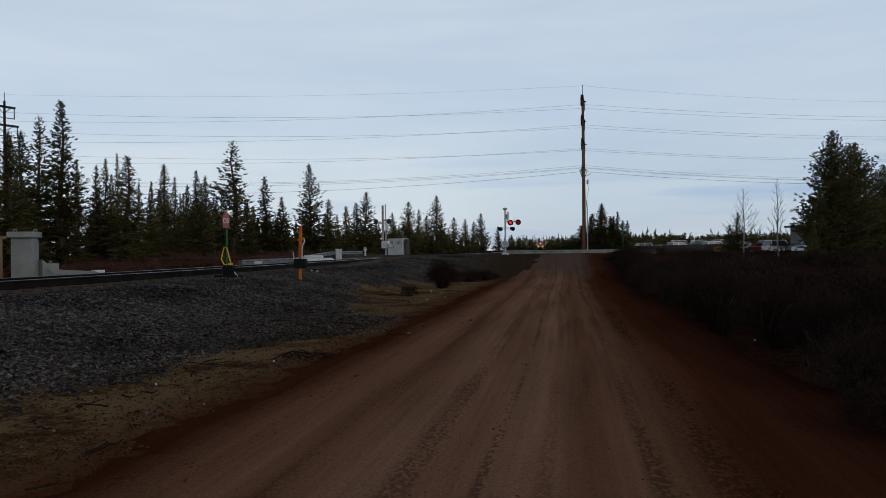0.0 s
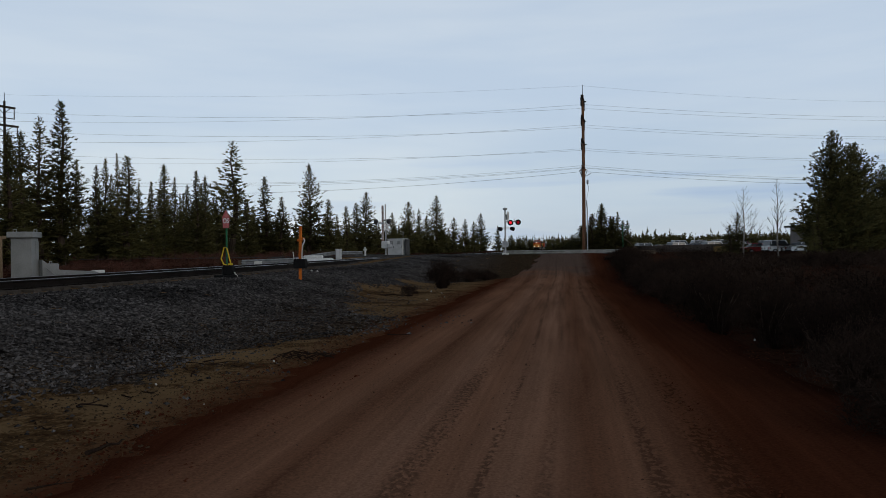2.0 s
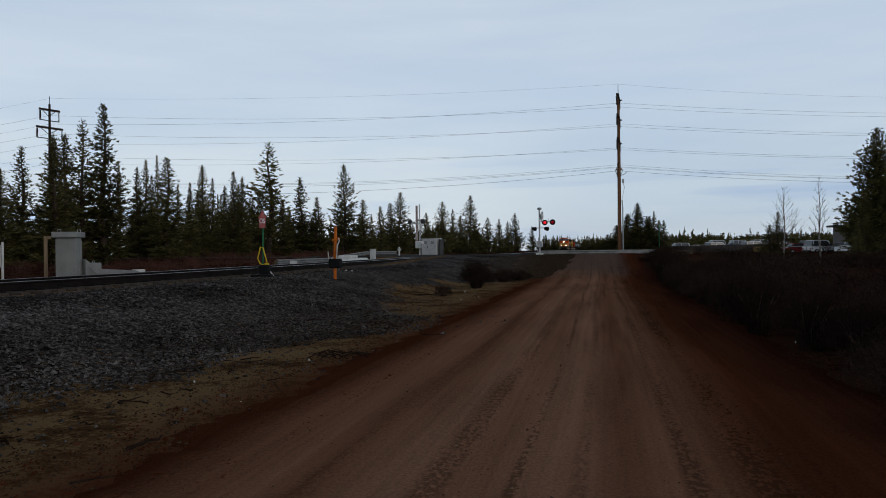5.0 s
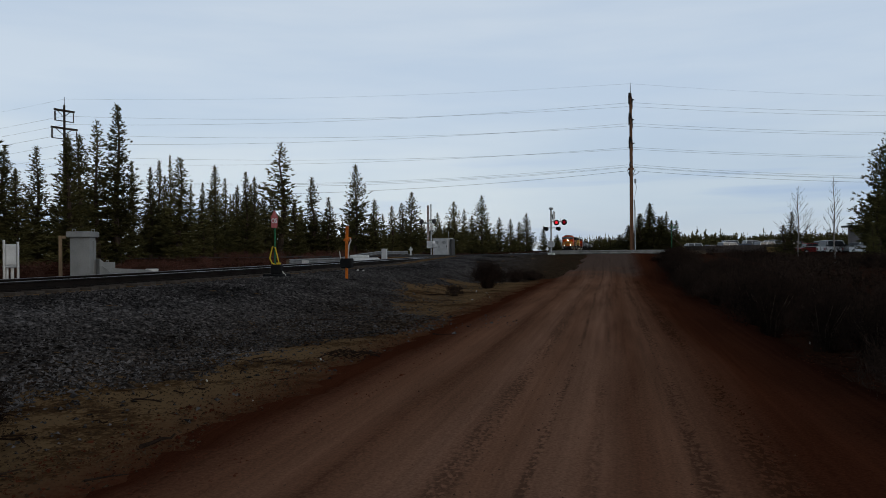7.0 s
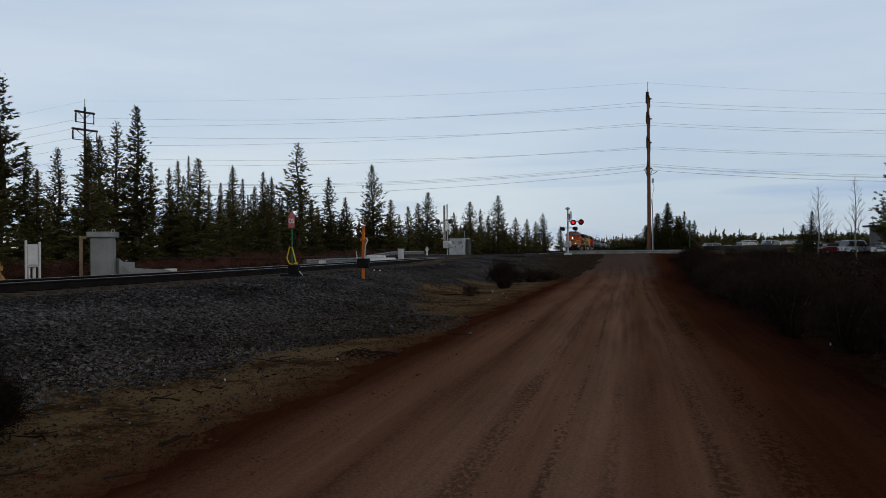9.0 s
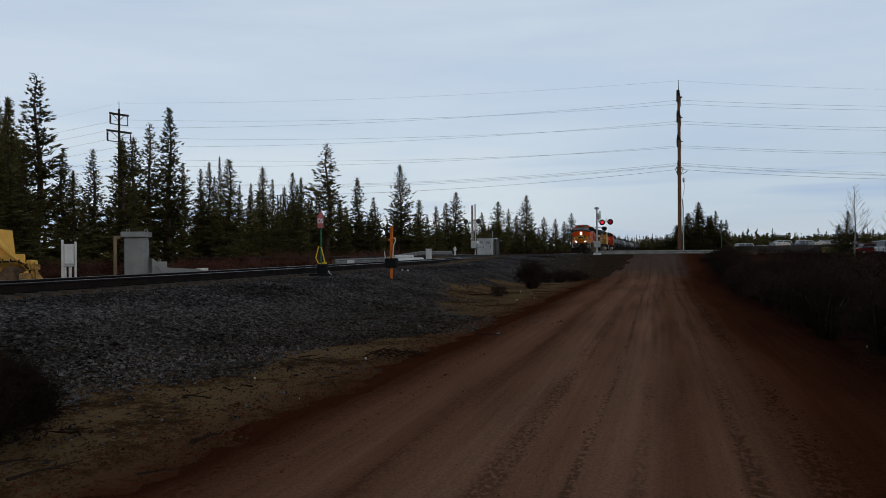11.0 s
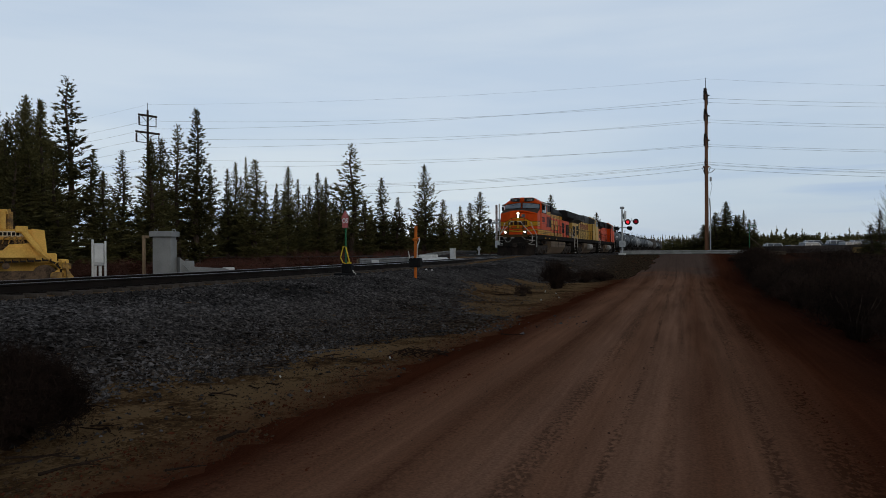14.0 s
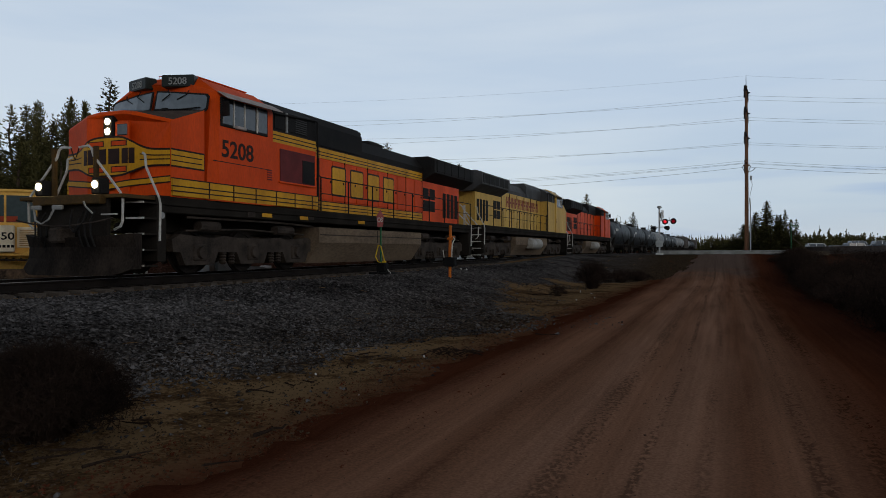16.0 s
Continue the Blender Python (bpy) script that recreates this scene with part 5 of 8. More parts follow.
    P("jumper_cable", Shape().tube([(f0 - 0.42, -0.85, 1.42), (f0 - 0.34, -0.72, 1.18), (f0 - 0.34, -0.55, 1.1), (f0 - 0.36, -0.35, 1.2), (f0 - 0.42, -0.28, 1.42)], 0.022, n=6).tube([(f0 - 0.42, 0.55, 1.55), (f0 - 0.34, 0.68, 1.45), (f0 - 0.36, 0.85, 1.3)], 0.02, n=6), M_HOSE)
    P("jumper_socket", Shape().box(f0 - 0.48, f0 - 0.40, -0.95, -0.68, 1.40, 1.50, 0.02).box(f0 - 0.48, f0 - 0.40, -0.34, -0.05, 1.40, 1.50, 0.02), M_HOSE)
    if lit:
        P("front_hose", Shape().tube([(f0 - 0.42, 0.25, 1.40), (f0 - 0.30, 0.30, 1.05), (f0 - 0.26, 0.45, 0.92), (f0 - 0.34, 0.62, 1.12), (f0 - 0.42, 0.66, 1.40)], 0.024, n=6), M_LOCO_BLACK)
        P("uncoupling_lever", Shape().tube([(f0 - 0.40, -1.35, 1.20), (f0 - 0.36, -0.9, 1.12), (f0 - 0.30, -0.2, 1.05), (f0 - 0.30, 0.2, 1.05), (f0 - 0.36, 0.9, 1.12), (f0 - 0.40, 1.35, 1.20)], 0.018, n=5), M_TRUCK)
        P("grab_iron", Shape().tube([(f0 - 0.52, 0.98, 1.28), (f0 - 0.46, 0.98, 1.28), (f0 - 0.46, 1.34, 1.28), (f0 - 0.52, 1.34, 1.28)], 0.016, n=5), M_HANDRAIL)
    for X in ((lambda d: -d), (lambda d: -22.3 + d)):
        c0 = 0.35 if lit and X(0) == 0 else 0.0
        P("coupler", Shape().box(min(X(0), X(0.45)) + c0, max(X(0), X(0.45)) + c0, -0.16, 0.16, 0.70, 1.02, 0.05).box(min(X(0.4), X(1.3)) + c0, max(X(0.4), X(1.3)) + c0, -0.11, 0.11, 0.78, 0.98, 0.03), M_TRUCK)
        e0 = f0 if X(0) == 0 else 0.0
        P("pilot_plate", Shape().box(min(X(0.6), X(0.7)) + e0, max(X(0.6), X(0.7)) + e0, -1.0 if e0 else -1.4, 1.0 if e0 else 1.4, 0.82, 1.62, 0.02), M_SILL)
    plow = Shape()
    wide = 1.52 if lit else 1.42
    prow = [(wide * k / 8, f0 - 0.22 - 0.48 * abs(k / 8) ** 1.7) for k in range(-8, 9)]
    foot = lambda y: 0.035 + 0.55 * max(0.0, abs(y) - 1.12) ** 1.6
    head = lambda y: 0.80 + 0.10 * (abs(y) / wide) ** 2
    plow.loft([[(x, y, foot(y)) for y, x in prow] + [(x - 0.28, y, foot(y)) for y, x in reversed(prow)], [(x - 0.13, y, 0.38) for y, x in prow] + [(x - 0.30, y, 0.38) for y, x in reversed(prow)],
               [(x - 0.15, y, 0.62) for y, x in prow] + [(x - 0.30, y, 0.62) for y, x in reversed(prow)], [(x - 0.06, y, head(y)) for y, x in prow] + [(x - 0.30, y, head(y)) for y, x in reversed(prow)]])
    P("snow_plow", plow, M_PLOW if lit else M_SILL, smooth=False)
    # fuel tank
    ft = P("fuel_tank", Shape().prism([(-1.46, 1.24), (-1.46, 0.78), (-1.02, 0.16), (1.02, 0.16), (1.46, 0.78), (1.46, 1.24)], "x", -15.35, -7.6), M_TANK_DUST)
    P("tank_seam", Shape().box(-15.3, -7.65, 1.44, 1.475, 1.0, 1.03).box(-11.5, -11.46, 1.44, 1.475, 0.8, 1.22), M_TRUCK, ft)
    if reservoirs:
        for s in (-1, 1):
            for z in (0.85,):
                P("air_reservoir", Shape().lathe([(0.05, 0), (0.28, 0.05), (0.34, 0.2), (0.34, 2.4), (0.28, 2.55), (0.05, 2.6)], n=14, m=Matrix.Translation((-12.6, s * 1.5, z)) @ Matrix.Rotation(radians(90), 4, "Y")), M_AIRTANK, smooth=True)
    pp = Shape().tube([(-7.5, 1.3, 1.25), (-5.6, 1.36, 1.3), (-2.0, 1.36, 1.3)], 0.03, n=5).box(-4.4, -4.1, 1.42, 1.5, 1.4, 1.52).box(-7.2, -6.9, 1.5, 1.515, 1.44, 1.52)
    P("pipework", pp, M_TRUCK)
    if lit:
        for d in (4.9, 6.7, 10.2):
            P("reflector", Shape().box(-d - 0.22, -d + 0.22, 1.5, 1.512, 1.42, 1.52), M_LOCO_YELLOW)
        P("builder_plate", Shape().cyl((-1.12, 1.48, 1.30), (-1.12, 1.495, 1.30), 0.07, n=12), M_HOSE)
    loco_truck(lo, 4.75, M_TRUCK)
    loco_truck(lo, 18.0, M_TRUCK)
    return lo


unit_1 = locomotive("orange diesel locomotive with yellow and black stripes and lit headlights", M_LOCO_ORANGE, M_LOCO_YELLOW, M_LOCO_BLACK, lit=True, number="5208", marks="four", maroon=True)
unit_2 = locomotive("dusty yellow diesel locomotive with a grey roof and red lettering", M_ARMOUR_YELLOW, M_ARMOUR_YELLOW, M_LOCO_GREY, marks="row", reservoirs=True, plain_sill=M_SILL)
unit_3 = locomotive("orange diesel locomotive with a black roof, running backwards", M_LOCO_ORANGE, M_LOCO_YELLOW, M_LOCO_BLACK, reservoirs=True)
MOVING.append((unit_1, 0.0, 0)), MOVING.append((unit_2, 22.3, 1)), MOVING.append((unit_3, 44.6, 1))


def car_truck(parent, d0):
    tr = part("truck", Shape().box(-d0 - 0.25, -d0 + 0.25, -0.9, 0.9, 0.5, 0.8, 0.04), M_TRUCK, parent)
    for s in (-1, 1):
        f = Shape().prism([(-d0 + a, b) for a, b in ((-1.15, 0.42), (-1.15, 0.66), (-0.5, 0.86), (0.5, 0.86), (1.15, 0.66), (1.15, 0.42), (0.65, 0.45), (0.35, 0.24), (-0.35, 0.24), (-0.65, 0.45))], "y", min(s * 0.93, s * 1.08), max(s * 0.93, s * 1.08))
        part("side_frame", f, M_TRUCK, tr)
    for c in (-0.89, 0.89):
        wheel_set(tr, d0 + c)


def tank_car(label, material):
    t = thing("tank_car", label, "tank car", group="tank cars")
    R, L = 1.40, 16.6
    prof = [(0.05, 0.0), (0.65, 0.06), (1.06, 0.22), (1.31, 0.48), (R, 0.85), (R, L - 0.85), (1.31, L - 0.48), (1.06, L - 0.22), (0.65, L - 0.06), (0.05, L)]
    tank = part("tank", Shape().lathe(prof, n=28, m=Matrix.Translation((-0.75 - L, 0, 2.40)) @ Matrix.Rotation(radians(90), 4, "Y")), material, t, smooth=True)
    for d in (3.4, 6.2, 9.0, 11.8, 14.6):
        b = Shape()
        b.lathe([(R + 0.004, -0.03), (R + 0.018, -0.03), (R + 0.018, 0.03), (R + 0.004, 0.03)], n=28, m=Matrix.Translation((-d, 0, 2.40)) @ Matrix.Rotation(radians(90), 4, "Y"))
        part("band", b, material, tank)
    part("walkway", Shape().box(-10.6, -7.4, -1.0, 1.0, 3.74, 3.79, 0.01), M_LOCO_BLACK, t)
    dome = part("dome", Shape().cyl((-9.0, 0, 3.7), (-9.0, 0, 4.1), 0.42, n=14).cyl((-9.0, 0, 4.1), (-9.0, 0, 4.17), 0.48, n=14), M_LOCO_BLACK, t)
    for s in (-1, 1):
        rl = Shape().tube([(-7.5, s * 0.98, 3.78), (-7.5, s * 0.98, 4.45), (-10.5, s * 0.98, 4.45), (-10.5, s * 0.98, 3.78)], 0.02, n=5)
        part("walkway_rail", rl, M_LOCO_BLACK, t)
        ld = Shape().cyl((-8.75, s * 1.62, 1.1), (-8.75, s * 1.05, 3.8), 0.02, n=5).cyl((-9.25, s * 1.62, 1.1), (-9.25, s * 1.05, 3.8), 0.02, n=5)
        for k in range(9):
            u = k / 9
            ld.cyl((-8.75, s * (1.62 - 0.57 * u), 1.2 + 2.6 * u), (-9.25, s * (1.62 - 0.57 * u), 1.2 + 2.6 * u), 0.012, n=4)
        part("ladder", ld, M_LOCO_BLACK, t)
        part("side_sill", Shape().box(-17.4, -0.7, min(s * 1.3, s * 1.5), max(s * 1.3, s * 1.5), 1.02, 1.14, 0.01), M_SILL, t)
        for d in (0.75, 17.35):
            part("end_rail", Shape().tube([(-d, s * 1.48, 1.1), (-d, s * 1.48, 2.1), (-d, s * 0.3, 2.1), (-d, s * 0.3, 1.1)], 0.02, n=5), M_LOCO_BLACK, t)
    part("placard", Shape().box(-3.0, -2.6, 1.37, 1.41, 2.2, 2.6), M_HANDRAIL, tank)
    mk = Shape()
    for k in range(7):
        mk.box(-5.6 + 0.28 * k, -5.4 + 0.28 * k, 1.34, 1.385, 2.6, 2.85)
    part("marks", mk, M_HANDRAIL, tank)
    part("draft_sill", Shape().box(-18.1, 0 - 0.05, -0.3, 0.3, 0.75, 1.2, 0.03), M_SILL, t)
    for d in (3.0, 15.1):
        part("saddle", Shape().prism([(-1.3, 1.05), (-1.35, 1.9), (-0.9, 1.45), (0.9, 1.45), (1.35, 1.9), (1.3, 1.05)], "x", -d - 0.25, -d + 0.25), M_SILL, t)
        car_truck(t, d)
    return t


def boxcar(label):
    t = thing("boxcar", label, "boxcar", group="boxcars")
    b = part("body", Shape().prism([(-1.55, 1.1), (-1.55, 4.3), (-1.2, 4.5), (1.2, 4.5), (1.55, 4.3), (1.55, 1.1)], "x", -17.5, -0.7), M_BOXCAR, t)
    for s in (-1, 1):
        for k in range(16):
            d = 1.2 + 1.04 * k
            part("rib", Shape().box(-d - 0.06, -d + 0.06, min(s * 1.54, s * 1.60), max(s * 1.54, s * 1.60), 1.15, 4.25, 0.01), M_BOXCAR, b)
        part("door", Shape().box(-10.6, -7.6, min(s * 1.55, s * 1.64), max(s * 1.55, s * 1.64), 1.2, 4.1, 0.02), M_BOXCAR, b)
    part("draft_sill", Shape().box(-18.1, -0.05, -0.3, 0.3, 0.75, 1.2, 0.03), M_SILL, t)
    car_truck(t, 3.0), car_truck(t, 15.1)
    return t


tank_a = tank_car("dark grey railway tank car with rounded ends and a top walkway", M_TANKCAR_A)
tank_b = tank_car("pale grey railway tank car with rounded ends and a top walkway", M_TANKCAR_B)
box_a = boxcar("tall brown-grey railway boxcar with ribbed sides")
STRING = "AAABAABBXBAAX"
firsts = {"A": tank_a, "B": tank_b, "X": box_a}
used = set()
for k, c in enumerate(STRING):
    ob = firsts[c] if c not in used else copy_thing(firsts[c], Matrix.Identity(4))
    used.add(c)
    MOVING.append((ob, 66.9 + 18.15 * k, 0))


def motions():
    """The train runs towards the camera at a steady speed along the rails."""
    for ob, back, turned in MOVING:
        rows = []
        for t in (0, 1, 2, 3, 4, 5, 6, 7, 8, 9, 10, 11, 12, 13, 14, 14.5, 15, 15.5, 16):
            y = S16 + SPEED * (16 - t) + back
            z = float(rail_z(y + 4)) * 0.35 + float(rail_z(y + 18)) * 0.65
            rows.append((t, pose(0, y + (22.3 if turned else 0), z, 0, 0, 90 if turned else -90)))
        walk(ob, rows)


# ---- power line ----
def insulator(sh, x, y, z0, z1, r=0.06):
    """A string of discs, turned in one piece."""
    n = max(3, int(abs(z1 - z0) / 0.075))
    lo, hi = min(z0, z1), max(z0, z1)
    prof = [(0.015, lo)]
    for k in range(n):
        a, b = lo + (hi - lo) * k / n, lo + (hi - lo) * (k + 1) / n
        prof += [(0.5 * r, a + 0.006), (r, a + 0.3 * (b - a)), (r, a + 0.6 * (b - a)), (0.5 * r, b - 0.006)]
    sh.lathe(prof + [(0.015, hi)], n=8, m=Matrix.Translation((x, y, 0)))


PX, PY = 14.5, 71.3
M_POLE_DARK = mat("dark_arm_wood", (0.045, 0.033, 0.027), (0.03, 0.024, 0.02), rough=0.9, scale=2, fine=30)
pole = thing("utility_pole", "tall brown wooden utility pole with crossarms and insulators", "utility pole", at=pose(PX, PY, gz(PX, PY) - 0.3, 0, 0, -5))
part("shaft", Shape().tube([(0, 0, 0), (0.02, 0, 6), (0.02, 0, 12), (0.0, 0, 15.6)], [0.185, 0.165, 0.14, 0.11], n=12), M_POLE, pole, smooth=True)
part("lightning_rod", Shape().cyl((0, 0, 15.5), (0, 0, 16.6), 0.035, 0.02, n=6), M_WIRE, pole)
ARM_Z = (15.25, 13.35, 11.1)
for z in ARM_Z:
    arm = part("crossarm", Shape().box(-0.10, 0.10, -1.3, 1.3, z - 0.12, z + 0.14, 0.02), M_POLE_DARK, pole)
    part("brace", Shape().tube([(0.12, -1.0, z - 0.05), (0.14, 0, z - 0.75), (0.12, 1.0, z - 0.05)], 0.03, n=5), M_WIRE, arm)
    for s in (-1, 1):
        ins = Shape()
        insulator(ins, 0.05 * s, 1.2 * s, z - 0.10, z - 0.95, 0.10)
        part("insulator", ins, M_CERAMIC, arm)
    part("shield_wire_bracket", Shape().box(0.1, 0.34, -0.08, 0.08, z - 0.35, z - 0.25), M_WIRE, arm)
arm = part("crossarm", Shape().box(-0.09, 0.09, -1.2, 1.2, 8.52, 8.72, 0.02).box(-0.3, 0.3, 0.15, 0.28, 8.3, 8.45, 0.02), M_POLE, pole)
for y in (-1.1, -0.4, 0.5, 1.1):
    ins = Shape()
    insulator(ins, 0, y, 8.72, 8.95, 0.07)
    part("insulator", ins, M_CERAMIC, arm)
part("brace", Shape().tube([(-0.13, -0.8, 8.5), (-0.16, 0, 7.7), (-0.13, 0.8, 8.5)], 0.03, n=5).tube([(-0.38, 0.2, 8.35), (-0.1, 0.1, 7.6)], 0.025, n=5).tube([(0.38, 0.2, 8.35), (0.1, 0.1, 7.6)], 0.025, n=5), M_WIRE, arm)
part("conduit", Shape().tube([(0.34, -0.2, 0.0), (0.34, -0.2, 4.6), (0.28, -0.15, 5.4)], 0.06, n=8), M_GALV, pole)
part("cutout_switch", Shape().box(0.30, 0.48, -0.1, 0.1, 7.0, 7.4, 0.03).tube([(0.1, 0, 7.7), (0.55, 0.1, 7.9), (0.75, 0.1, 8.1)], 0.03, n=5).tube([(0.38, 0, 7.0), (0.5, 0.1, 6.6), (0.3, 0, 5.6)], 0.02, n=4), M_GALV, pole)
part("ground_rod", Shape().cyl((0.8, -0.3, 0.0), (0.8, -0.3, 0.5), 0.04, n=6), M_GALV, pole)

TX, TY = -39.75, 60.8
tower = thing("transmission_pole", "wooden transmission pole with two braced crossarms", "utility pole", at=pose(TX, TY, gz(TX, TY) - 0.3, 0, 0, 70))
part("shaft", Shape().tube([(0, 0, 0), (0, 0, 8), (0, 0, 15.45)], [0.18, 0.14, 0.10], n=10), M_POLE_DARK, tower, smooth=True)
part("lightning_rod", Shape().cyl((0, 0, 15.4), (0, 0, 16.25), 0.03, n=5), M_WIRE, tower)
for z, half in ((14.90, 1.02), (13.15, 1.32)):
    arm = part("crossarm", Shape().box(-half, half, -0.09, 0.09, z - 0.10, z + 0.10, 0.02), M_POLE_DARK, tower)
    part("brace", Shape().tube([(-half * 0.6, 0.1, z - 0.08), (0, 0.13, z - 0.62), (half * 0.6, 0.1, z - 0.08)], 0.04, n=5), M_WIRE, arm)
    for s in (-1, 1):
        ins = Shape()
        insulator(ins, s * (half - 0.10), 0, z - 0.14, z - 1.0, 0.11 if s < 0 else 0.06)
        part("insulator", ins, M_CERAMIC, arm)
        part("stand_off_bar", Shape().box(min(s * (half - 0.05), s * half * 0.12), max(s * (half - 0.05), s * half * 0.12), -0.04, 0.04, z - 1.08, z - 1.0, 0.01), M_POLE_DARK, arm)


def wire(name_label, pts_a, pts_b, sag, r=0.016):
    a, b = Vector(pts_a), Vector(pts_b)
    path = []
    for k in range(25):
        u = k / 24
        p = a.lerp(b, u)
        p.z -= sag * 4 * u * (1 - u)
        path.append(p)
    return solid("overhead_wire", Shape().tube(path, r, n=5), M_WIRE, name_label, "wire", group="overhead wires", smooth=True)


POLE_AT = [(0, 1.2, 15.15), (0, -1.2, 15.05), (0, 1.2, 13.25), (0, -1.2, 13.1), (0, 1.2, 11.0), (0, -1.2, 10.85), (0, -1.1, 9.25), (0, 0.5, 9.25), (0, 1.1, 9.25), (0, 0.0, 8.8), (0, 0, 17.1)]
TOWER_AT = [(0.8, -1.0, 15.0), (-0.8, 1.0, 14.6), (1.0, -1.2, 13.2), (-1.0, 1.2, 12.7), (1.0, -1.2, 11.1), (-1.0, 1.2, 10.7), (0.4, 0.4, 8.9), (0, 0, 8.8), (-0.4, -0.4, 8.5), (0, 0, 7.6), (0, 0, 16.9)]
for k, (p, q) in enumerate(zip(POLE_AT, TOWER_AT)):
    sag = 0.7 if k < 6 else (0.95 if k < 10 else 0.55)
    rr = 0.0085 if k < 10 else 0.005
    if k == 9:
        rr = 0.012
    a = (PX + p[0], PY + p[1], p[2] + 0.35)
    b = (TX + q[0], TY + q[1], q[2])
    wire("dark power line wire sagging between two poles", a, b, sag, rr)
    wire("dark power line wire running on from the pole", a, (PX + 62, PY + 15 + p[1], a[2] - 0.3), 1.0 if k < 6 else 1.3, rr)
    wire("dark power line wire running on into the woods", b, (TX - 42, TY + 4 + q[1], b[2] - 2.0), 0.5, rr)


# ---- level crossing ----
def flasher(label, x, y, turn, gate=False):
    f = thing("crossing_signal", label, "crossing signal", at=pose(x, y, gz(x, y), 0, 0, turn))
    part("foot", Shape().box(-0.24, 0.24, -0.24, 0.24, -0.3, 0.16, 0.03), M_WHITE, f)
    m = part("mast", Shape().cyl((0, 0, 0.1), (0, 0, 3.45), 0.065, n=10), M_GALV, f, smooth=True)
    part("bell", Shape().lathe([(0.03, 3.42), (0.06, 3.48), (0.17, 3.52), (0.18, 3.60), (0.12, 3.66), (0.03, 3.68)], n=14), M_GALV, m, smooth=True)
    for a in (35, -35):
        part("crossbuck_board", Shape().box(-0.65, 0.65, -0.012, 0.012, -0.11, 0.11, m=Matrix.Translation((0.10, 0.0, 2.95)) @ Matrix.Rotation(radians(90), 4, "Z") @ Matrix.Rotation(radians(a), 4, "Y")), M_WHITE, m)
    return f, m


def lamp(parent, x, z, ydir, lens):
    u = part("lamp_background", Shape().lathe([(0.0, 0.0), (0.22, 0.0), (0.22, 0.02), (0.0, 0.02)], n=20, m=Matrix.Translation((x, 0, z)) @ Matrix.Rotation(radians(90), 4, "X")), M_BLACK, parent)
    part("hood", Shape().loft([[(x + 0.16 * math.cos(a), ydir * 0.03, z + 0.16 * math.sin(a)) for a in np.linspace(-0.5, 3.64, 10)], [(x + 0.15 * math.cos(a), ydir * 0.28, z + 0.15 * math.sin(a)) for a in np.linspace(0.2, 2.94, 10)]], close=False, caps=False), M_BLACK, u)
    part("lens", Shape().lathe([(0.0, 0.06), (0.07, 0.05), (0.11, 0.025), (0.115, 0.0)], n=16, m=Matrix.Translation((x, ydir * 0.022, z)) @ Matrix.Rotation(radians(90 if ydir < 0 else -90), 4, "X")), lens, u, smooth=True)


M_RED_ON = mat("lit_red_lens", (0.5, 0.02, 0.02), rough=0.2, bump=0, glow=(1.0, 0.03, 0.05, 0.8))
M_RED_DIM = mat("dim_red_lens", (0.30, 0.01, 0.02), rough=0.2, bump=0, glow=(1.0, 0.02, 0.05, 0.12))
near, mast = flasher("railway crossing signal with red flashing lamps and a bell", 8.15, 56.0, -8)
bar = part("lamp_arm", Shape().cyl((0, 0, 2.58), (1.1, 0, 2.58), 0.03, n=8).cyl((0.72, 0, 2.58), (0.72, 0, 2.8), 0.02, n=6), M_GALV, near)
lamp(bar, 0.42, 2.50, -1, M_RED_ON)
lamp(bar, 1.02, 2.52, -1, M_RED_DIM)
bar = part("lamp_arm", Shape().cyl((-0.55, 0, 2.10), (0.6, 0, 2.10), 0.03, n=8), M_GALV, near)
for x in (-0.48, 0.48):
    b = part("lamp_body", Shape().cyl((x, -0.12, 2.05), (x + 0.12, 0.12, 2.02), 0.13, 0.17, n=12).box(x - 0.12, x + 0.2, -0.10, 0.10, 1.98, 2.02), M_BLACK, bar)
part("junction_box", Shape().box(-0.22, 0.2, -0.14, 0.14, 0.62, 1.1, 0.02).box(0.12, 0.24, -0.1, 0.1, 0.7, 1.0, 0.02), M_GALV, near)
part("side_board", Shape().box(0.22, 0.25, -0.3, 0.3, 2.75, 3.35, 0.005), M_WHITE, near)

rear, mast = flasher("railway crossing signal seen from behind with its boards and relay box", -4.4, 68.0, -15)
rear.scale = (1, 1, 1)
part("mast_top", Shape().cyl((0, 0, 3.4), (0, 0, 5.1), 0.07, n=8), M_WHITE, mast)
part("gate_arm", Shape().box(-0.42, -0.22, -0.05, 0.05, 1.3, 5.0, 0.01), mat("gate_stripes", (0.30, 0.16, 0.12), (0.5, 0.45, 0.42), rough=0.6, scale=2.0, fine=10, stretch=(0.2, 0.2, 2)), rear)
bar = part("lamp_arm", Shape().cyl((-1.1, 0, 3.5), (0.5, 0, 3.5), 0.03, n=8).box(-0.9, 0.1, -0.1, 0.1, 3.2, 3.35, 0.02), M_GALV, rear)
for x in (-1.05, 0.35):
    part("lamp_back", Shape().lathe([(0.0, 0.12), (0.12, 0.10), (0.25, 0.02), (0.25, 0.0)], n=16, m=Matrix.Translation((x, 0, 3.45)) @ Matrix.Rotation(radians(90), 4, "X")), M_LOCO_GREY, bar)
part("gate_mechanism", Shape().box(-0.35, 0.35, -0.3, 0.25, 0.85, 1.55, 0.05), M_WHITE, rear)
part("counterweight", Shape().box(0.3, 0.5, -0.4, 0.3, 0.9, 1.3, 0.03), M_GALV, rear)

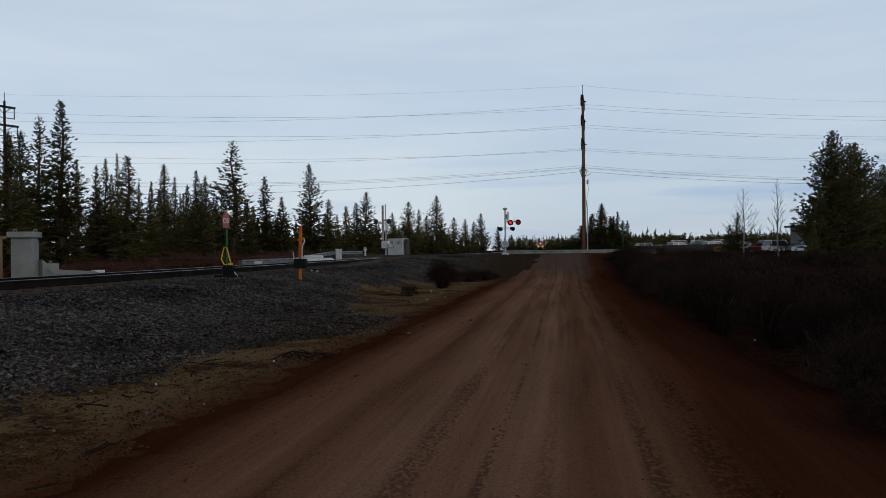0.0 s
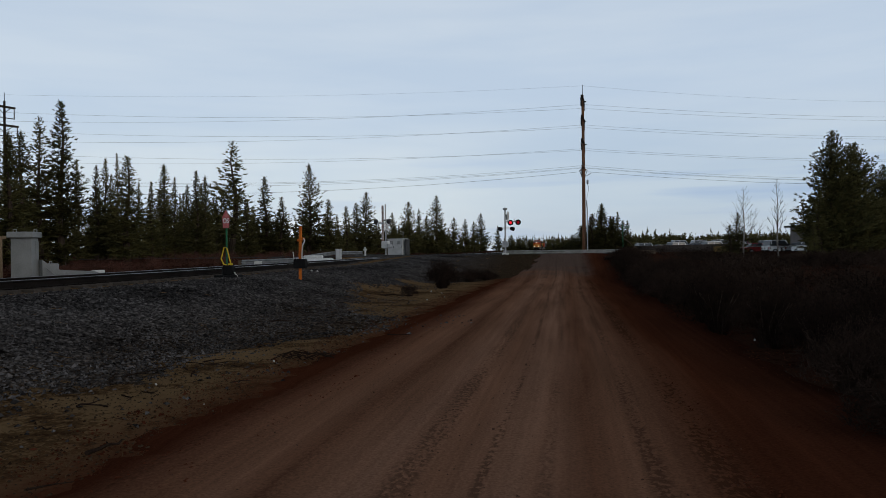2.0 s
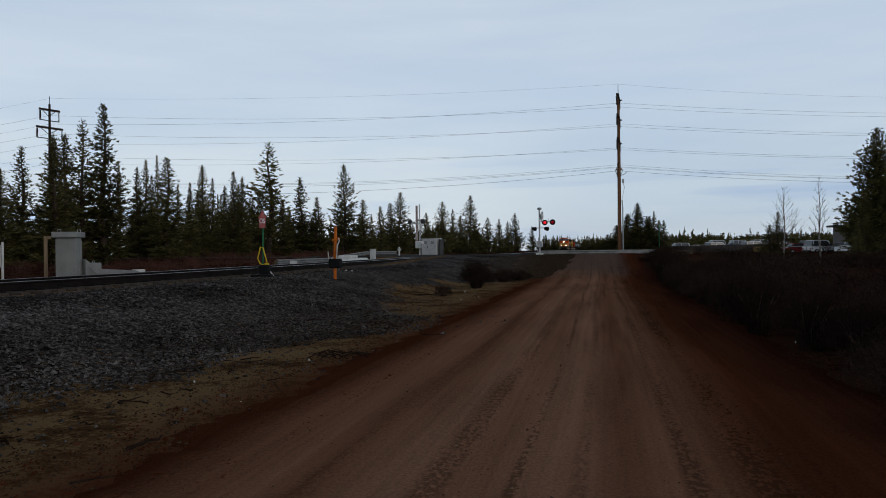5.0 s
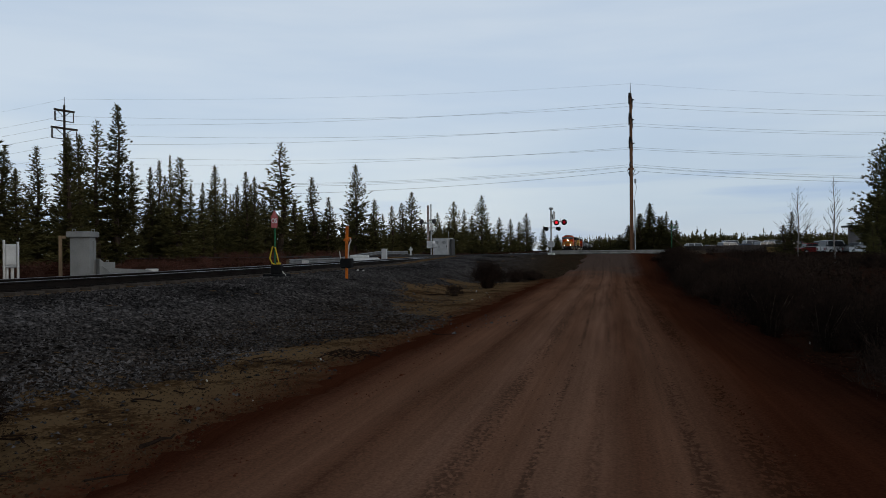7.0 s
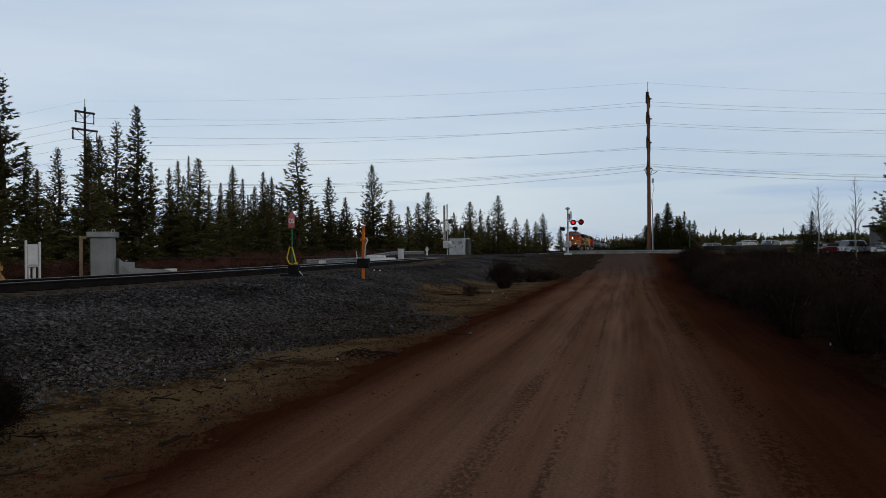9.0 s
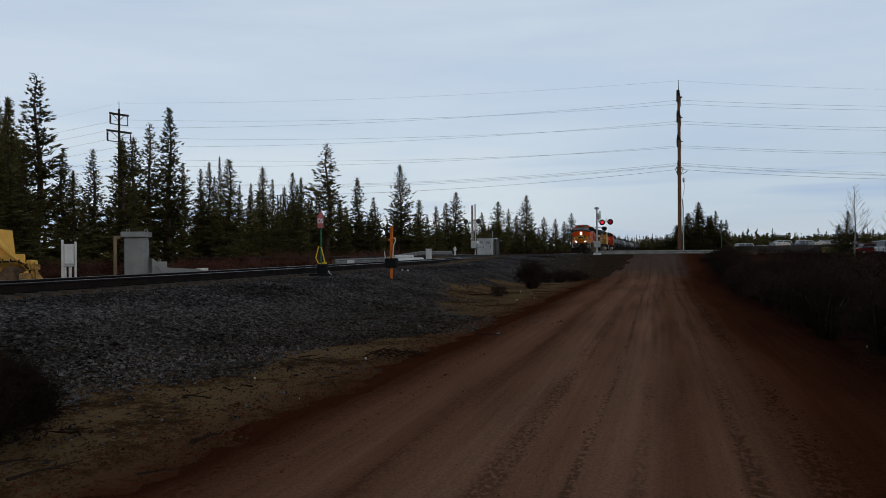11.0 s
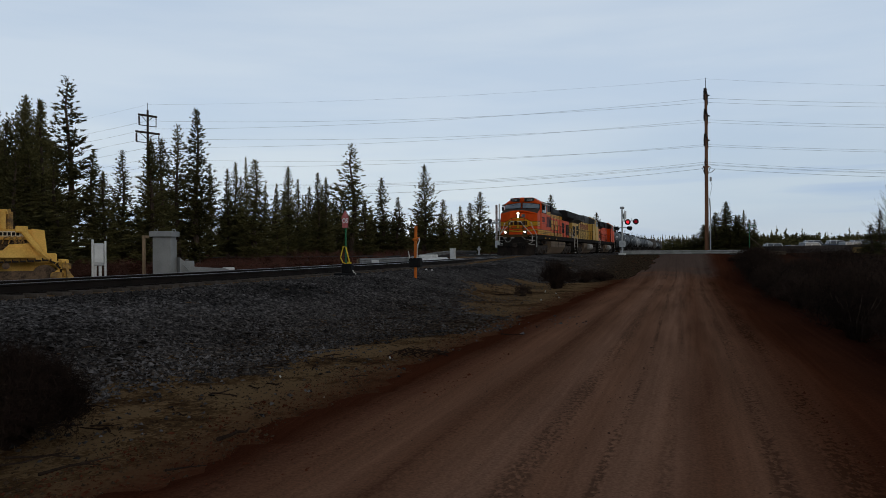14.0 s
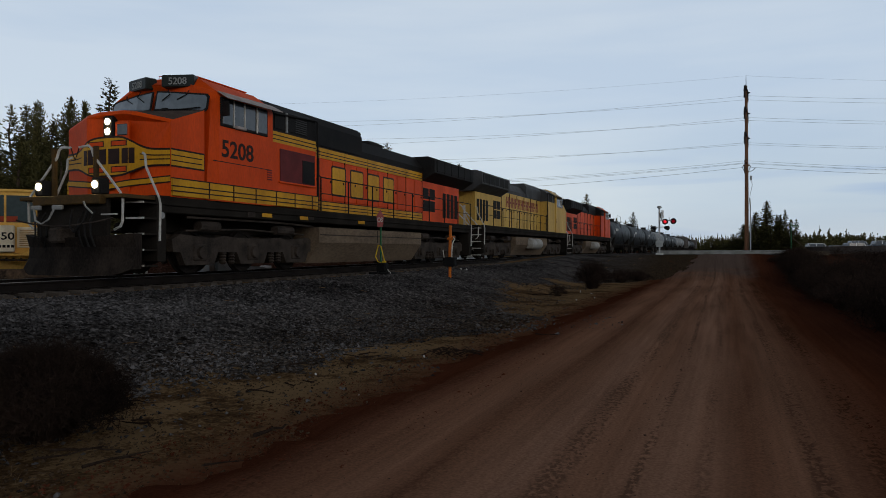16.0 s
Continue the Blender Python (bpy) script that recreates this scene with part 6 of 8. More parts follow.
hut = thing("signal_hut", "silver metal railway signal cabinet on a raised base", "signal cabinet", at=pose(-4.42, 73.0, gz(-4.42, 73.0), 0, 0, -12))
part("body", Shape().box(-0.85, 0.85, -0.6, 0.6, 0.45, 2.05, 0.02), M_ALU, hut)
part("roof", Shape().box(-0.92, 0.92, -0.67, 0.67, 2.05, 2.14, 0.02), M_ALU, hut)
for x in (-0.82, 0.02):
    d = part("door", Shape().box(x, x + 0.8, -0.63, -0.6, 0.5, 2.0, 0.01), M_ALU, hut)
    part("handle", Shape().box(x + 0.66, x + 0.72, -0.66, -0.63, 1.2, 1.4), M_BLACK, d)
    vent = Shape()
    for k in range(5):
        vent.box(x + 0.2, x + 0.6, -0.64, -0.628, 1.55 + 0.07 * k, 1.58 + 0.07 * k)
    part("vent", vent, M_LOCO_GREY, d)
part("base", Shape().box(-0.95, 1.1, -0.7, 0.7, 0.25, 0.45, 0.02), M_CONCRETE, hut)
for x in (-0.7, 0.0, 0.7):
    part("leg", Shape().box(x - 0.08, x + 0.08, -0.5, 0.5, -0.2, 0.27, 0.01), M_CONCRETE, hut)
part("side_panel", Shape().box(1.0, 1.2, -0.4, 0.4, 0.3, 2.05, 0.02), M_LOCO_GREY, hut)
part("antenna", Shape().cyl((0.5, 0.3, 2.1), (0.5, 0.3, 2.9), 0.025, n=6), M_GALV, hut)


def guardrail(label, pts, h=0.72, posts=2.0, material=None, tail=True):
    """W-beam on posts along a line of points."""
    material = material or M_GUARD
    g = thing("guardrail", label, "guardrail")
    prof = [(0.0, -0.155), (0.06, -0.10), (0.06, -0.06), (0.0, -0.02), (0.0, 0.02), (0.06, 0.06), (0.06, 0.10), (0.0, 0.155)]
    for a, b in zip(pts[:-1], pts[1:]):
        A, B = Vector((a[0], a[1], 0)), Vector((b[0], b[1], 0))
        d = (B - A).normalized()
        nrm = Vector((d.y, -d.x, 0))
        L = (B - A).length
        n = max(1, round(L / 3.8))
        for k in range(n):
            p, q = A + d * (L * k / n - 0.08), A + d * (L * (k + 1) / n)
            zp, zq = gz(p.x, p.y) + h - 0.155, gz(q.x, q.y) + h - 0.155
            off = 0.004 * (k % 2)
            sh = Shape().loft([[tuple(p + nrm * (o + off) + Vector((0, 0, zp + z))) for o, z in prof] + [tuple(p + nrm * (o + off - 0.006) + Vector((0, 0, zp + z))) for o, z in reversed(prof)],
                               [tuple(q + nrm * (o + off) + Vector((0, 0, zq + z))) for o, z in prof] + [tuple(q + nrm * (o + off - 0.006) + Vector((0, 0, zq + z))) for o, z in reversed(prof)]])
            part("rail_beam", sh, material, g)
        m = max(2, int(L / posts))
        for k in range(m + 1):
            p = A + d * (L * k / m)
            z = gz(p.x, p.y)
            part("post", Shape().box(-0.07, 0.07, -0.09, 0.09, -0.4, h - 0.02, 0.01, m=Matrix.Translation((p.x - nrm.x * 0.12, p.y - nrm.y * 0.12, z))), M_WOOD_GREY if tail else M_GALV, g)
    return g


guardrail("grey steel guardrail beside the crossing road", [(7.9, 57.6), (17.4, 60.6)], h=0.36)
guardrail("lower weathered guardrail end by the road", [(17.5, 60.9), (19.8, 60.4)], h=0.30, material=M_WOOD_GREY)
guardrail("grey steel guardrail along the far side of the track", [(-7.0, 42.0), (-6.2, 66.0)], h=0.50, material=M_GUARD_DULL)
guardrail("pale steel guardrail on the far crossing road", [(-6.0, 74.0), (-14.0, 84.0)], h=0.60)
ss = thing("street_sign", "green street name sign on a thin post", "street sign", at=pose(17.6, 63.9, gz(17.6, 63.9), 0, 0, -10))
part("post", Shape().cyl((0, 0, -0.3), (0, 0, 2.35), 0.035, n=8), M_GREEN, ss)
bl = part("blade", Shape().box(-0.05, 0.55, -0.012, 0.012, 2.18, 2.34, 0.004), M_GREEN, ss)
bars = Shape()
for k in range(5):
    bars.box(0.02 + 0.1 * k, 0.09 + 0.1 * k, -0.016, -0.011, 2.22, 2.30)
part("lettering_bars", bars, M_WHITE, bl)
part("blade", Shape().box(-0.012, 0.012, -0.3, 0.3, 2.36, 2.5, 0.004), M_GREEN, ss)


# ---- beside the track ----
def on(x, y, turn=0):
    return pose(x, y, gz(x, y), 0, 0, turn)


op = thing("orange_marker_post", "orange marker post with a black box and a hanging chain", "marker post", at=on(4.0, 23.06))
part("post", Shape().tube([(0, 0, -0.4), (0.0, 0, 0.9), (0.03, 0, 1.82)], 0.052, n=8), M_ORANGE, op)
part("collar", Shape().box(-0.085, 0.10, -0.06, 0.06, 1.32, 1.41, 0.02).box(0.05, 0.17, -0.04, 0.04, 1.37, 1.45, 0.02), M_ORANGE, op)
part("chain", Shape().tube([(0.15, -0.06, 1.42), (0.19, -0.07, 1.34), (0.12, -0.08, 1.18), (0.10, -0.08, 0.95), (0.09, -0.08, 0.72)], 0.022, n=5), M_HANDRAIL, op)
part("black_box", Shape().box(-0.19, 0.22, -0.14, 0.12, 0.42, 0.74, 0.03), M_BLACK, op)
part("lever", Shape().cyl((-0.17, -0.1, 0.7), (-0.21, -0.1, 0.98), 0.018, n=6), M_HANDRAIL, op)

st = thing("switch_stand", "black switch stand with a yellow hoop target", "switch stand", at=on(2.35, 21.2, 0))
part("base", Shape().box(-0.35, 0.35, -0.3, 0.3, -0.1, 0.12, 0.02).box(-0.16, 0.18, -0.14, 0.14, 0.1, 0.42, 0.04), M_BLACK, st)
part("lever", Shape().tube([(0.0, 0, 0.42), (0.16, -0.08, 0.25), (0.34, -0.1, 0.10)], 0.03, n=6), M_BLACK, st)
part("lever_tip", Shape().cyl((0.24, -0.1, 0.20), (0.36, -0.12, 0.08), 0.022, n=6), M_HANDRAIL, st)
part("hoop_target", Shape().tube([(-0.06, 0, 0.42), (0.10, 0, 0.40), (-0.05, 0, 0.96), (-0.14, 0, 0.99), (-0.24, 0, 0.62), (-0.16, 0, 0.46), (-0.06, 0, 0.42)], 0.022, n=6).box(0.0, 0.14, -0.03, 0.03, 0.34, 0.48, 0.01), M_YELLOW, st)
sg = thing("track_sign", "faded red pointed sign on a green post", "sign", at=on(2.05, 21.7, 0))
part("post", Shape().box(-0.025, 0.025, -0.02, 0.02, -0.4, 2.1, 0.004), M_GREEN, sg)
pl = part("plate", Shape().prism([(-0.10, 1.60), (-0.13, 1.95), (0.0, 2.18), (0.13, 1.95), (0.10, 1.60)], "y", -0.04, -0.03), M_SIGNRED, sg)
lt_ = part("lettering", text_mesh("OS", 0.22, M_WHITE), None, pl)
lt_.matrix_basis = Matrix.Translation((0.0, -0.046, 1.76)) @ Matrix.Rotation(radians(90), 4, "X") @ Matrix.Diagonal((0.72, 1, 1, 1))

cb = thing("concrete_cabinet", "grey railway equipment cabinet with an overhanging lid", "equipment cabinet", at=on(-5.26, 21.72, 62))
askew = Matrix.Rotation(radians(-46), 4, "Z")
part("body", Shape().box(-0.24, 0.24, -0.34, 0.34, -0.1, 1.60, 0.02, m=askew @ Matrix.Rotation(radians(90), 4, "Z")).box(0.10, 0.36, 0.0, 0.24, -0.1, 1.5, 0.02, m=askew), M_CONCRETE, cb)
part("lid", Shape().box(-0.42, 0.42, -0.36, 0.36, 1.60, 1.80, 0.02, m=askew), M_CONCRETE, cb)
for x in (-0.3, 0.35):
    part("lifting_loop", Shape().tube([(x - 0.05, 0, 1.81), (x - 0.05, 0, 1.88), (x + 0.05, 0, 1.88), (x + 0.05, 0, 1.81)], 0.012, n=5), M_GALV, cb)
part("side_box", Shape().box(0.60, 1.02, -0.25, 0.2, 0.1, 0.72, 0.02), M_CONCRETE, cb)
part("loop", Shape().tube([(0.8, 0, 0.72), (0.8, 0, 0.78), (0.88, 0, 0.78), (0.88, 0, 0.72)], 0.012, n=5), M_GALV, cb)
part("ramp", Shape().prism([(0.42, -0.1), (0.42, 0.85), (0.66, 0.66), (1.0, 0.50), (1.7, 0.45), (2.2, 0.42), (2.45, 0.32), (2.45, -0.1)], "y", -0.35, -0.05), M_CONCRETE, cb)
part("ramp_tip", Shape().box(2.2, 2.6, -0.33, -0.07, 0.34, 0.45, 0.02), M_WHITE, cb)
part("cable", Shape().tube([(0.48, -0.44, 0.6), (0.62, -0.46, 0.45), (0.9, -0.42, 0.25)], 0.02, n=5), M_HOSE, cb)
M_WOOD_TAN = mat("weathered_tan_post", (0.26, 0.185, 0.115), (0.14, 0.10, 0.066), rough=0.9, scale=2, fine=30, stretch=(4, 4, 0.3), bump=0.35)
wp = solid("wooden_post", Shape().box(-0.055, 0.055, -0.055, 0.055, -0.4, 1.62, 0.012).box(0.02, 0.16, -0.09, -0.056, 1.52, 1.62, 0.008), M_WOOD_TAN, "weathered square wooden post", "post", at=on(-5.05, 20.42, 40))
rk = solid("round_cap", Shape().lathe([(0.02, 0.26), (0.10, 0.22), (0.14, 0.1), (0.12, -0.05)], n=12), M_CONCRETE, "pale round concrete cap by the post", "marker", at=on(-5.0, 20.2))
wc = thing("meter_cabinet", "pale metal meter box held between two white pipes", "meter cabinet", at=on(-4.68, 18.02, 48))
for x in (-0.18, 0.18):
    part("pipe", Shape().cyl((x, 0, -0.3), (x, 0, 1.42 - 0.05 * (x > 0)), 0.034, n=8), M_WHITE, wc, smooth=True)
bx = part("box", Shape().box(-0.16, 0.14, -0.02, 0.2, 0.66, 1.30, 0.02), M_ALU, wc)
part("door", Shape().box(-0.13, 0.11, -0.05, -0.02, 0.70, 1.26, 0.01), M_WHITE, bx)
part("conduit", Shape().cyl((-0.1, 0.1, -0.2), (-0.1, 0.1, 0.68), 0.04, n=8), M_WHITE, wc)
part("conduit", Shape().cyl((0.04, 0.1, -0.2), (0.04, 0.1, 0.68), 0.045, n=8), M_WHITE, wc)
part("cross_bar", Shape().box(-0.22, 0.22, -0.02, 0.03, 0.60, 0.66, 0.01).box(-0.22, 0.22, -0.02, 0.03, 0.10, 0.15, 0.01), M_GALV, wc)
lt = thing("fibreglass_tank", "low white fibreglass tank with a rounded lid beside the track", "tank", at=on(-5.4, 50.6, 90))
part("shell", Shape().loft([[(-2.4 + 0.2 * k, y * (0.6 + 0.4 * min(1, k / 3)), z * (1 if k else 0.7)) for y, z in ((-0.9, -0.2), (-0.9, 0.3), (-0.7, 0.45), (0.7, 0.45), (0.9, 0.3), (0.9, -0.2))] for k in (0, 3)] + [[(2.0 + 0.15 * k, y * (1 - 0.13 * k), z * (1 - 0.1 * k)) for y, z in ((-0.9, -0.2), (-0.9, 0.3), (-0.7, 0.45), (0.7, 0.45), (0.9, 0.3), (0.9, -0.2))] for k in (0, 2, 3)]), M_WHITE, lt)
part("lid", Shape().box(-0.9, 0.6, -0.5, 0.5, 0.44, 0.66, 0.05), M_WHITE, lt)
part("pipe", Shape().tube([(0.8, 0.2, 0.4), (1.0, 0.2, 0.6), (1.5, 0.2, 0.55), (1.8, 0.2, 0.4)], 0.03, n=5), M_BLACK, lt)
solid("marker_board", Shape().box(-0.22, 0.22, -0.02, 0.02, 0.05, 0.42, 0.01).box(-0.03, 0.03, 0.02, 0.06, -0.3, 0.4), M_WHITE, "small white square marker board by the rails", "marker", at=on(-4.6, 39.0, 0))
solid("marker_post", Shape().box(-0.06, 0.06, -0.06, 0.06, -0.3, 0.85, 0.01).box(-0.16, 0.16, -0.02, 0.02, 0.55, 0.7, 0.01), M_WHITE, "short white marker post by the rails", "marker", at=on(-4.2, 60.0, 0))
solid("marker_cabinet", Shape().box(-0.2, 0.2, -0.15, 0.15, -0.2, 0.75, 0.02).box(-0.24, 0.24, -0.19, 0.19, 0.75, 0.8, 0.01), M_ALU, "small grey cabinet by the rails", "cabinet", at=on(-4.8, 54.5, 0))


# ---- bulldozer beyond the track ----
M_DOZER = mat("machine_yellow", (0.90, 0.56, 0.14), (0.60, 0.33, 0.07), rough=0.5, scale=1.6, fine=25, bump=0.04, wear=0.8)
M_DOZER_WORN = mat("scuffed_machine_yellow", (0.56, 0.33, 0.09), (0.12, 0.08, 0.05), rough=0.7, scale=4, fine=30, bump=0.1, wear=0.6)
M_MUD = mat("muddy_steel", (0.030, 0.022, 0.017), (0.16, 0.105, 0.066), rough=0.9, scale=4, fine=22, bump=0.4, wear=0.6)
M_SHOE = mat("dark_track_shoe", (0.018, 0.015, 0.013), (0.040, 0.030, 0.023), rough=0.85, scale=3, fine=24, bump=0.3, gloss=0.04)
M_GLASS_TEAL = mat("dark_teal_cab_glass", (0.012, 0.030, 0.034), (0.02, 0.045, 0.05), rough=0.12, scale=1, fine=8, bump=0, gloss=0.25)
M_CREAM = mat("cream_panel", (0.80, 0.72, 0.56), (0.62, 0.53, 0.38), rough=0.55, bump=0.03)
dz = thing("bulldozer", "yellow crawler bulldozer with a cab and muddy tracks", "bulldozer", at=pose(-7.41, 16.36, gz(-7.2, 16.5) - 0.02, 0, 0, 49))
D = lambda name, sh, m, parent=dz, label="", smooth=False: part(name, sh, m, parent, label, smooth)
# forward is +x here
for s in (-1, 1):
    Y = lambda a, b: (min(s * a, s * b), max(s * a, s * b))
    loop = []
    for k in range(40):
        u = k / 40 * 6.28318
        cx = 1.55 if math.cos(u) > 0 else -1.55
        loop.append((cx + 0.42 * math.cos(u), 0.47 + 0.42 * math.sin(u)))
    crawler = D("track_frame", Shape().box(-1.5, 1.5, *Y(0.78, 1.12), 0.30, 0.62, 0.04), M_MUD)
    D("sprocket", Shape().cyl((-1.55, s * 0.72, 0.52), (-1.55, s * 1.16, 0.52), 0.34, n=16), M_MUD, crawler)
    D("idler", Shape().cyl((1.55, s * 0.74, 0.47), (1.55, s * 1.16, 0.47), 0.33, n=16), M_MUD, crawler)
    for k in range(5):
        D("roller", Shape().cyl((-1.0 + 0.5 * k, s * 0.8, 0.22), (-1.0 + 0.5 * k, s * 1.2, 0.22), 0.13, n=12), M_MUD, crawler)
    D("carrier_roller", Shape().cyl((0.55, s * 0.8, 0.78), (0.55, s * 1.2, 0.78), 0.10, n=12), M_MUD, crawler)
    # shoes round the loop
    path, per = [], 2 * 3.1 + 6.28318 * 0.44
    shoe = Shape().box(-0.085, 0.085, -0.26, 0.26, -0.02, 0.03, 0.006).box(-0.085, -0.06, -0.26, 0.26, 0.03, 0.075).mesh("track_shoe", M_SHOE)
    n = 46
    for k in range(n):
        q = per * k / n
        if q < 3.1:
            p, a = (-1.55 + q, 0.93), 0.0
        elif q < 3.1 + 3.14159 * 0.44:
            th = (q - 3.1) / 0.44
            p, a = (1.55 + 0.44 * math.sin(th), 0.49 + 0.44 * math.cos(th)), th
        elif q < 6.2 + 3.14159 * 0.44:
            p, a = (1.55 - (q - 3.1 - 3.14159 * 0.44), 0.05), 3.14159
        else:
            th = 3.14159 + (q - 6.2 - 3.14159 * 0.44) / 0.44
            p, a = (-1.55 + 0.44 * math.sin(th), 0.49 + 0.44 * math.cos(th)), th
        sag = -0.05 * math.sin(3.14159 * (p[0] + 1.55) / 3.1) if a == 0.0 else 0
        part("track_shoe", shoe, None, crawler, at=Matrix.Translation((p[0], s * 0.96, p[1] + sag)) @ Matrix.Rotation(a, 4, "Y"))
    D("fender", Shape().prism([(-1.9, 1.02), (-1.9, 1.12), (-0.3, 1.08), (0.3, 1.24), (1.0, 1.24), (1.35, 1.05), (1.25, 1.02)], "y", *Y(0.62, 0.94)), M_DOZER)
    D("push_arm", Shape().prism([(0.2, 0.22), (0.2, 0.34), (2.2, 0.40), (2.2, 0.22)], "y", *Y(1.22, 1.30)), M_MUD)
    D("lift_cylinder", Shape().cyl((0.95, s * 0.62, 1.88), (1.45, s * 0.75, 1.20), 0.085, n=10).cyl((1.45, s * 0.75, 1.20), (1.95, s * 0.85, 0.66), 0.045, n=8).box(0.78, 1.12, *Y(0.50, 0.72), 1.78, 1.98, 0.03), M_DOZER)
    D("side_frame", Shape().prism([(0.30, 1.08), (0.62, 1.42), (1.20, 1.46), (1.50, 1.20), (1.50, 1.06)], "y", *Y(0.50, 0.58)), M_DOZER)
    for k in range(4):
        D("hydraulic_hose", Shape().tube([(0.45 + 0.16 * k, s * 0.52, 1.44), (0.50 + 0.16 * k, s * 0.60, 1.62), (0.66 + 0.14 * k, s * 0.58, 1.66), (0.82 + 0.10 * k, s * 0.54, 1.46)], 0.022, n=5), M_DOZER_WORN)
hull = D("hull", Shape().box(-1.9, 1.9, -0.55, 0.55, 0.5, 1.15, 0.04), M_DOZER)
hoodz = D("engine_hood", Shape().box(0.05, 1.30, -0.50, 0.50, 1.56, 1.88, 0.03), M_DOZER)
D("grille_housing", Shape().prism([(1.22, 1.1), (1.22, 1.90), (1.56, 1.86), (1.64, 1.1)], "y", -0.56, 0.56), M_DOZER)
D("engine", Shape().box(0.25, 1.2, -0.4, 0.4, 1.1, 1.57, 0.05).cyl((0.5, -0.48, 1.3), (1.2, -0.48, 1.3), 0.10, n=10).tube([(0.4, -0.5, 1.55), (0.6, -0.53, 1.35), (0.8, -0.52, 1.55), (1.0, -0.5, 1.3)], 0.03, n=5), M_MUD)
D("air_cleaner", Shape().cyl((0.42, -0.15, 1.86), (0.42, -0.15, 2.36), 0.12, n=12).cyl((0.42, -0.15, 2.36), (0.42, -0.15, 2.44), 0.17, n=12), M_DOZER)
D("cream_stripe", Shape().box(0.06, 1.12, -0.508, 0.508, 1.66, 1.83, 0.004), M_CREAM, hoodz)
D("exhaust_pipe", Shape().cyl((0.62, 0.15, 1.86), (0.62, 0.15, 2.44), 0.11, n=10).cyl((0.62, 0.15, 2.44), (0.60, 0.15, 2.52), 0.06, n=10), M_DOZER_WORN)
D("precleaner", Shape().box(0.28, 0.58, -0.3, 0.0, 2.40, 2.50, 0.02), M_DOZER)
for s in (-1, 1):
    nm = Shape()
    for k in range(7):
        nm.box(0.15 + 0.11 * k, 0.23 + 0.11 * k, min(s * 0.49, s * 0.51), max(s * 0.49, s * 0.51), 1.69, 1.79)
    D("lettering_bars", nm, M_BLACK, hoodz)
cabz = D("cab", Shape().prism([(-1.75, 1.1), (-1.75, 2.1), (-1.65, 2.93), (-0.15, 2.93), (0.12, 1.95), (0.12, 1.1)], "y", -0.72, 0.72), M_DOZER)
cabz.matrix_basis = pose(0.24, 0, 0)
D("cab_roof", Shape().box(-1.80, -0.10, -0.76, 0.76, 2.91, 3.02, 0.04), M_DOZER, cabz)
for s in (-1, 1):
    Y = lambda a, b: (min(s * a, s * b), max(s * a, s * b))
    wz = D("cab_window", Shape().prism([(-1.55, 2.02), (-1.48, 2.83), (-0.26, 2.83), (-0.04, 2.02)], "y", *Y(0.71, 0.735)), M_GLASS_TEAL, cabz)
    D("window_post", Shape().prism([(-0.95, 2.0), (-0.95, 2.84), (-0.89, 2.84), (-0.89, 2.0)], "y", *Y(0.72, 0.76)), M_DOZER, wz)
    D("seat_box", Shape().box(-1.2, -0.6, *Y(0.715, 0.738), 2.04, 2.20), mat("red_seat", (0.35, 0.06, 0.03), rough=0.7), wz)
    lv = D("side_panel", Shape().box(-0.62, 0.05, *Y(0.72, 0.75), 1.26, 1.88, 0.01), M_CREAM, cabz)
    for k in range(9):
        D("louvre_slat", Shape().box(-0.55, -0.05, *Y(0.745, 0.765), 1.31 + 0.058 * k, 1.335 + 0.058 * k), M_DOZER_WORN, lv)
    bxz = D("side_tank", Shape().box(-1.7, -0.66, *Y(0.72, 1.05), 1.12, 1.92, 0.03), M_CREAM, cabz)
    mk = Shape()
    num = part("model_number", text_mesh("850", 0.30, M_BLACK), None, bxz)
    num.matrix_basis = Matrix.Translation((-0.93, s * 1.054, 1.50)) @ Matrix.Rotation(radians(180 if s > 0 else 0), 4, "Z") @ Matrix.Rotation(radians(90), 4, "X") @ Matrix.Diagonal((1.2, 1, 1, 1))
    for k in range(6):
        mk.box(-1.30 + 0.11 * k, -1.22 + 0.11 * k, *Y(1.045, 1.056), 1.26, 1.34)
    D("lettering_bars", mk, M_BLACK, bxz)
    D("frame_post", Shape().box(0.0, 0.14, *Y(0.66, 0.80), 1.1, 2.0, 0.02), M_DOZER, cabz)
D("windscreen", Shape().add([(0.13, -0.6, 2.0), (0.13, 0.6, 2.0), (-0.1, 0.6, 2.8), (-0.1, -0.6, 2.8)], [(0, 1, 2, 3)]), M_GLASS_DARK, cabz)
blade = Shape()
blade.loft([[(2.32 + 0.12 * math.cos(a) - 0.22 * math.sin(a) ** 2 + 0.0, y, 0.10 + 0.80 * (a / 1.8)) for a in np.linspace(0, 1.8, 7)] + [(2.20 - 0.1 * math.sin(a), y, 0.10 + 0.80 * (a / 1.8)) for a in np.linspace(1.8, 0, 7)] for y in (-1.55, 1.55)])
bd = D("blade", blade, M_DOZER_WORN)
D("blade_stiffener", Shape().box(2.00, 2.25, -1.4, 1.4, 0.66, 0.84, 0.03).box(1.98, 2.22, -1.4, 1.4, 0.26, 0.42, 0.03), M_DOZER_WORN, bd)
for y in (-1.1, -0.4, 0.4, 1.1):
    D("blade_bracket", Shape().cyl((1.95, y - 0.1, 0.5), (1.95, y + 0.1, 0.5), 0.16, n=10).box(1.9, 2.2, y - 0.06, y + 0.06, 0.3, 0.8, 0.02), M_DOZER, bd)
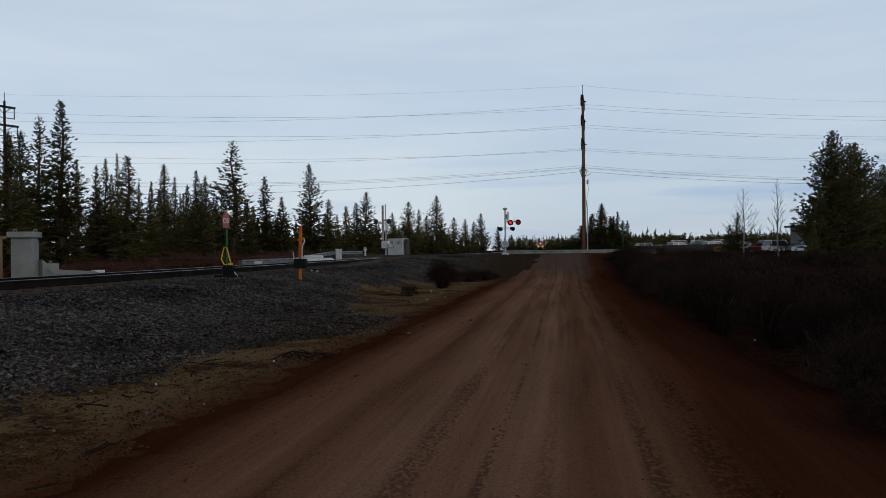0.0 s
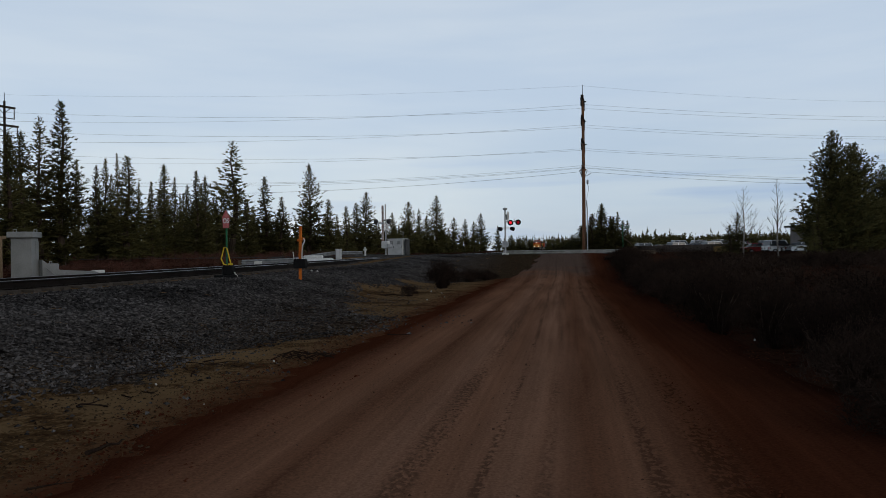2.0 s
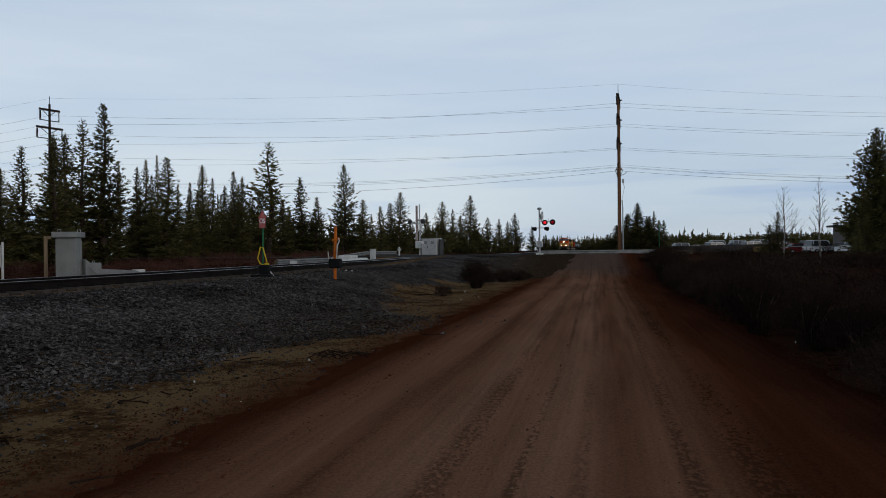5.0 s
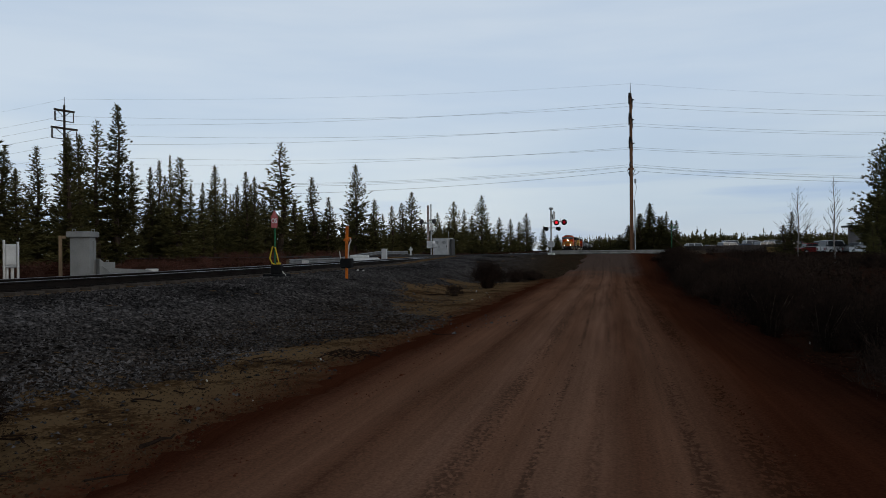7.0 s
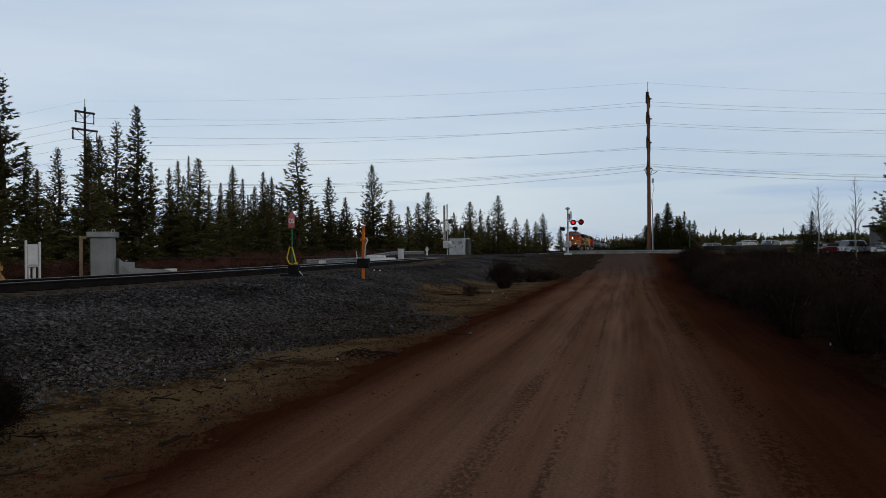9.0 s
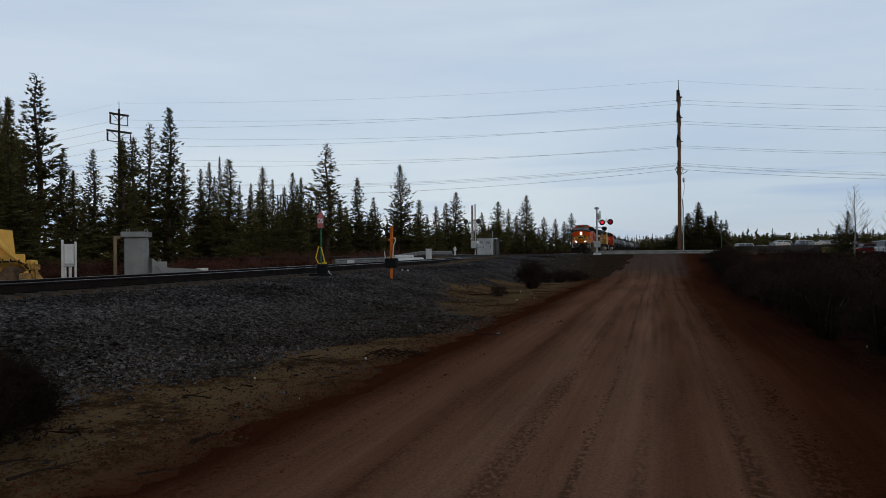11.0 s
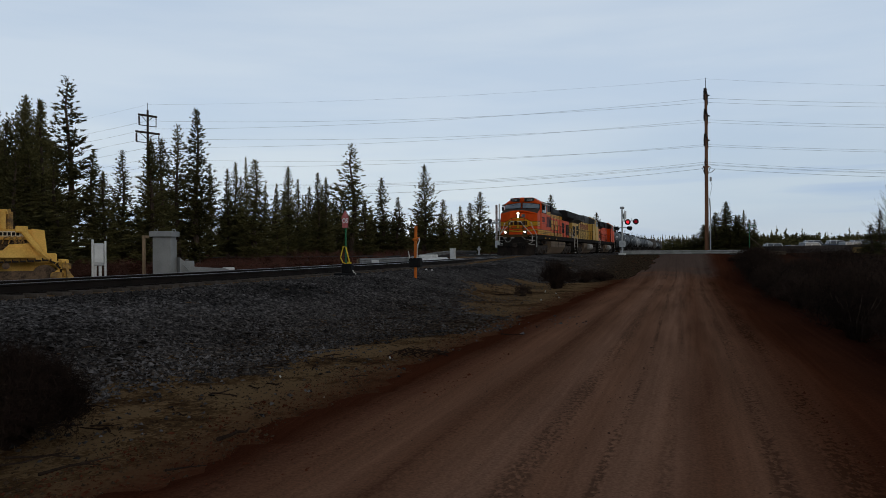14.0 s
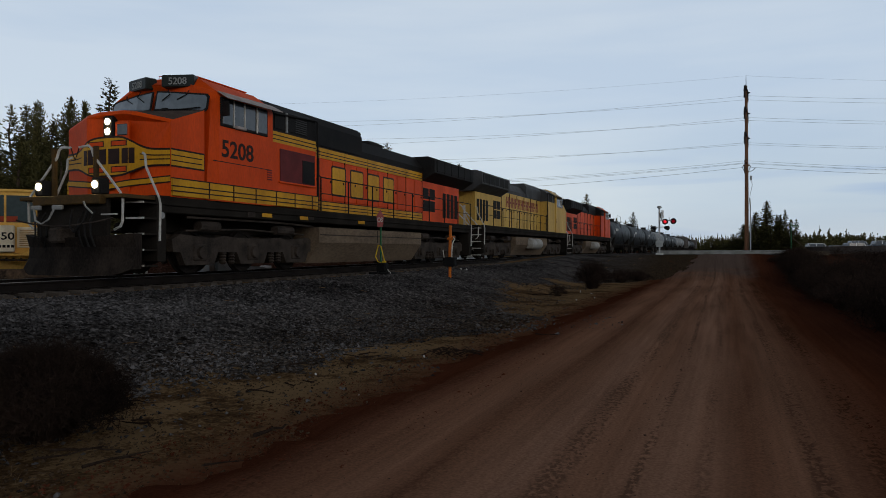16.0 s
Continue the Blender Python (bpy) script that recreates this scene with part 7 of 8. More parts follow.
for s_ in (-1, 1):
    D("push_cylinder", Shape().cyl((1.62, s_ * 0.55, 0.80), (2.1, s_ * 0.95, 0.82), 0.07, n=8).box(1.98, 2.2, min(s_ * 0.85, s_ * 1.1), max(s_ * 0.85, s_ * 1.1), 0.72, 0.96, 0.03), M_DOZER)
D("cross_beam", Shape().box(1.7, 2.05, -1.3, 1.3, 0.28, 0.58, 0.05).cyl((1.75, -0.9, 0.58), (2.05, -0.6, 0.74), 0.08, n=8).cyl((1.75, 0.9, 0.58), (2.05, 0.6, 0.74), 0.08, n=8), M_DOZER_WORN)


# ---- brush, stones, sticks ----
def twig_clump(rng, n, h, r, leafy=0.5, thin=1.0):
    """Upright tangle of thin twigs with a few dead leaves, as loose triangles round the origin."""
    tri = []
    for k in range(n):
        az, out = rng.uniform(0, 6.28), rng.random() ** 0.6
        root = np.array([0.25 * r * math.cos(az) * rng.random(), 0.25 * r * math.sin(az) * rng.random(), 0])
        tip = np.array([r * out * math.cos(az), r * out * math.sin(az), h * rng.uniform(0.35, 1.0) * math.sqrt(max(0.05, 1 - 0.75 * out * out))])
        mid = root * 0.5 + tip * 0.5 + np.array([0, 0, 0.12 * h]) + rng.normal(0, 0.05 * r, 3)
        w = rng.uniform(0.008, 0.018) * thin
        side = np.array([-math.sin(az), math.cos(az), 0]) * w
        tri += [root - side, root + side, mid, mid - side, mid + side, tip]
        for j in range(5):
            f = rng.uniform(0.35, 1.0)
            p = mid + (tip - mid) * f if f > 0.4 else root + (mid - root) * rng.random()
            q = rng.normal(0, 1, 3) + np.array([0, 0, 0.8])
            q /= np.linalg.norm(q)
            l = rng.uniform(0.10, 0.26) * h
            s2 = np.cross(q, rng.normal(0, 1, 3))
            s2 = s2 / (np.linalg.norm(s2) + 1e-6) * rng.uniform(0.005, 0.012) * thin
            tri += [p - s2, p + s2, p + q * l]
            if rng.random() < leafy:
                for m in range(3):
                    c = p + q * l * rng.uniform(0.3, 1.0)
                    tri += [c, c + rng.normal(0, 0.026 * thin, 3), c + rng.normal(0, 0.026 * thin, 3)]
    return np.array(tri)


M_SAGE = mat("dead_brush", (0.016, 0.0112, 0.0090), (0.060, 0.0395, 0.0305), rough=1.0, scale=0.45, fine=9, bump=0, per_thing=0.3, gloss=0)
M_RUST_BRUSH = mat("rusty_dry_brush", (0.125, 0.050, 0.034), (0.07, 0.036, 0.026), rough=1.0, scale=0.5, fine=6, bump=0)
brng = np.random.default_rng(21)
CLUMPS = [twig_clump(brng, 90, 1.0, 0.75) for k in range(5)]


def bush(label, x, y, h, r, n=520, seed=1, thin=0.8):
    b = thing("bush", label, "bush", at=pose(x, y, gz(x, y) - 0.03))
    g = np.random.default_rng(seed)
    part("foliage", tri_mesh("foliage", twig_clump(g, n, h, r, 0.7, thin), M_SAGE), None, b)
    st_ = Shape()
    for k in range(9):
        a = 0.7 * k
        st_.tube([(0.04 * math.cos(a), 0.04 * math.sin(a), -0.1), (0.2 * r * math.cos(a), 0.2 * r * math.sin(a), 0.3 * h), (0.5 * r * math.cos(a + 0.3), 0.5 * r * math.sin(a + 0.3), 0.62 * h)], [0.018, 0.012, 0.005], n=4)
    part("stem", st_, M_TWIG, b)
    return b


bush("dark leafless bush at the foot of the embankment", 7.6, 30.2, 1.30, 0.80, 620, 31, 0.6)
bush("small dark leafless bush on the bank", 8.0, 35.8, 0.80, 0.75, 320, 32, 0.6)
bush("small dark leafless bush on the bank", 8.7, 37.0, 0.55, 0.7, 300, 33)
bush("dark leafless bush beside the dirt road", 7.30, 4.55, 0.86, 0.74, 4600, 34, 0.30)
bush("dark leafless bush beside the dirt road", 6.9, 3.6, 0.72, 0.7, 1800, 35, 0.34)
bush("little bare shrub on the bank", 7.3, 25.0, 0.45, 0.35, 90, 36)
# the bushes nearest to the road, one by one
ROADSIDE = "dark leafless sagebrush at the roadside"
SAGE = [bush(ROADSIDE, 16.3 + 0.2 * k, 6.0 + 3.0 * k, 0.9, 0.72, 360, 100 + k, 0.5) for k in range(5)]
for k in range(52):
    y = 4.5 + k * 0.95
    x = 15.82 + 0.35 * ease(18, 40, y) + 0.3 * math.sin(k * 2.4) + (0.9 if k % 2 else 0)
    h = (0.42 + 0.92 * abs(math.sin(k * 1.7))) * (0.5 if y > 42 else 1.0)
    copy_thing(SAGE[k % 5], pose(x, y, gz(x, y) - 0.03, 0, 0, 77 * k) @ Matrix.Diagonal((0.75 + 0.62 * abs(math.sin(k * 3.1)),) * 2 + (h / 0.9, 1)))
tris = []
for k in range(640):
    x, y = 17.8 + 33 * brng.random() ** 1.3, brng.uniform(1.5, 74)
    if y > 62 and x < 24:
        continue
    s = 1.18 * brng.uniform(0.6, 1.2) * (0.72 + 0.80 * math.sin(x * 0.55 + 1.3 * math.sin(y * 0.31)) * math.sin(y * 0.43 + 0.5)) * (0.66 if y > 45 else (0.75 if y > 28 else 1.0))
    c, sn = math.cos(k), math.sin(k)
    v = CLUMPS[k % 5] @ np.array([[c, sn, 0], [-sn, c, 0], [0, 0, 1]]) * [s * 1.15, s * 1.15, s]
    if x > 22 or y > 20:                          # thinner where it stands far off
        v = v.reshape(-1, 3, 3)[::3 if x > 30 or y > 36 else 2].reshape(-1, 3)
    tris.append(v + [x, y, gz(x, y) - 0.02])
for k in range(150):                              # taller scrub before the yard
    x, y = brng.uniform(22, 47), brng.uniform(50, 63)
    s = brng.uniform(0.75, 1.2)
    v = CLUMPS[k % 5].reshape(-1, 3, 3)[::2].reshape(-1, 3) * [s * 1.5, s * 1.5, s]
    tris.append(v + [x, y, gz(x, y) - 0.02])
tagged(new("sagebrush", tri_mesh("sagebrush", np.concatenate(tris), M_SAGE)), "dense dark leafless sagebrush beside the road", "brush", kind="stuff")
tris = []
for k in range(520):
    x, y = brng.uniform(-22, -8.2), brng.uniform(12, 110)
    s = brng.uniform(0.4, 0.85)
    v = CLUMPS[k % 5].reshape(-1, 3, 3)[::5].reshape(-1, 3) * [s * 1.4, s * 1.4, s]
    tris.append(v + [x, y, gz(x, y) - 0.02])
tagged(new("dry_brush", tri_mesh("dry_brush", np.concatenate(tris), M_RUST_BRUSH)), "low rusty brown brush along the forest edge", "brush", kind="stuff")

# loose ballast stones
def stone_field(name, label, count, place, size, material, seed):
    g = np.random.default_rng(seed)
    base = np.array([(1, 0, 0), (-1, 0, 0), (0, 1, 0), (0, -1, 0), (0, 0, 1), (0, 0, -1)], float)
    idx = np.array([(0, 2, 4), (2, 1, 4), (1, 3, 4), (3, 0, 4)])         # the buried underside is left open
    x, y = place(g, count)
    n = len(x)
    s = size * g.uniform(0.5, 1.5, n) * np.where(g.random(n) < 0.05, 1.7, 1.0)
    v = base[None] * g.uniform(0.65, 1.25, (n, 6, 1)) * np.stack([np.ones(n), g.uniform(0.6, 1, n), g.uniform(0.5, 0.8, n)], -1)[:, None] + g.normal(0, 0.14, (n, 6, 3))
    a, b = g.uniform(0, 6.28, n)[:, None], g.uniform(-0.6, 0.6, n)[:, None]
    X, Y, Z = v[..., 0], v[..., 1] * np.cos(b) - v[..., 2] * np.sin(b), v[..., 1] * np.sin(b) + v[..., 2] * np.cos(b)
    v = np.stack([X * np.cos(a) - Y * np.sin(a), X * np.sin(a) + Y * np.cos(a), Z], -1) * s[:, None, None]
    z = ground_z(x, y) + np.where(x < bed_edge(y), 0.035, np.where(x > 9.7, 0.075, 0.01)) + 0.15 * s
    v = v + np.stack([x, y, z], -1)[:, None]
    return tagged(new(name, tri_mesh(name, v[:, idx].reshape(-1, 3), material)), label, "stones", kind="stuff")


def bank(g, n):
    y = 1.5 + 34 * g.random(n) ** 1.5
    x = 1.95 + (bed_edge(y) - 1.7) * g.random(n) ** 1.0 + np.where(g.random(n) < 0.22, 2.0 * g.random(n) ** 1.5, 0.0)
    thick = np.sin(x * 1.5 + 1.3 * np.sin(y * 0.7)) * np.sin(y * 0.95 + 0.8 * np.sin(x * 1.1))   # they lie in drifts
    keep = thick > g.uniform(-1.3, 0.5, n)
    x, y = x[keep], y[keep]
    return x, y


def verge(g, n):
    return 6.0 + 3.5 * g.random(n) ** 1.5, 2 + 26 * g.random(n) ** 1.5


def edges(g, n):
    return np.where(g.random(n) < 0.6, 10.3 - 1.9 * g.random(n) ** 0.8, g.uniform(13.9, 15.9, n)), 2 + 26 * g.random(n) ** 1.5


M_BALLAST_STONE = mat("crushed_stone", (0.038, 0.0350, 0.0342), (0.122, 0.113, 0.111), rough=0.95, scale=0.55, fine=12, bump=0.2, wear=0.4, gloss=0)
bn, bl_ = M_BALLAST_STONE.node_tree.nodes, M_BALLAST_STONE.node_tree.links
# random tone per facet: painted stand-in for light and dark sides of the stones
geo, tone, hsv = bn.new("ShaderNodeNewGeometry"), bn.new("ShaderNodeMapRange"), bn.new("ShaderNodeHueSaturation")
tone.inputs["To Min"].default_value, tone.inputs["To Max"].default_value = 0.2, 1.45
was = bn["Principled BSDF"].inputs["Base Color"].links[0].from_socket
bl_.new(geo.outputs["Random Per Island"], tone.inputs["Value"]), bl_.new(tone.outputs[0], hsv.inputs["Value"]), bl_.new(was, hsv.inputs["Color"])
bl_.new(hsv.outputs[0], bn["Principled BSDF"].inputs["Base Color"])
stone_field("ballast_stones", "loose grey crushed stones on the ballast slope", 60000, bank, 0.026, M_BALLAST_STONE, 41)
stone_field("pebbles", "scattered pebbles and clods on the verge", 17000, verge, 0.0125, mat("verge_pebbles", (0.026, 0.016, 0.010), (0.085, 0.056, 0.035), rough=0.95, scale=6, wear=0.5, gloss=0), 42)
stone_field("cinder_pebbles", "loose red cinders on the road edges", 9000, edges, 0.013, M_CINDER_EDGE, 43)
def lanes(g, n):
    return np.clip(np.where(g.random(n) < 0.6, g.choice([10.1, 11.75, 12.25, 13.4, 13.85], n) + g.normal(0, 0.12, n), g.uniform(9.6, 14.6, n)), 9.4, 14.8), 2.2 + 22 * g.random(n) ** 1.5


stone_field("road_clods", "small dark clods strewn along the wheel tracks", 1500, lanes, 0.0085, mat("dark_red_clods", (0.060, 0.028, 0.018), (0.12, 0.062, 0.040), rough=1.0, scale=5, wear=0.5), 44)
# pale litter and single stones
M_PALE = mat("pale_scrap", (0.55, 0.54, 0.50), (0.4, 0.4, 0.38), rough=0.8)
for k, (x, y, s) in enumerate([(x, y, 0.62 * s) for x, y, s in [(9.05, 13.1, 0.05), (8.2, 26.5, 0.07), (8.7, 24.2, 0.05), (8.35, 22.9, 0.06), (15.75, 14.3, 0.065), (15.95, 13.1, 0.06), (15.6, 22.5, 0.05), (8.6, 9.9, 0.035), (7.9, 8.0, 0.03), (9.0, 7.1, 0.03), (7.6, 27.6, 0.08), (3.1, 26.6, 0.14), (3.2, 27.0, 0.11)]]):
    sh = Shape().lathe([(0.02, -0.3), (0.8, -0.25), (1.0, 0.0), (0.7, 0.4), (0.05, 0.5)], n=7, m=Matrix.Diagonal((s, s * 0.7, s * 0.6, 1)))
    solid("stone", sh, M_PALE, "small pale stone lying on the bare ground", "stone", at=pose(x, y, gz(x, y) + s * 0.12 + (0.03 if x < 9 else 0.0), 10 * k, 7 * k, 50 * k), group="pale stones")


M_STICK = mat("dark_dead_wood", (0.020, 0.013, 0.010), (0.045, 0.030, 0.022), rough=0.95, scale=5, fine=30, bump=0.3, gloss=0)


def stick(label, x, y, L, turn, r=0.018, seed=0):
    g = random.Random(seed)
    p = [(-L / 2 + L * k / 5, g.uniform(-0.03, 0.03) * L * 2, r + g.uniform(0, 0.02)) for k in range(6)]
    sh = Shape().tube(p, [r * (1 - 0.12 * k) for k in range(6)], n=6)
    sh.tube([p[3], (p[3][0] + 0.1 * L, p[3][1] + 0.12 * L, r + 0.02)], [r * 0.6, r * 0.3], n=4)
    return solid("stick", sh, M_STICK, label, "stick", at=pose(x, y, gz(x, y) + 0.012 + (0.06 if x > 8.8 else 0.02), 0, 0, turn), group="sticks")


stick("dark broken branch lying beside the road", 9.22, 5.12, 0.42, 84, 0.020, 1)
for k in range(34):
    g = random.Random(60 + k)
    y = 3.2 + 13 * g.random()
    stick("dark dead twig on the bare ground", g.uniform(6.6, 9.1) + (0.8 if y > 11 else 0), y, g.uniform(0.18, 0.55), g.uniform(0, 180), g.uniform(0.006, 0.014), k)
for k, (x, y, L, turn) in enumerate([(7.15, 5.82, 0.42, 1), (7.82, 5.2, 0.32, 29), (6.35, 7.04, 0.52, 24), (9.42, 4.26, 0.34, 38), (7.35, 9.05, 0.30, 68), (8.57, 4.19, 0.28, 23), (7.74, 9.47, 0.8, -13)]):
    stick("dark dead branch lying on the verge", x, y, 0.8 * L, turn, 0.009, 120 + k)
stick("dark broken branch lying on the bank", 6.5, 14.9, 0.8, 35, 0.02, 90), stick("dark broken branch lying on the bank", 6.9, 24.5, 1.4, -20, 0.03, 91)
g = random.Random(4)
pile = thing("twig_pile", "heap of dark twigs by the road", "twigs", at=pose(8.98, 10.3, gz(8.98, 10.3) + 0.01))
for k in range(26):
    a, L = g.uniform(0, 180), g.uniform(0.15, 0.5)
    part("twig", Shape().tube([(-L / 2, 0, 0.02), (0, g.uniform(-0.05, 0.05), 0.05 + 0.04 * g.random()), (L / 2, 0, 0.02)], 0.007, n=4), M_STICK, pile, at=pose(g.uniform(-0.35, 0.35), g.uniform(-0.25, 0.25), g.uniform(0, 0.03), 0, 0, a))
deb = thing("dead_branches", "pale dead branches lying in the sagebrush", "branches", at=pose(17.0, 15.6, gz(17.0, 15.6)))
for k in range(9):
    a = 20 + 12 * k
    part("branch", Shape().tube([(-0.6, 0, 0.05), (0, 0.06, 0.12 + 0.03 * k), (0.75, 0, 0.22 + 0.05 * k)], [0.02, 0.014, 0.006], n=4), M_WOOD_GREY, deb, at=pose(0.15 * (k % 3), 0.1 * k, 0, 0, 0, a))
# dry grass on the verge
g = np.random.default_rng(77)
n = 9000
y = 2.0 + 38 * g.random(n) ** 1.6
x = bed_edge(y) - 0.3 + (9.8 - bed_edge(y)) * g.random(n)
root = np.stack([x, y, ground_z(x, y) - 0.002], -1)
a = g.uniform(0, 6.28, n)
off = np.stack([np.cos(a), np.sin(a), 0 * a], -1) * 0.0022
tip = root + np.stack([g.normal(0, 0.05, n), g.normal(0, 0.05, n), g.uniform(0.015, 0.06, n)], -1)
gt = np.stack([root - off, root + off, tip], 1).reshape(-1, 3)
tagged(new("dry_grass", tri_mesh("dry_grass", gt, mat("dead_grass", (0.15, 0.095, 0.048), (0.085, 0.055, 0.028), rough=0.95, scale=2, bump=0))), "thin dead grass on the verge", "grass", kind="stuff")


# ---- bare birches ----
def birch(label, x, y, h, seed, slim=1.0):
    t = thing("birch_tree", label, "tree", at=pose(x, y, gz(x, y) - 0.1))
    g = random.Random(seed)
    trunk = Shape()
    path = [(0.06 * math.sin(seed + k * 1.3), 0.06 * math.cos(seed + k), h * k / 8) for k in range(9)]
    trunk.tube(path, [0.085 * (1 - 0.9 * k / 8) for k in range(9)], n=7)
    part("trunk", trunk, mat("birch_bark", (0.36, 0.34, 0.31), (0.14, 0.12, 0.11), rough=0.8, scale=3, fine=12, stretch=(1, 1, 3)), t, smooth=True)
    br = Shape()

    def grow(p, d, L, r, lev):
        q = p + d * L * 0.5 + Vector((g.uniform(-1, 1), g.uniform(-1, 1), 0.4)) * L * 0.08
        e = q + d * L * 0.5 + Vector((0, 0, 0.12 * L))
        br.tube([p, q, e], [r, r * 0.7, r * 0.35], n=3)
        if lev < 2:
            for k in range(4 if lev == 0 else 3):
                f = g.uniform(0.3, 1.0)
                b = p.lerp(e, f)
                nd = (d + Vector((g.uniform(-1, 1), g.uniform(-1, 1), g.uniform(-0.2, 0.8))) * 0.7).normalized()
                grow(b, nd, L * g.uniform(0.35, 0.6), r * 0.55, lev + 1)
    for k in range(30):
        z = h * (0.25 + 0.72 * k / 30)
        a = 2.4 * k + g.uniform(-0.4, 0.4)
        L = ((h - z) * 0.30 + 0.35) * slim
        grow(Vector((0.06 * math.sin(seed + z / h * 8 * 1.3), 0.06 * math.cos(seed + z / h * 8), z)), Vector((math.cos(a), math.sin(a), 0.75 / slim)).normalized(), L, 0.022 * (1.2 - z / h), 0)
    tagged(part("branchwork", br, M_TWIG, t), kind="stuff")
    return t


birch("bare leafless birch with pale bark", 27.8, 65.4, 6.6, 3, 0.85)
birch("bare slender birch with pale bark", 30.1, 63.8, 7.2, 8, 0.55)


# ---- yard with parked vehicles and a building ----
M_FENCE = mat("grey_fence_boards", (0.105, 0.080, 0.066), (0.065, 0.050, 0.043), rough=0.9, scale=2, fine=20, stretch=(3, 3, 0.4), per_thing=0.2)
M_CLAD = mat("grey_brown_cladding", (0.20, 0.18, 0.17), (0.15, 0.135, 0.13), rough=0.8, scale=1.0, fine=18, bump=0.1)
M_ROOFING = mat("dark_roofing", (0.06, 0.058, 0.058), (0.04, 0.04, 0.04), rough=0.85)
M_CARWHITE = mat("white_car_paint", (0.86, 0.87, 0.88), (0.80, 0.81, 0.82), rough=0.3, bump=0)
M_CARGREY = mat("grey_car_paint", (0.20, 0.21, 0.22), rough=0.3, bump=0)
M_CARRED = mat("red_car_paint", (0.28, 0.03, 0.03), rough=0.3, bump=0)
M_CARBLUE = mat("dark_blue_car_paint", (0.03, 0.05, 0.10), rough=0.3, bump=0)
M_TYRE = mat("tyre_rubber", (0.02, 0.02, 0.02), rough=0.9, bump=0.1)
fence = thing("yard_fence", "weathered grey board fence along the yard", "fence")
A, B = Vector((22.5, 112.0, 0)), Vector((30.2, 80.0, 0))
board = Shape().box(-0.21, 0.21, -0.012, 0.012, -0.1, 1.28, 0.004).mesh("board", M_FENCE)
n = int((B - A).length / 0.44)
ang = math.degrees(math.atan2(B.y - A.y, B.x - A.x))
for k in range(n):
    p = A.lerp(B, (k + 0.5) / n)
    part("board", board, None, fence, at=pose(p.x, p.y, gz(p.x, p.y) + 0.02 * math.sin(k * 2.2), 0, 0, ang))
    if k % 6 == 0:
        part("post", Shape().box(-0.06, 0.06, 0.015, 0.12, -0.3, 1.32, 0.01, m=pose(p.x, p.y, gz(p.x, p.y), 0, 0, ang)), M_WOOD_GREY, fence)
solid("ochre_board", Shape().box(-1.3, 1.3, -0.03, 0.03, 0.1, 0.95, 0.01).box(-1.2, -1.1, 0.03, 0.1, -0.3, 0.9).box(1.1, 1.2, 0.03, 0.1, -0.3, 0.9), mat("ochre_panel", (0.34, 0.22, 0.08), (0.26, 0.17, 0.07), rough=0.8), "faded ochre board panel at the yard edge", "panel", at=pose(29.6, 81.0, gz(29.6, 81), 0, 0, -14))


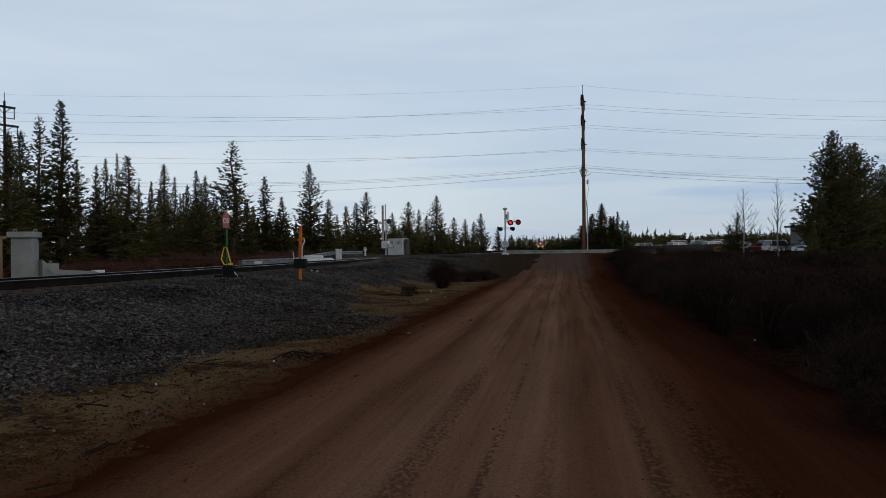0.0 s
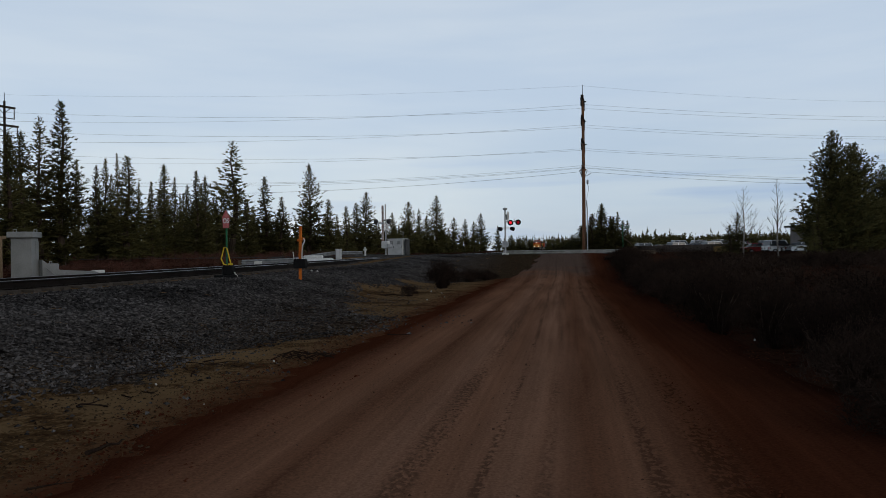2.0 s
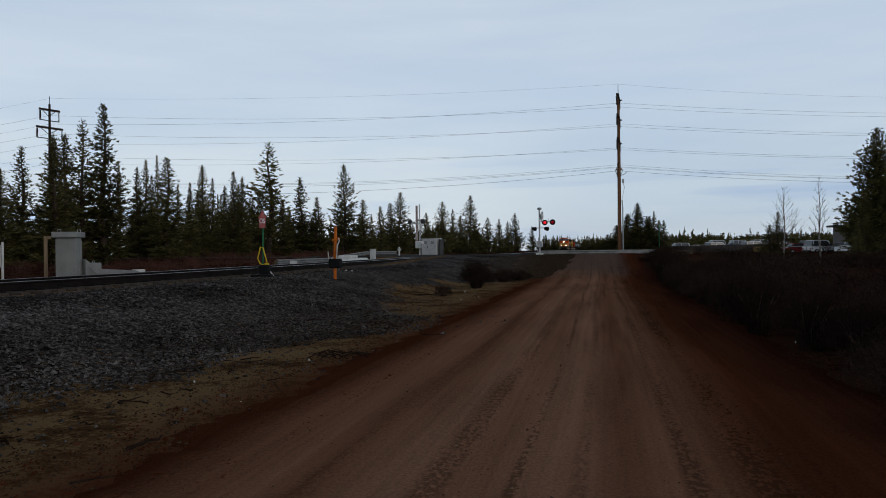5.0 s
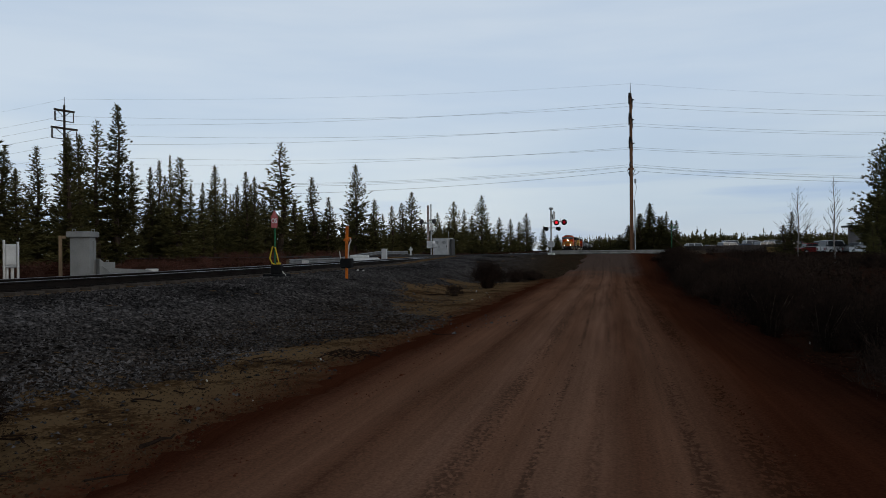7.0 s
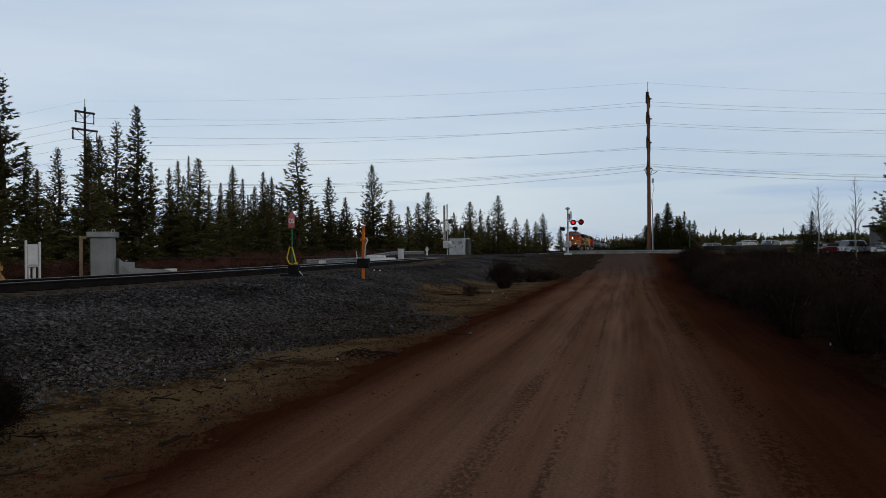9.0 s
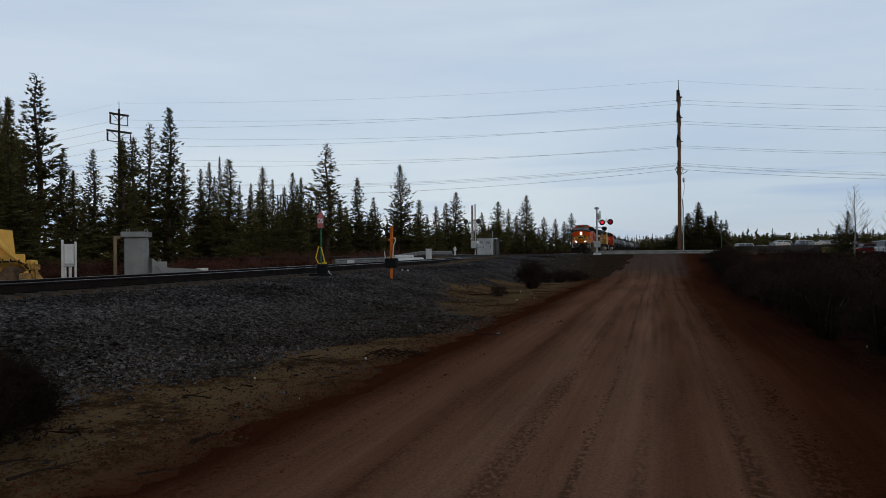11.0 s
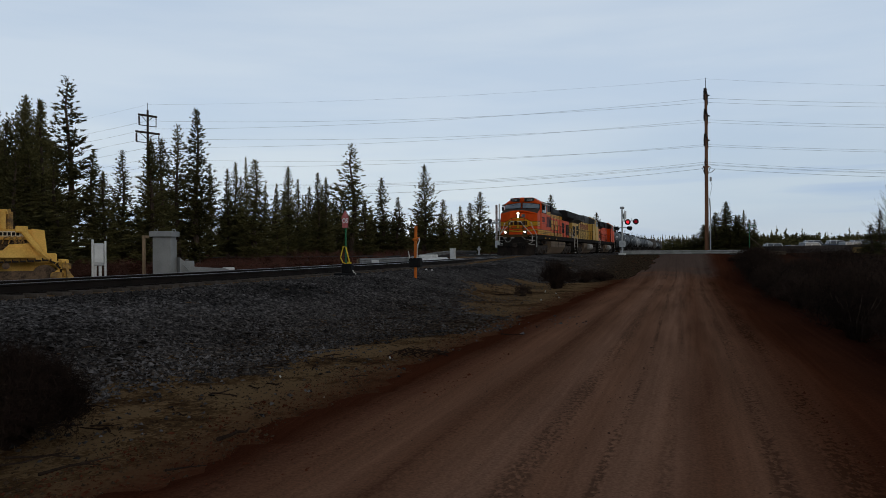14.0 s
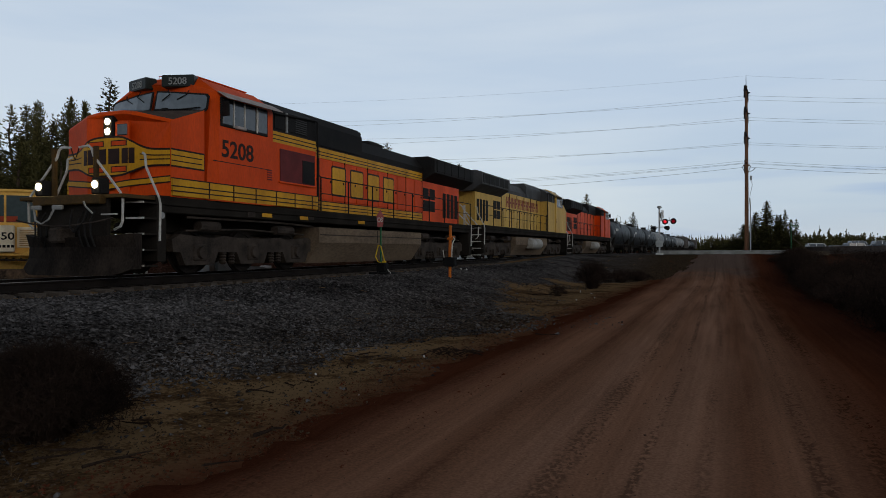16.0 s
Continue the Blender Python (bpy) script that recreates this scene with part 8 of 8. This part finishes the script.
def car(name, label, paint, x, y, turn, kind="sedan", lift=0.0, group="parked vehicles"):
    c = thing(name, label, "car" if kind != "pickup" else "pickup", at=pose(x, y, gz(x, y) + lift, 0, 0, turn), group=group)
    if kind == "sedan":
        low = [(-2.2, 0.35), (-2.25, 0.75), (-1.9, 0.92), (1.0, 0.95), (2.05, 0.82), (2.2, 0.55), (2.15, 0.32)]
        top = [(-1.75, 0.9), (-1.2, 1.42), (0.15, 1.45), (0.95, 0.93)]
    elif kind == "suv":
        low = [(-2.2, 0.4), (-2.25, 0.95), (-2.1, 1.08), (1.0, 1.08), (2.1, 0.98), (2.25, 0.65), (2.2, 0.38)]
        top = [(-2.1, 1.05), (-1.9, 1.75), (0.2, 1.78), (0.95, 1.06)]
    else:
        low = [(-2.7, 0.45), (-2.75, 1.1), (-0.5, 1.1), (1.3, 1.1), (2.5, 1.05), (2.7, 0.75), (2.65, 0.42)]
        top = [(-0.6, 1.05), (-0.45, 1.78), (0.7, 1.8), (1.35, 1.08)]
    half = 0.9
    body = part("body", Shape().loft([[(px, -half + 0.08, pz) for px, pz in low], [(px, -half, 0.5 * (pz + 0.62)) if False else (px, -half, pz) for px, pz in low], [(px, half, pz) for px, pz in low]]), paint, c)
    gh = part("greenhouse", Shape().loft([[(px, -half + (0.04 if pz < 1.2 else 0.18), pz) for px, pz in top], [(px, half - (0.04 if pz < 1.2 else 0.18), pz) for px, pz in top]]), M_GLASS_DARK, c)
    zt = max(p[1] for p in top)
    part("roof", Shape().box(top[1][0] + 0.02, top[2][0] - 0.02, -half + 0.17, half - 0.17, zt - 0.04, zt + 0.03, 0.02), paint, gh)
    for px in (top[1][0] + 0.1, (top[1][0] + top[2][0]) / 2, top[2][0]):
        for s in (-1, 1):
            part("pillar", Shape().tube([(px, s * (half - 0.16), zt), (px + (0.25 if px > 0 else -0.12), s * (half - 0.02), zt - 0.5)], 0.035, n=4), paint, gh)
    for px in (-1.4 if kind != "pickup" else -1.75, 1.4 if kind != "pickup" else 1.75):
        for s in (-1, 1):
            wh = part("wheel", Shape().lathe([(0.2, -0.11), (0.31, -0.11), (0.34, -0.07), (0.34, 0.07), (0.31, 0.11), (0.2, 0.11)], n=16, m=Matrix.Translation((px, s * (half - 0.08), 0.34)) @ Matrix.Rotation(radians(90), 4, "X")), M_TYRE, c)
            part("rim", Shape().cyl((px, s * (half - 0.18), 0.34), (px, s * (half + 0.035), 0.34), 0.2, n=12), M_GALV, wh)
    for s in (-1, 1):
        part("headlight", Shape().box(low[-2][0] - 0.1, low[-2][0] + 0.02, s * 0.65 - 0.15, s * 0.65 + 0.15, 0.62, 0.76, 0.02), M_LENS, c)
        part("tail_light", Shape().box(low[0][0] - 0.06, low[0][0] + 0.05, s * 0.75 - 0.1, s * 0.75 + 0.1, 0.6, 0.85, 0.02), M_CARRED, c)
    part("bumper", Shape().box(low[-1][0] - 0.05, low[-1][0] + 0.1, -0.8, 0.8, 0.35, 0.52, 0.03).box(low[0][0] - 0.1, low[0][0] + 0.05, -0.8, 0.8, 0.35, 0.52, 0.03), M_BLACK, c)
    return c


for k in range(9):
    paint = (M_CARWHITE, M_CARGREY, M_CARWHITE, M_CARBLUE, M_CARWHITE, M_CARWHITE, M_CARRED, M_CARWHITE, M_CARGREY)[k]
    kind = ("suv", "sedan", "suv", "sedan", "suv", "pickup", "sedan", "suv", "sedan")[k]
    lab = {M_CARWHITE: "white car parked in the yard behind the fence", M_CARGREY: "grey car parked in the yard behind the fence", M_CARBLUE: "dark blue car parked in the yard behind the fence", M_CARRED: "dark red car parked in the yard behind the fence"}[paint]
    car("parked_car", lab, paint, 26.0 + 2.1 * k, 122 - 2.9 * k, 15 + 5 * (k % 3), kind, 0.0)
for k in range(3):
    car("parked_car", "white van-like car parked far back in the yard", M_CARWHITE, 33 + 3.2 * k, 132 - 1.0 * k, 12, "suv", 0.45)
car("pickup_truck", "white pickup truck parked at the yard edge", M_CARWHITE, 40.9, 110.0, 40, "pickup", 0.0)
car("parked_car", "dark red car parked behind the pickup", M_CARRED, 38.6, 113.0, 10, "suv", 0.2)
car("off_road_car", "white boxy off-road car parked by the building", M_CARWHITE, 42.0, 94.0, 112, "suv", 0.0)
car("parked_car", "grey car parked by the building", M_CARGREY, 45.0, 86.0, 20, "sedan", 0.2)
bd = thing("yard_building", "low grey-brown clad building with a flat dark roof", "building", at=pose(41.6, 100.5, gz(41.6, 100.5), 0, 0, -64))
part("wall", Shape().box(0, 34, 0, 12, -0.3, 3.4, 0.0), M_CLAD, bd)
for k in range(34):
    part("cladding_rib", Shape().box(0.4 + k, 0.46 + k, -0.03, 0.0, 0, 3.35), M_CLAD, bd)
part("roof", Shape().box(-0.5, 34.5, -0.6, 12.6, 3.4, 3.65, 0.03), M_ROOFING, bd)
for x in (12, 20, 27):
    dr = part("roller_door", Shape().box(x, x + 3.2, -0.06, 0.01, 0, 2.8, 0.02), M_ALU, bd)
    for k in range(9):
        part("door_slat", Shape().box(x + 0.05, x + 3.15, -0.075, -0.055, 0.1 + 0.3 * k, 0.36 + 0.3 * k), M_ALU, dr)
part("downpipe", Shape().cyl((6.0, -0.08, 0), (6.0, -0.08, 3.4), 0.06, n=8), M_WHITE, bd)
rr = thing("rail_fence", "thin pale rail fence in front of the yard", "fence")
for k in range(6):
    part("post", Shape().cyl((31.0 + 3 * k, 84.0 - 0.9 * k, 0.5), (31.0 + 3 * k, 84.0 - 0.9 * k, 1.9), 0.04, n=6), M_GALV, rr)
part("rail", Shape().tube([(31, 84, 1.75), (46, 79.5, 1.75)], 0.03, n=5), M_GALV, rr)
solid("leaning_pole", Shape().cyl((-1.6, 0, 2.4), (1.2, 0, 0.0), 0.05, n=6), M_WOOD_GREY, "pale pole leaning over the yard fence", "pole", at=pose(20.8, 88.0, gz(20.8, 88), 0, 0, 10))
motions()
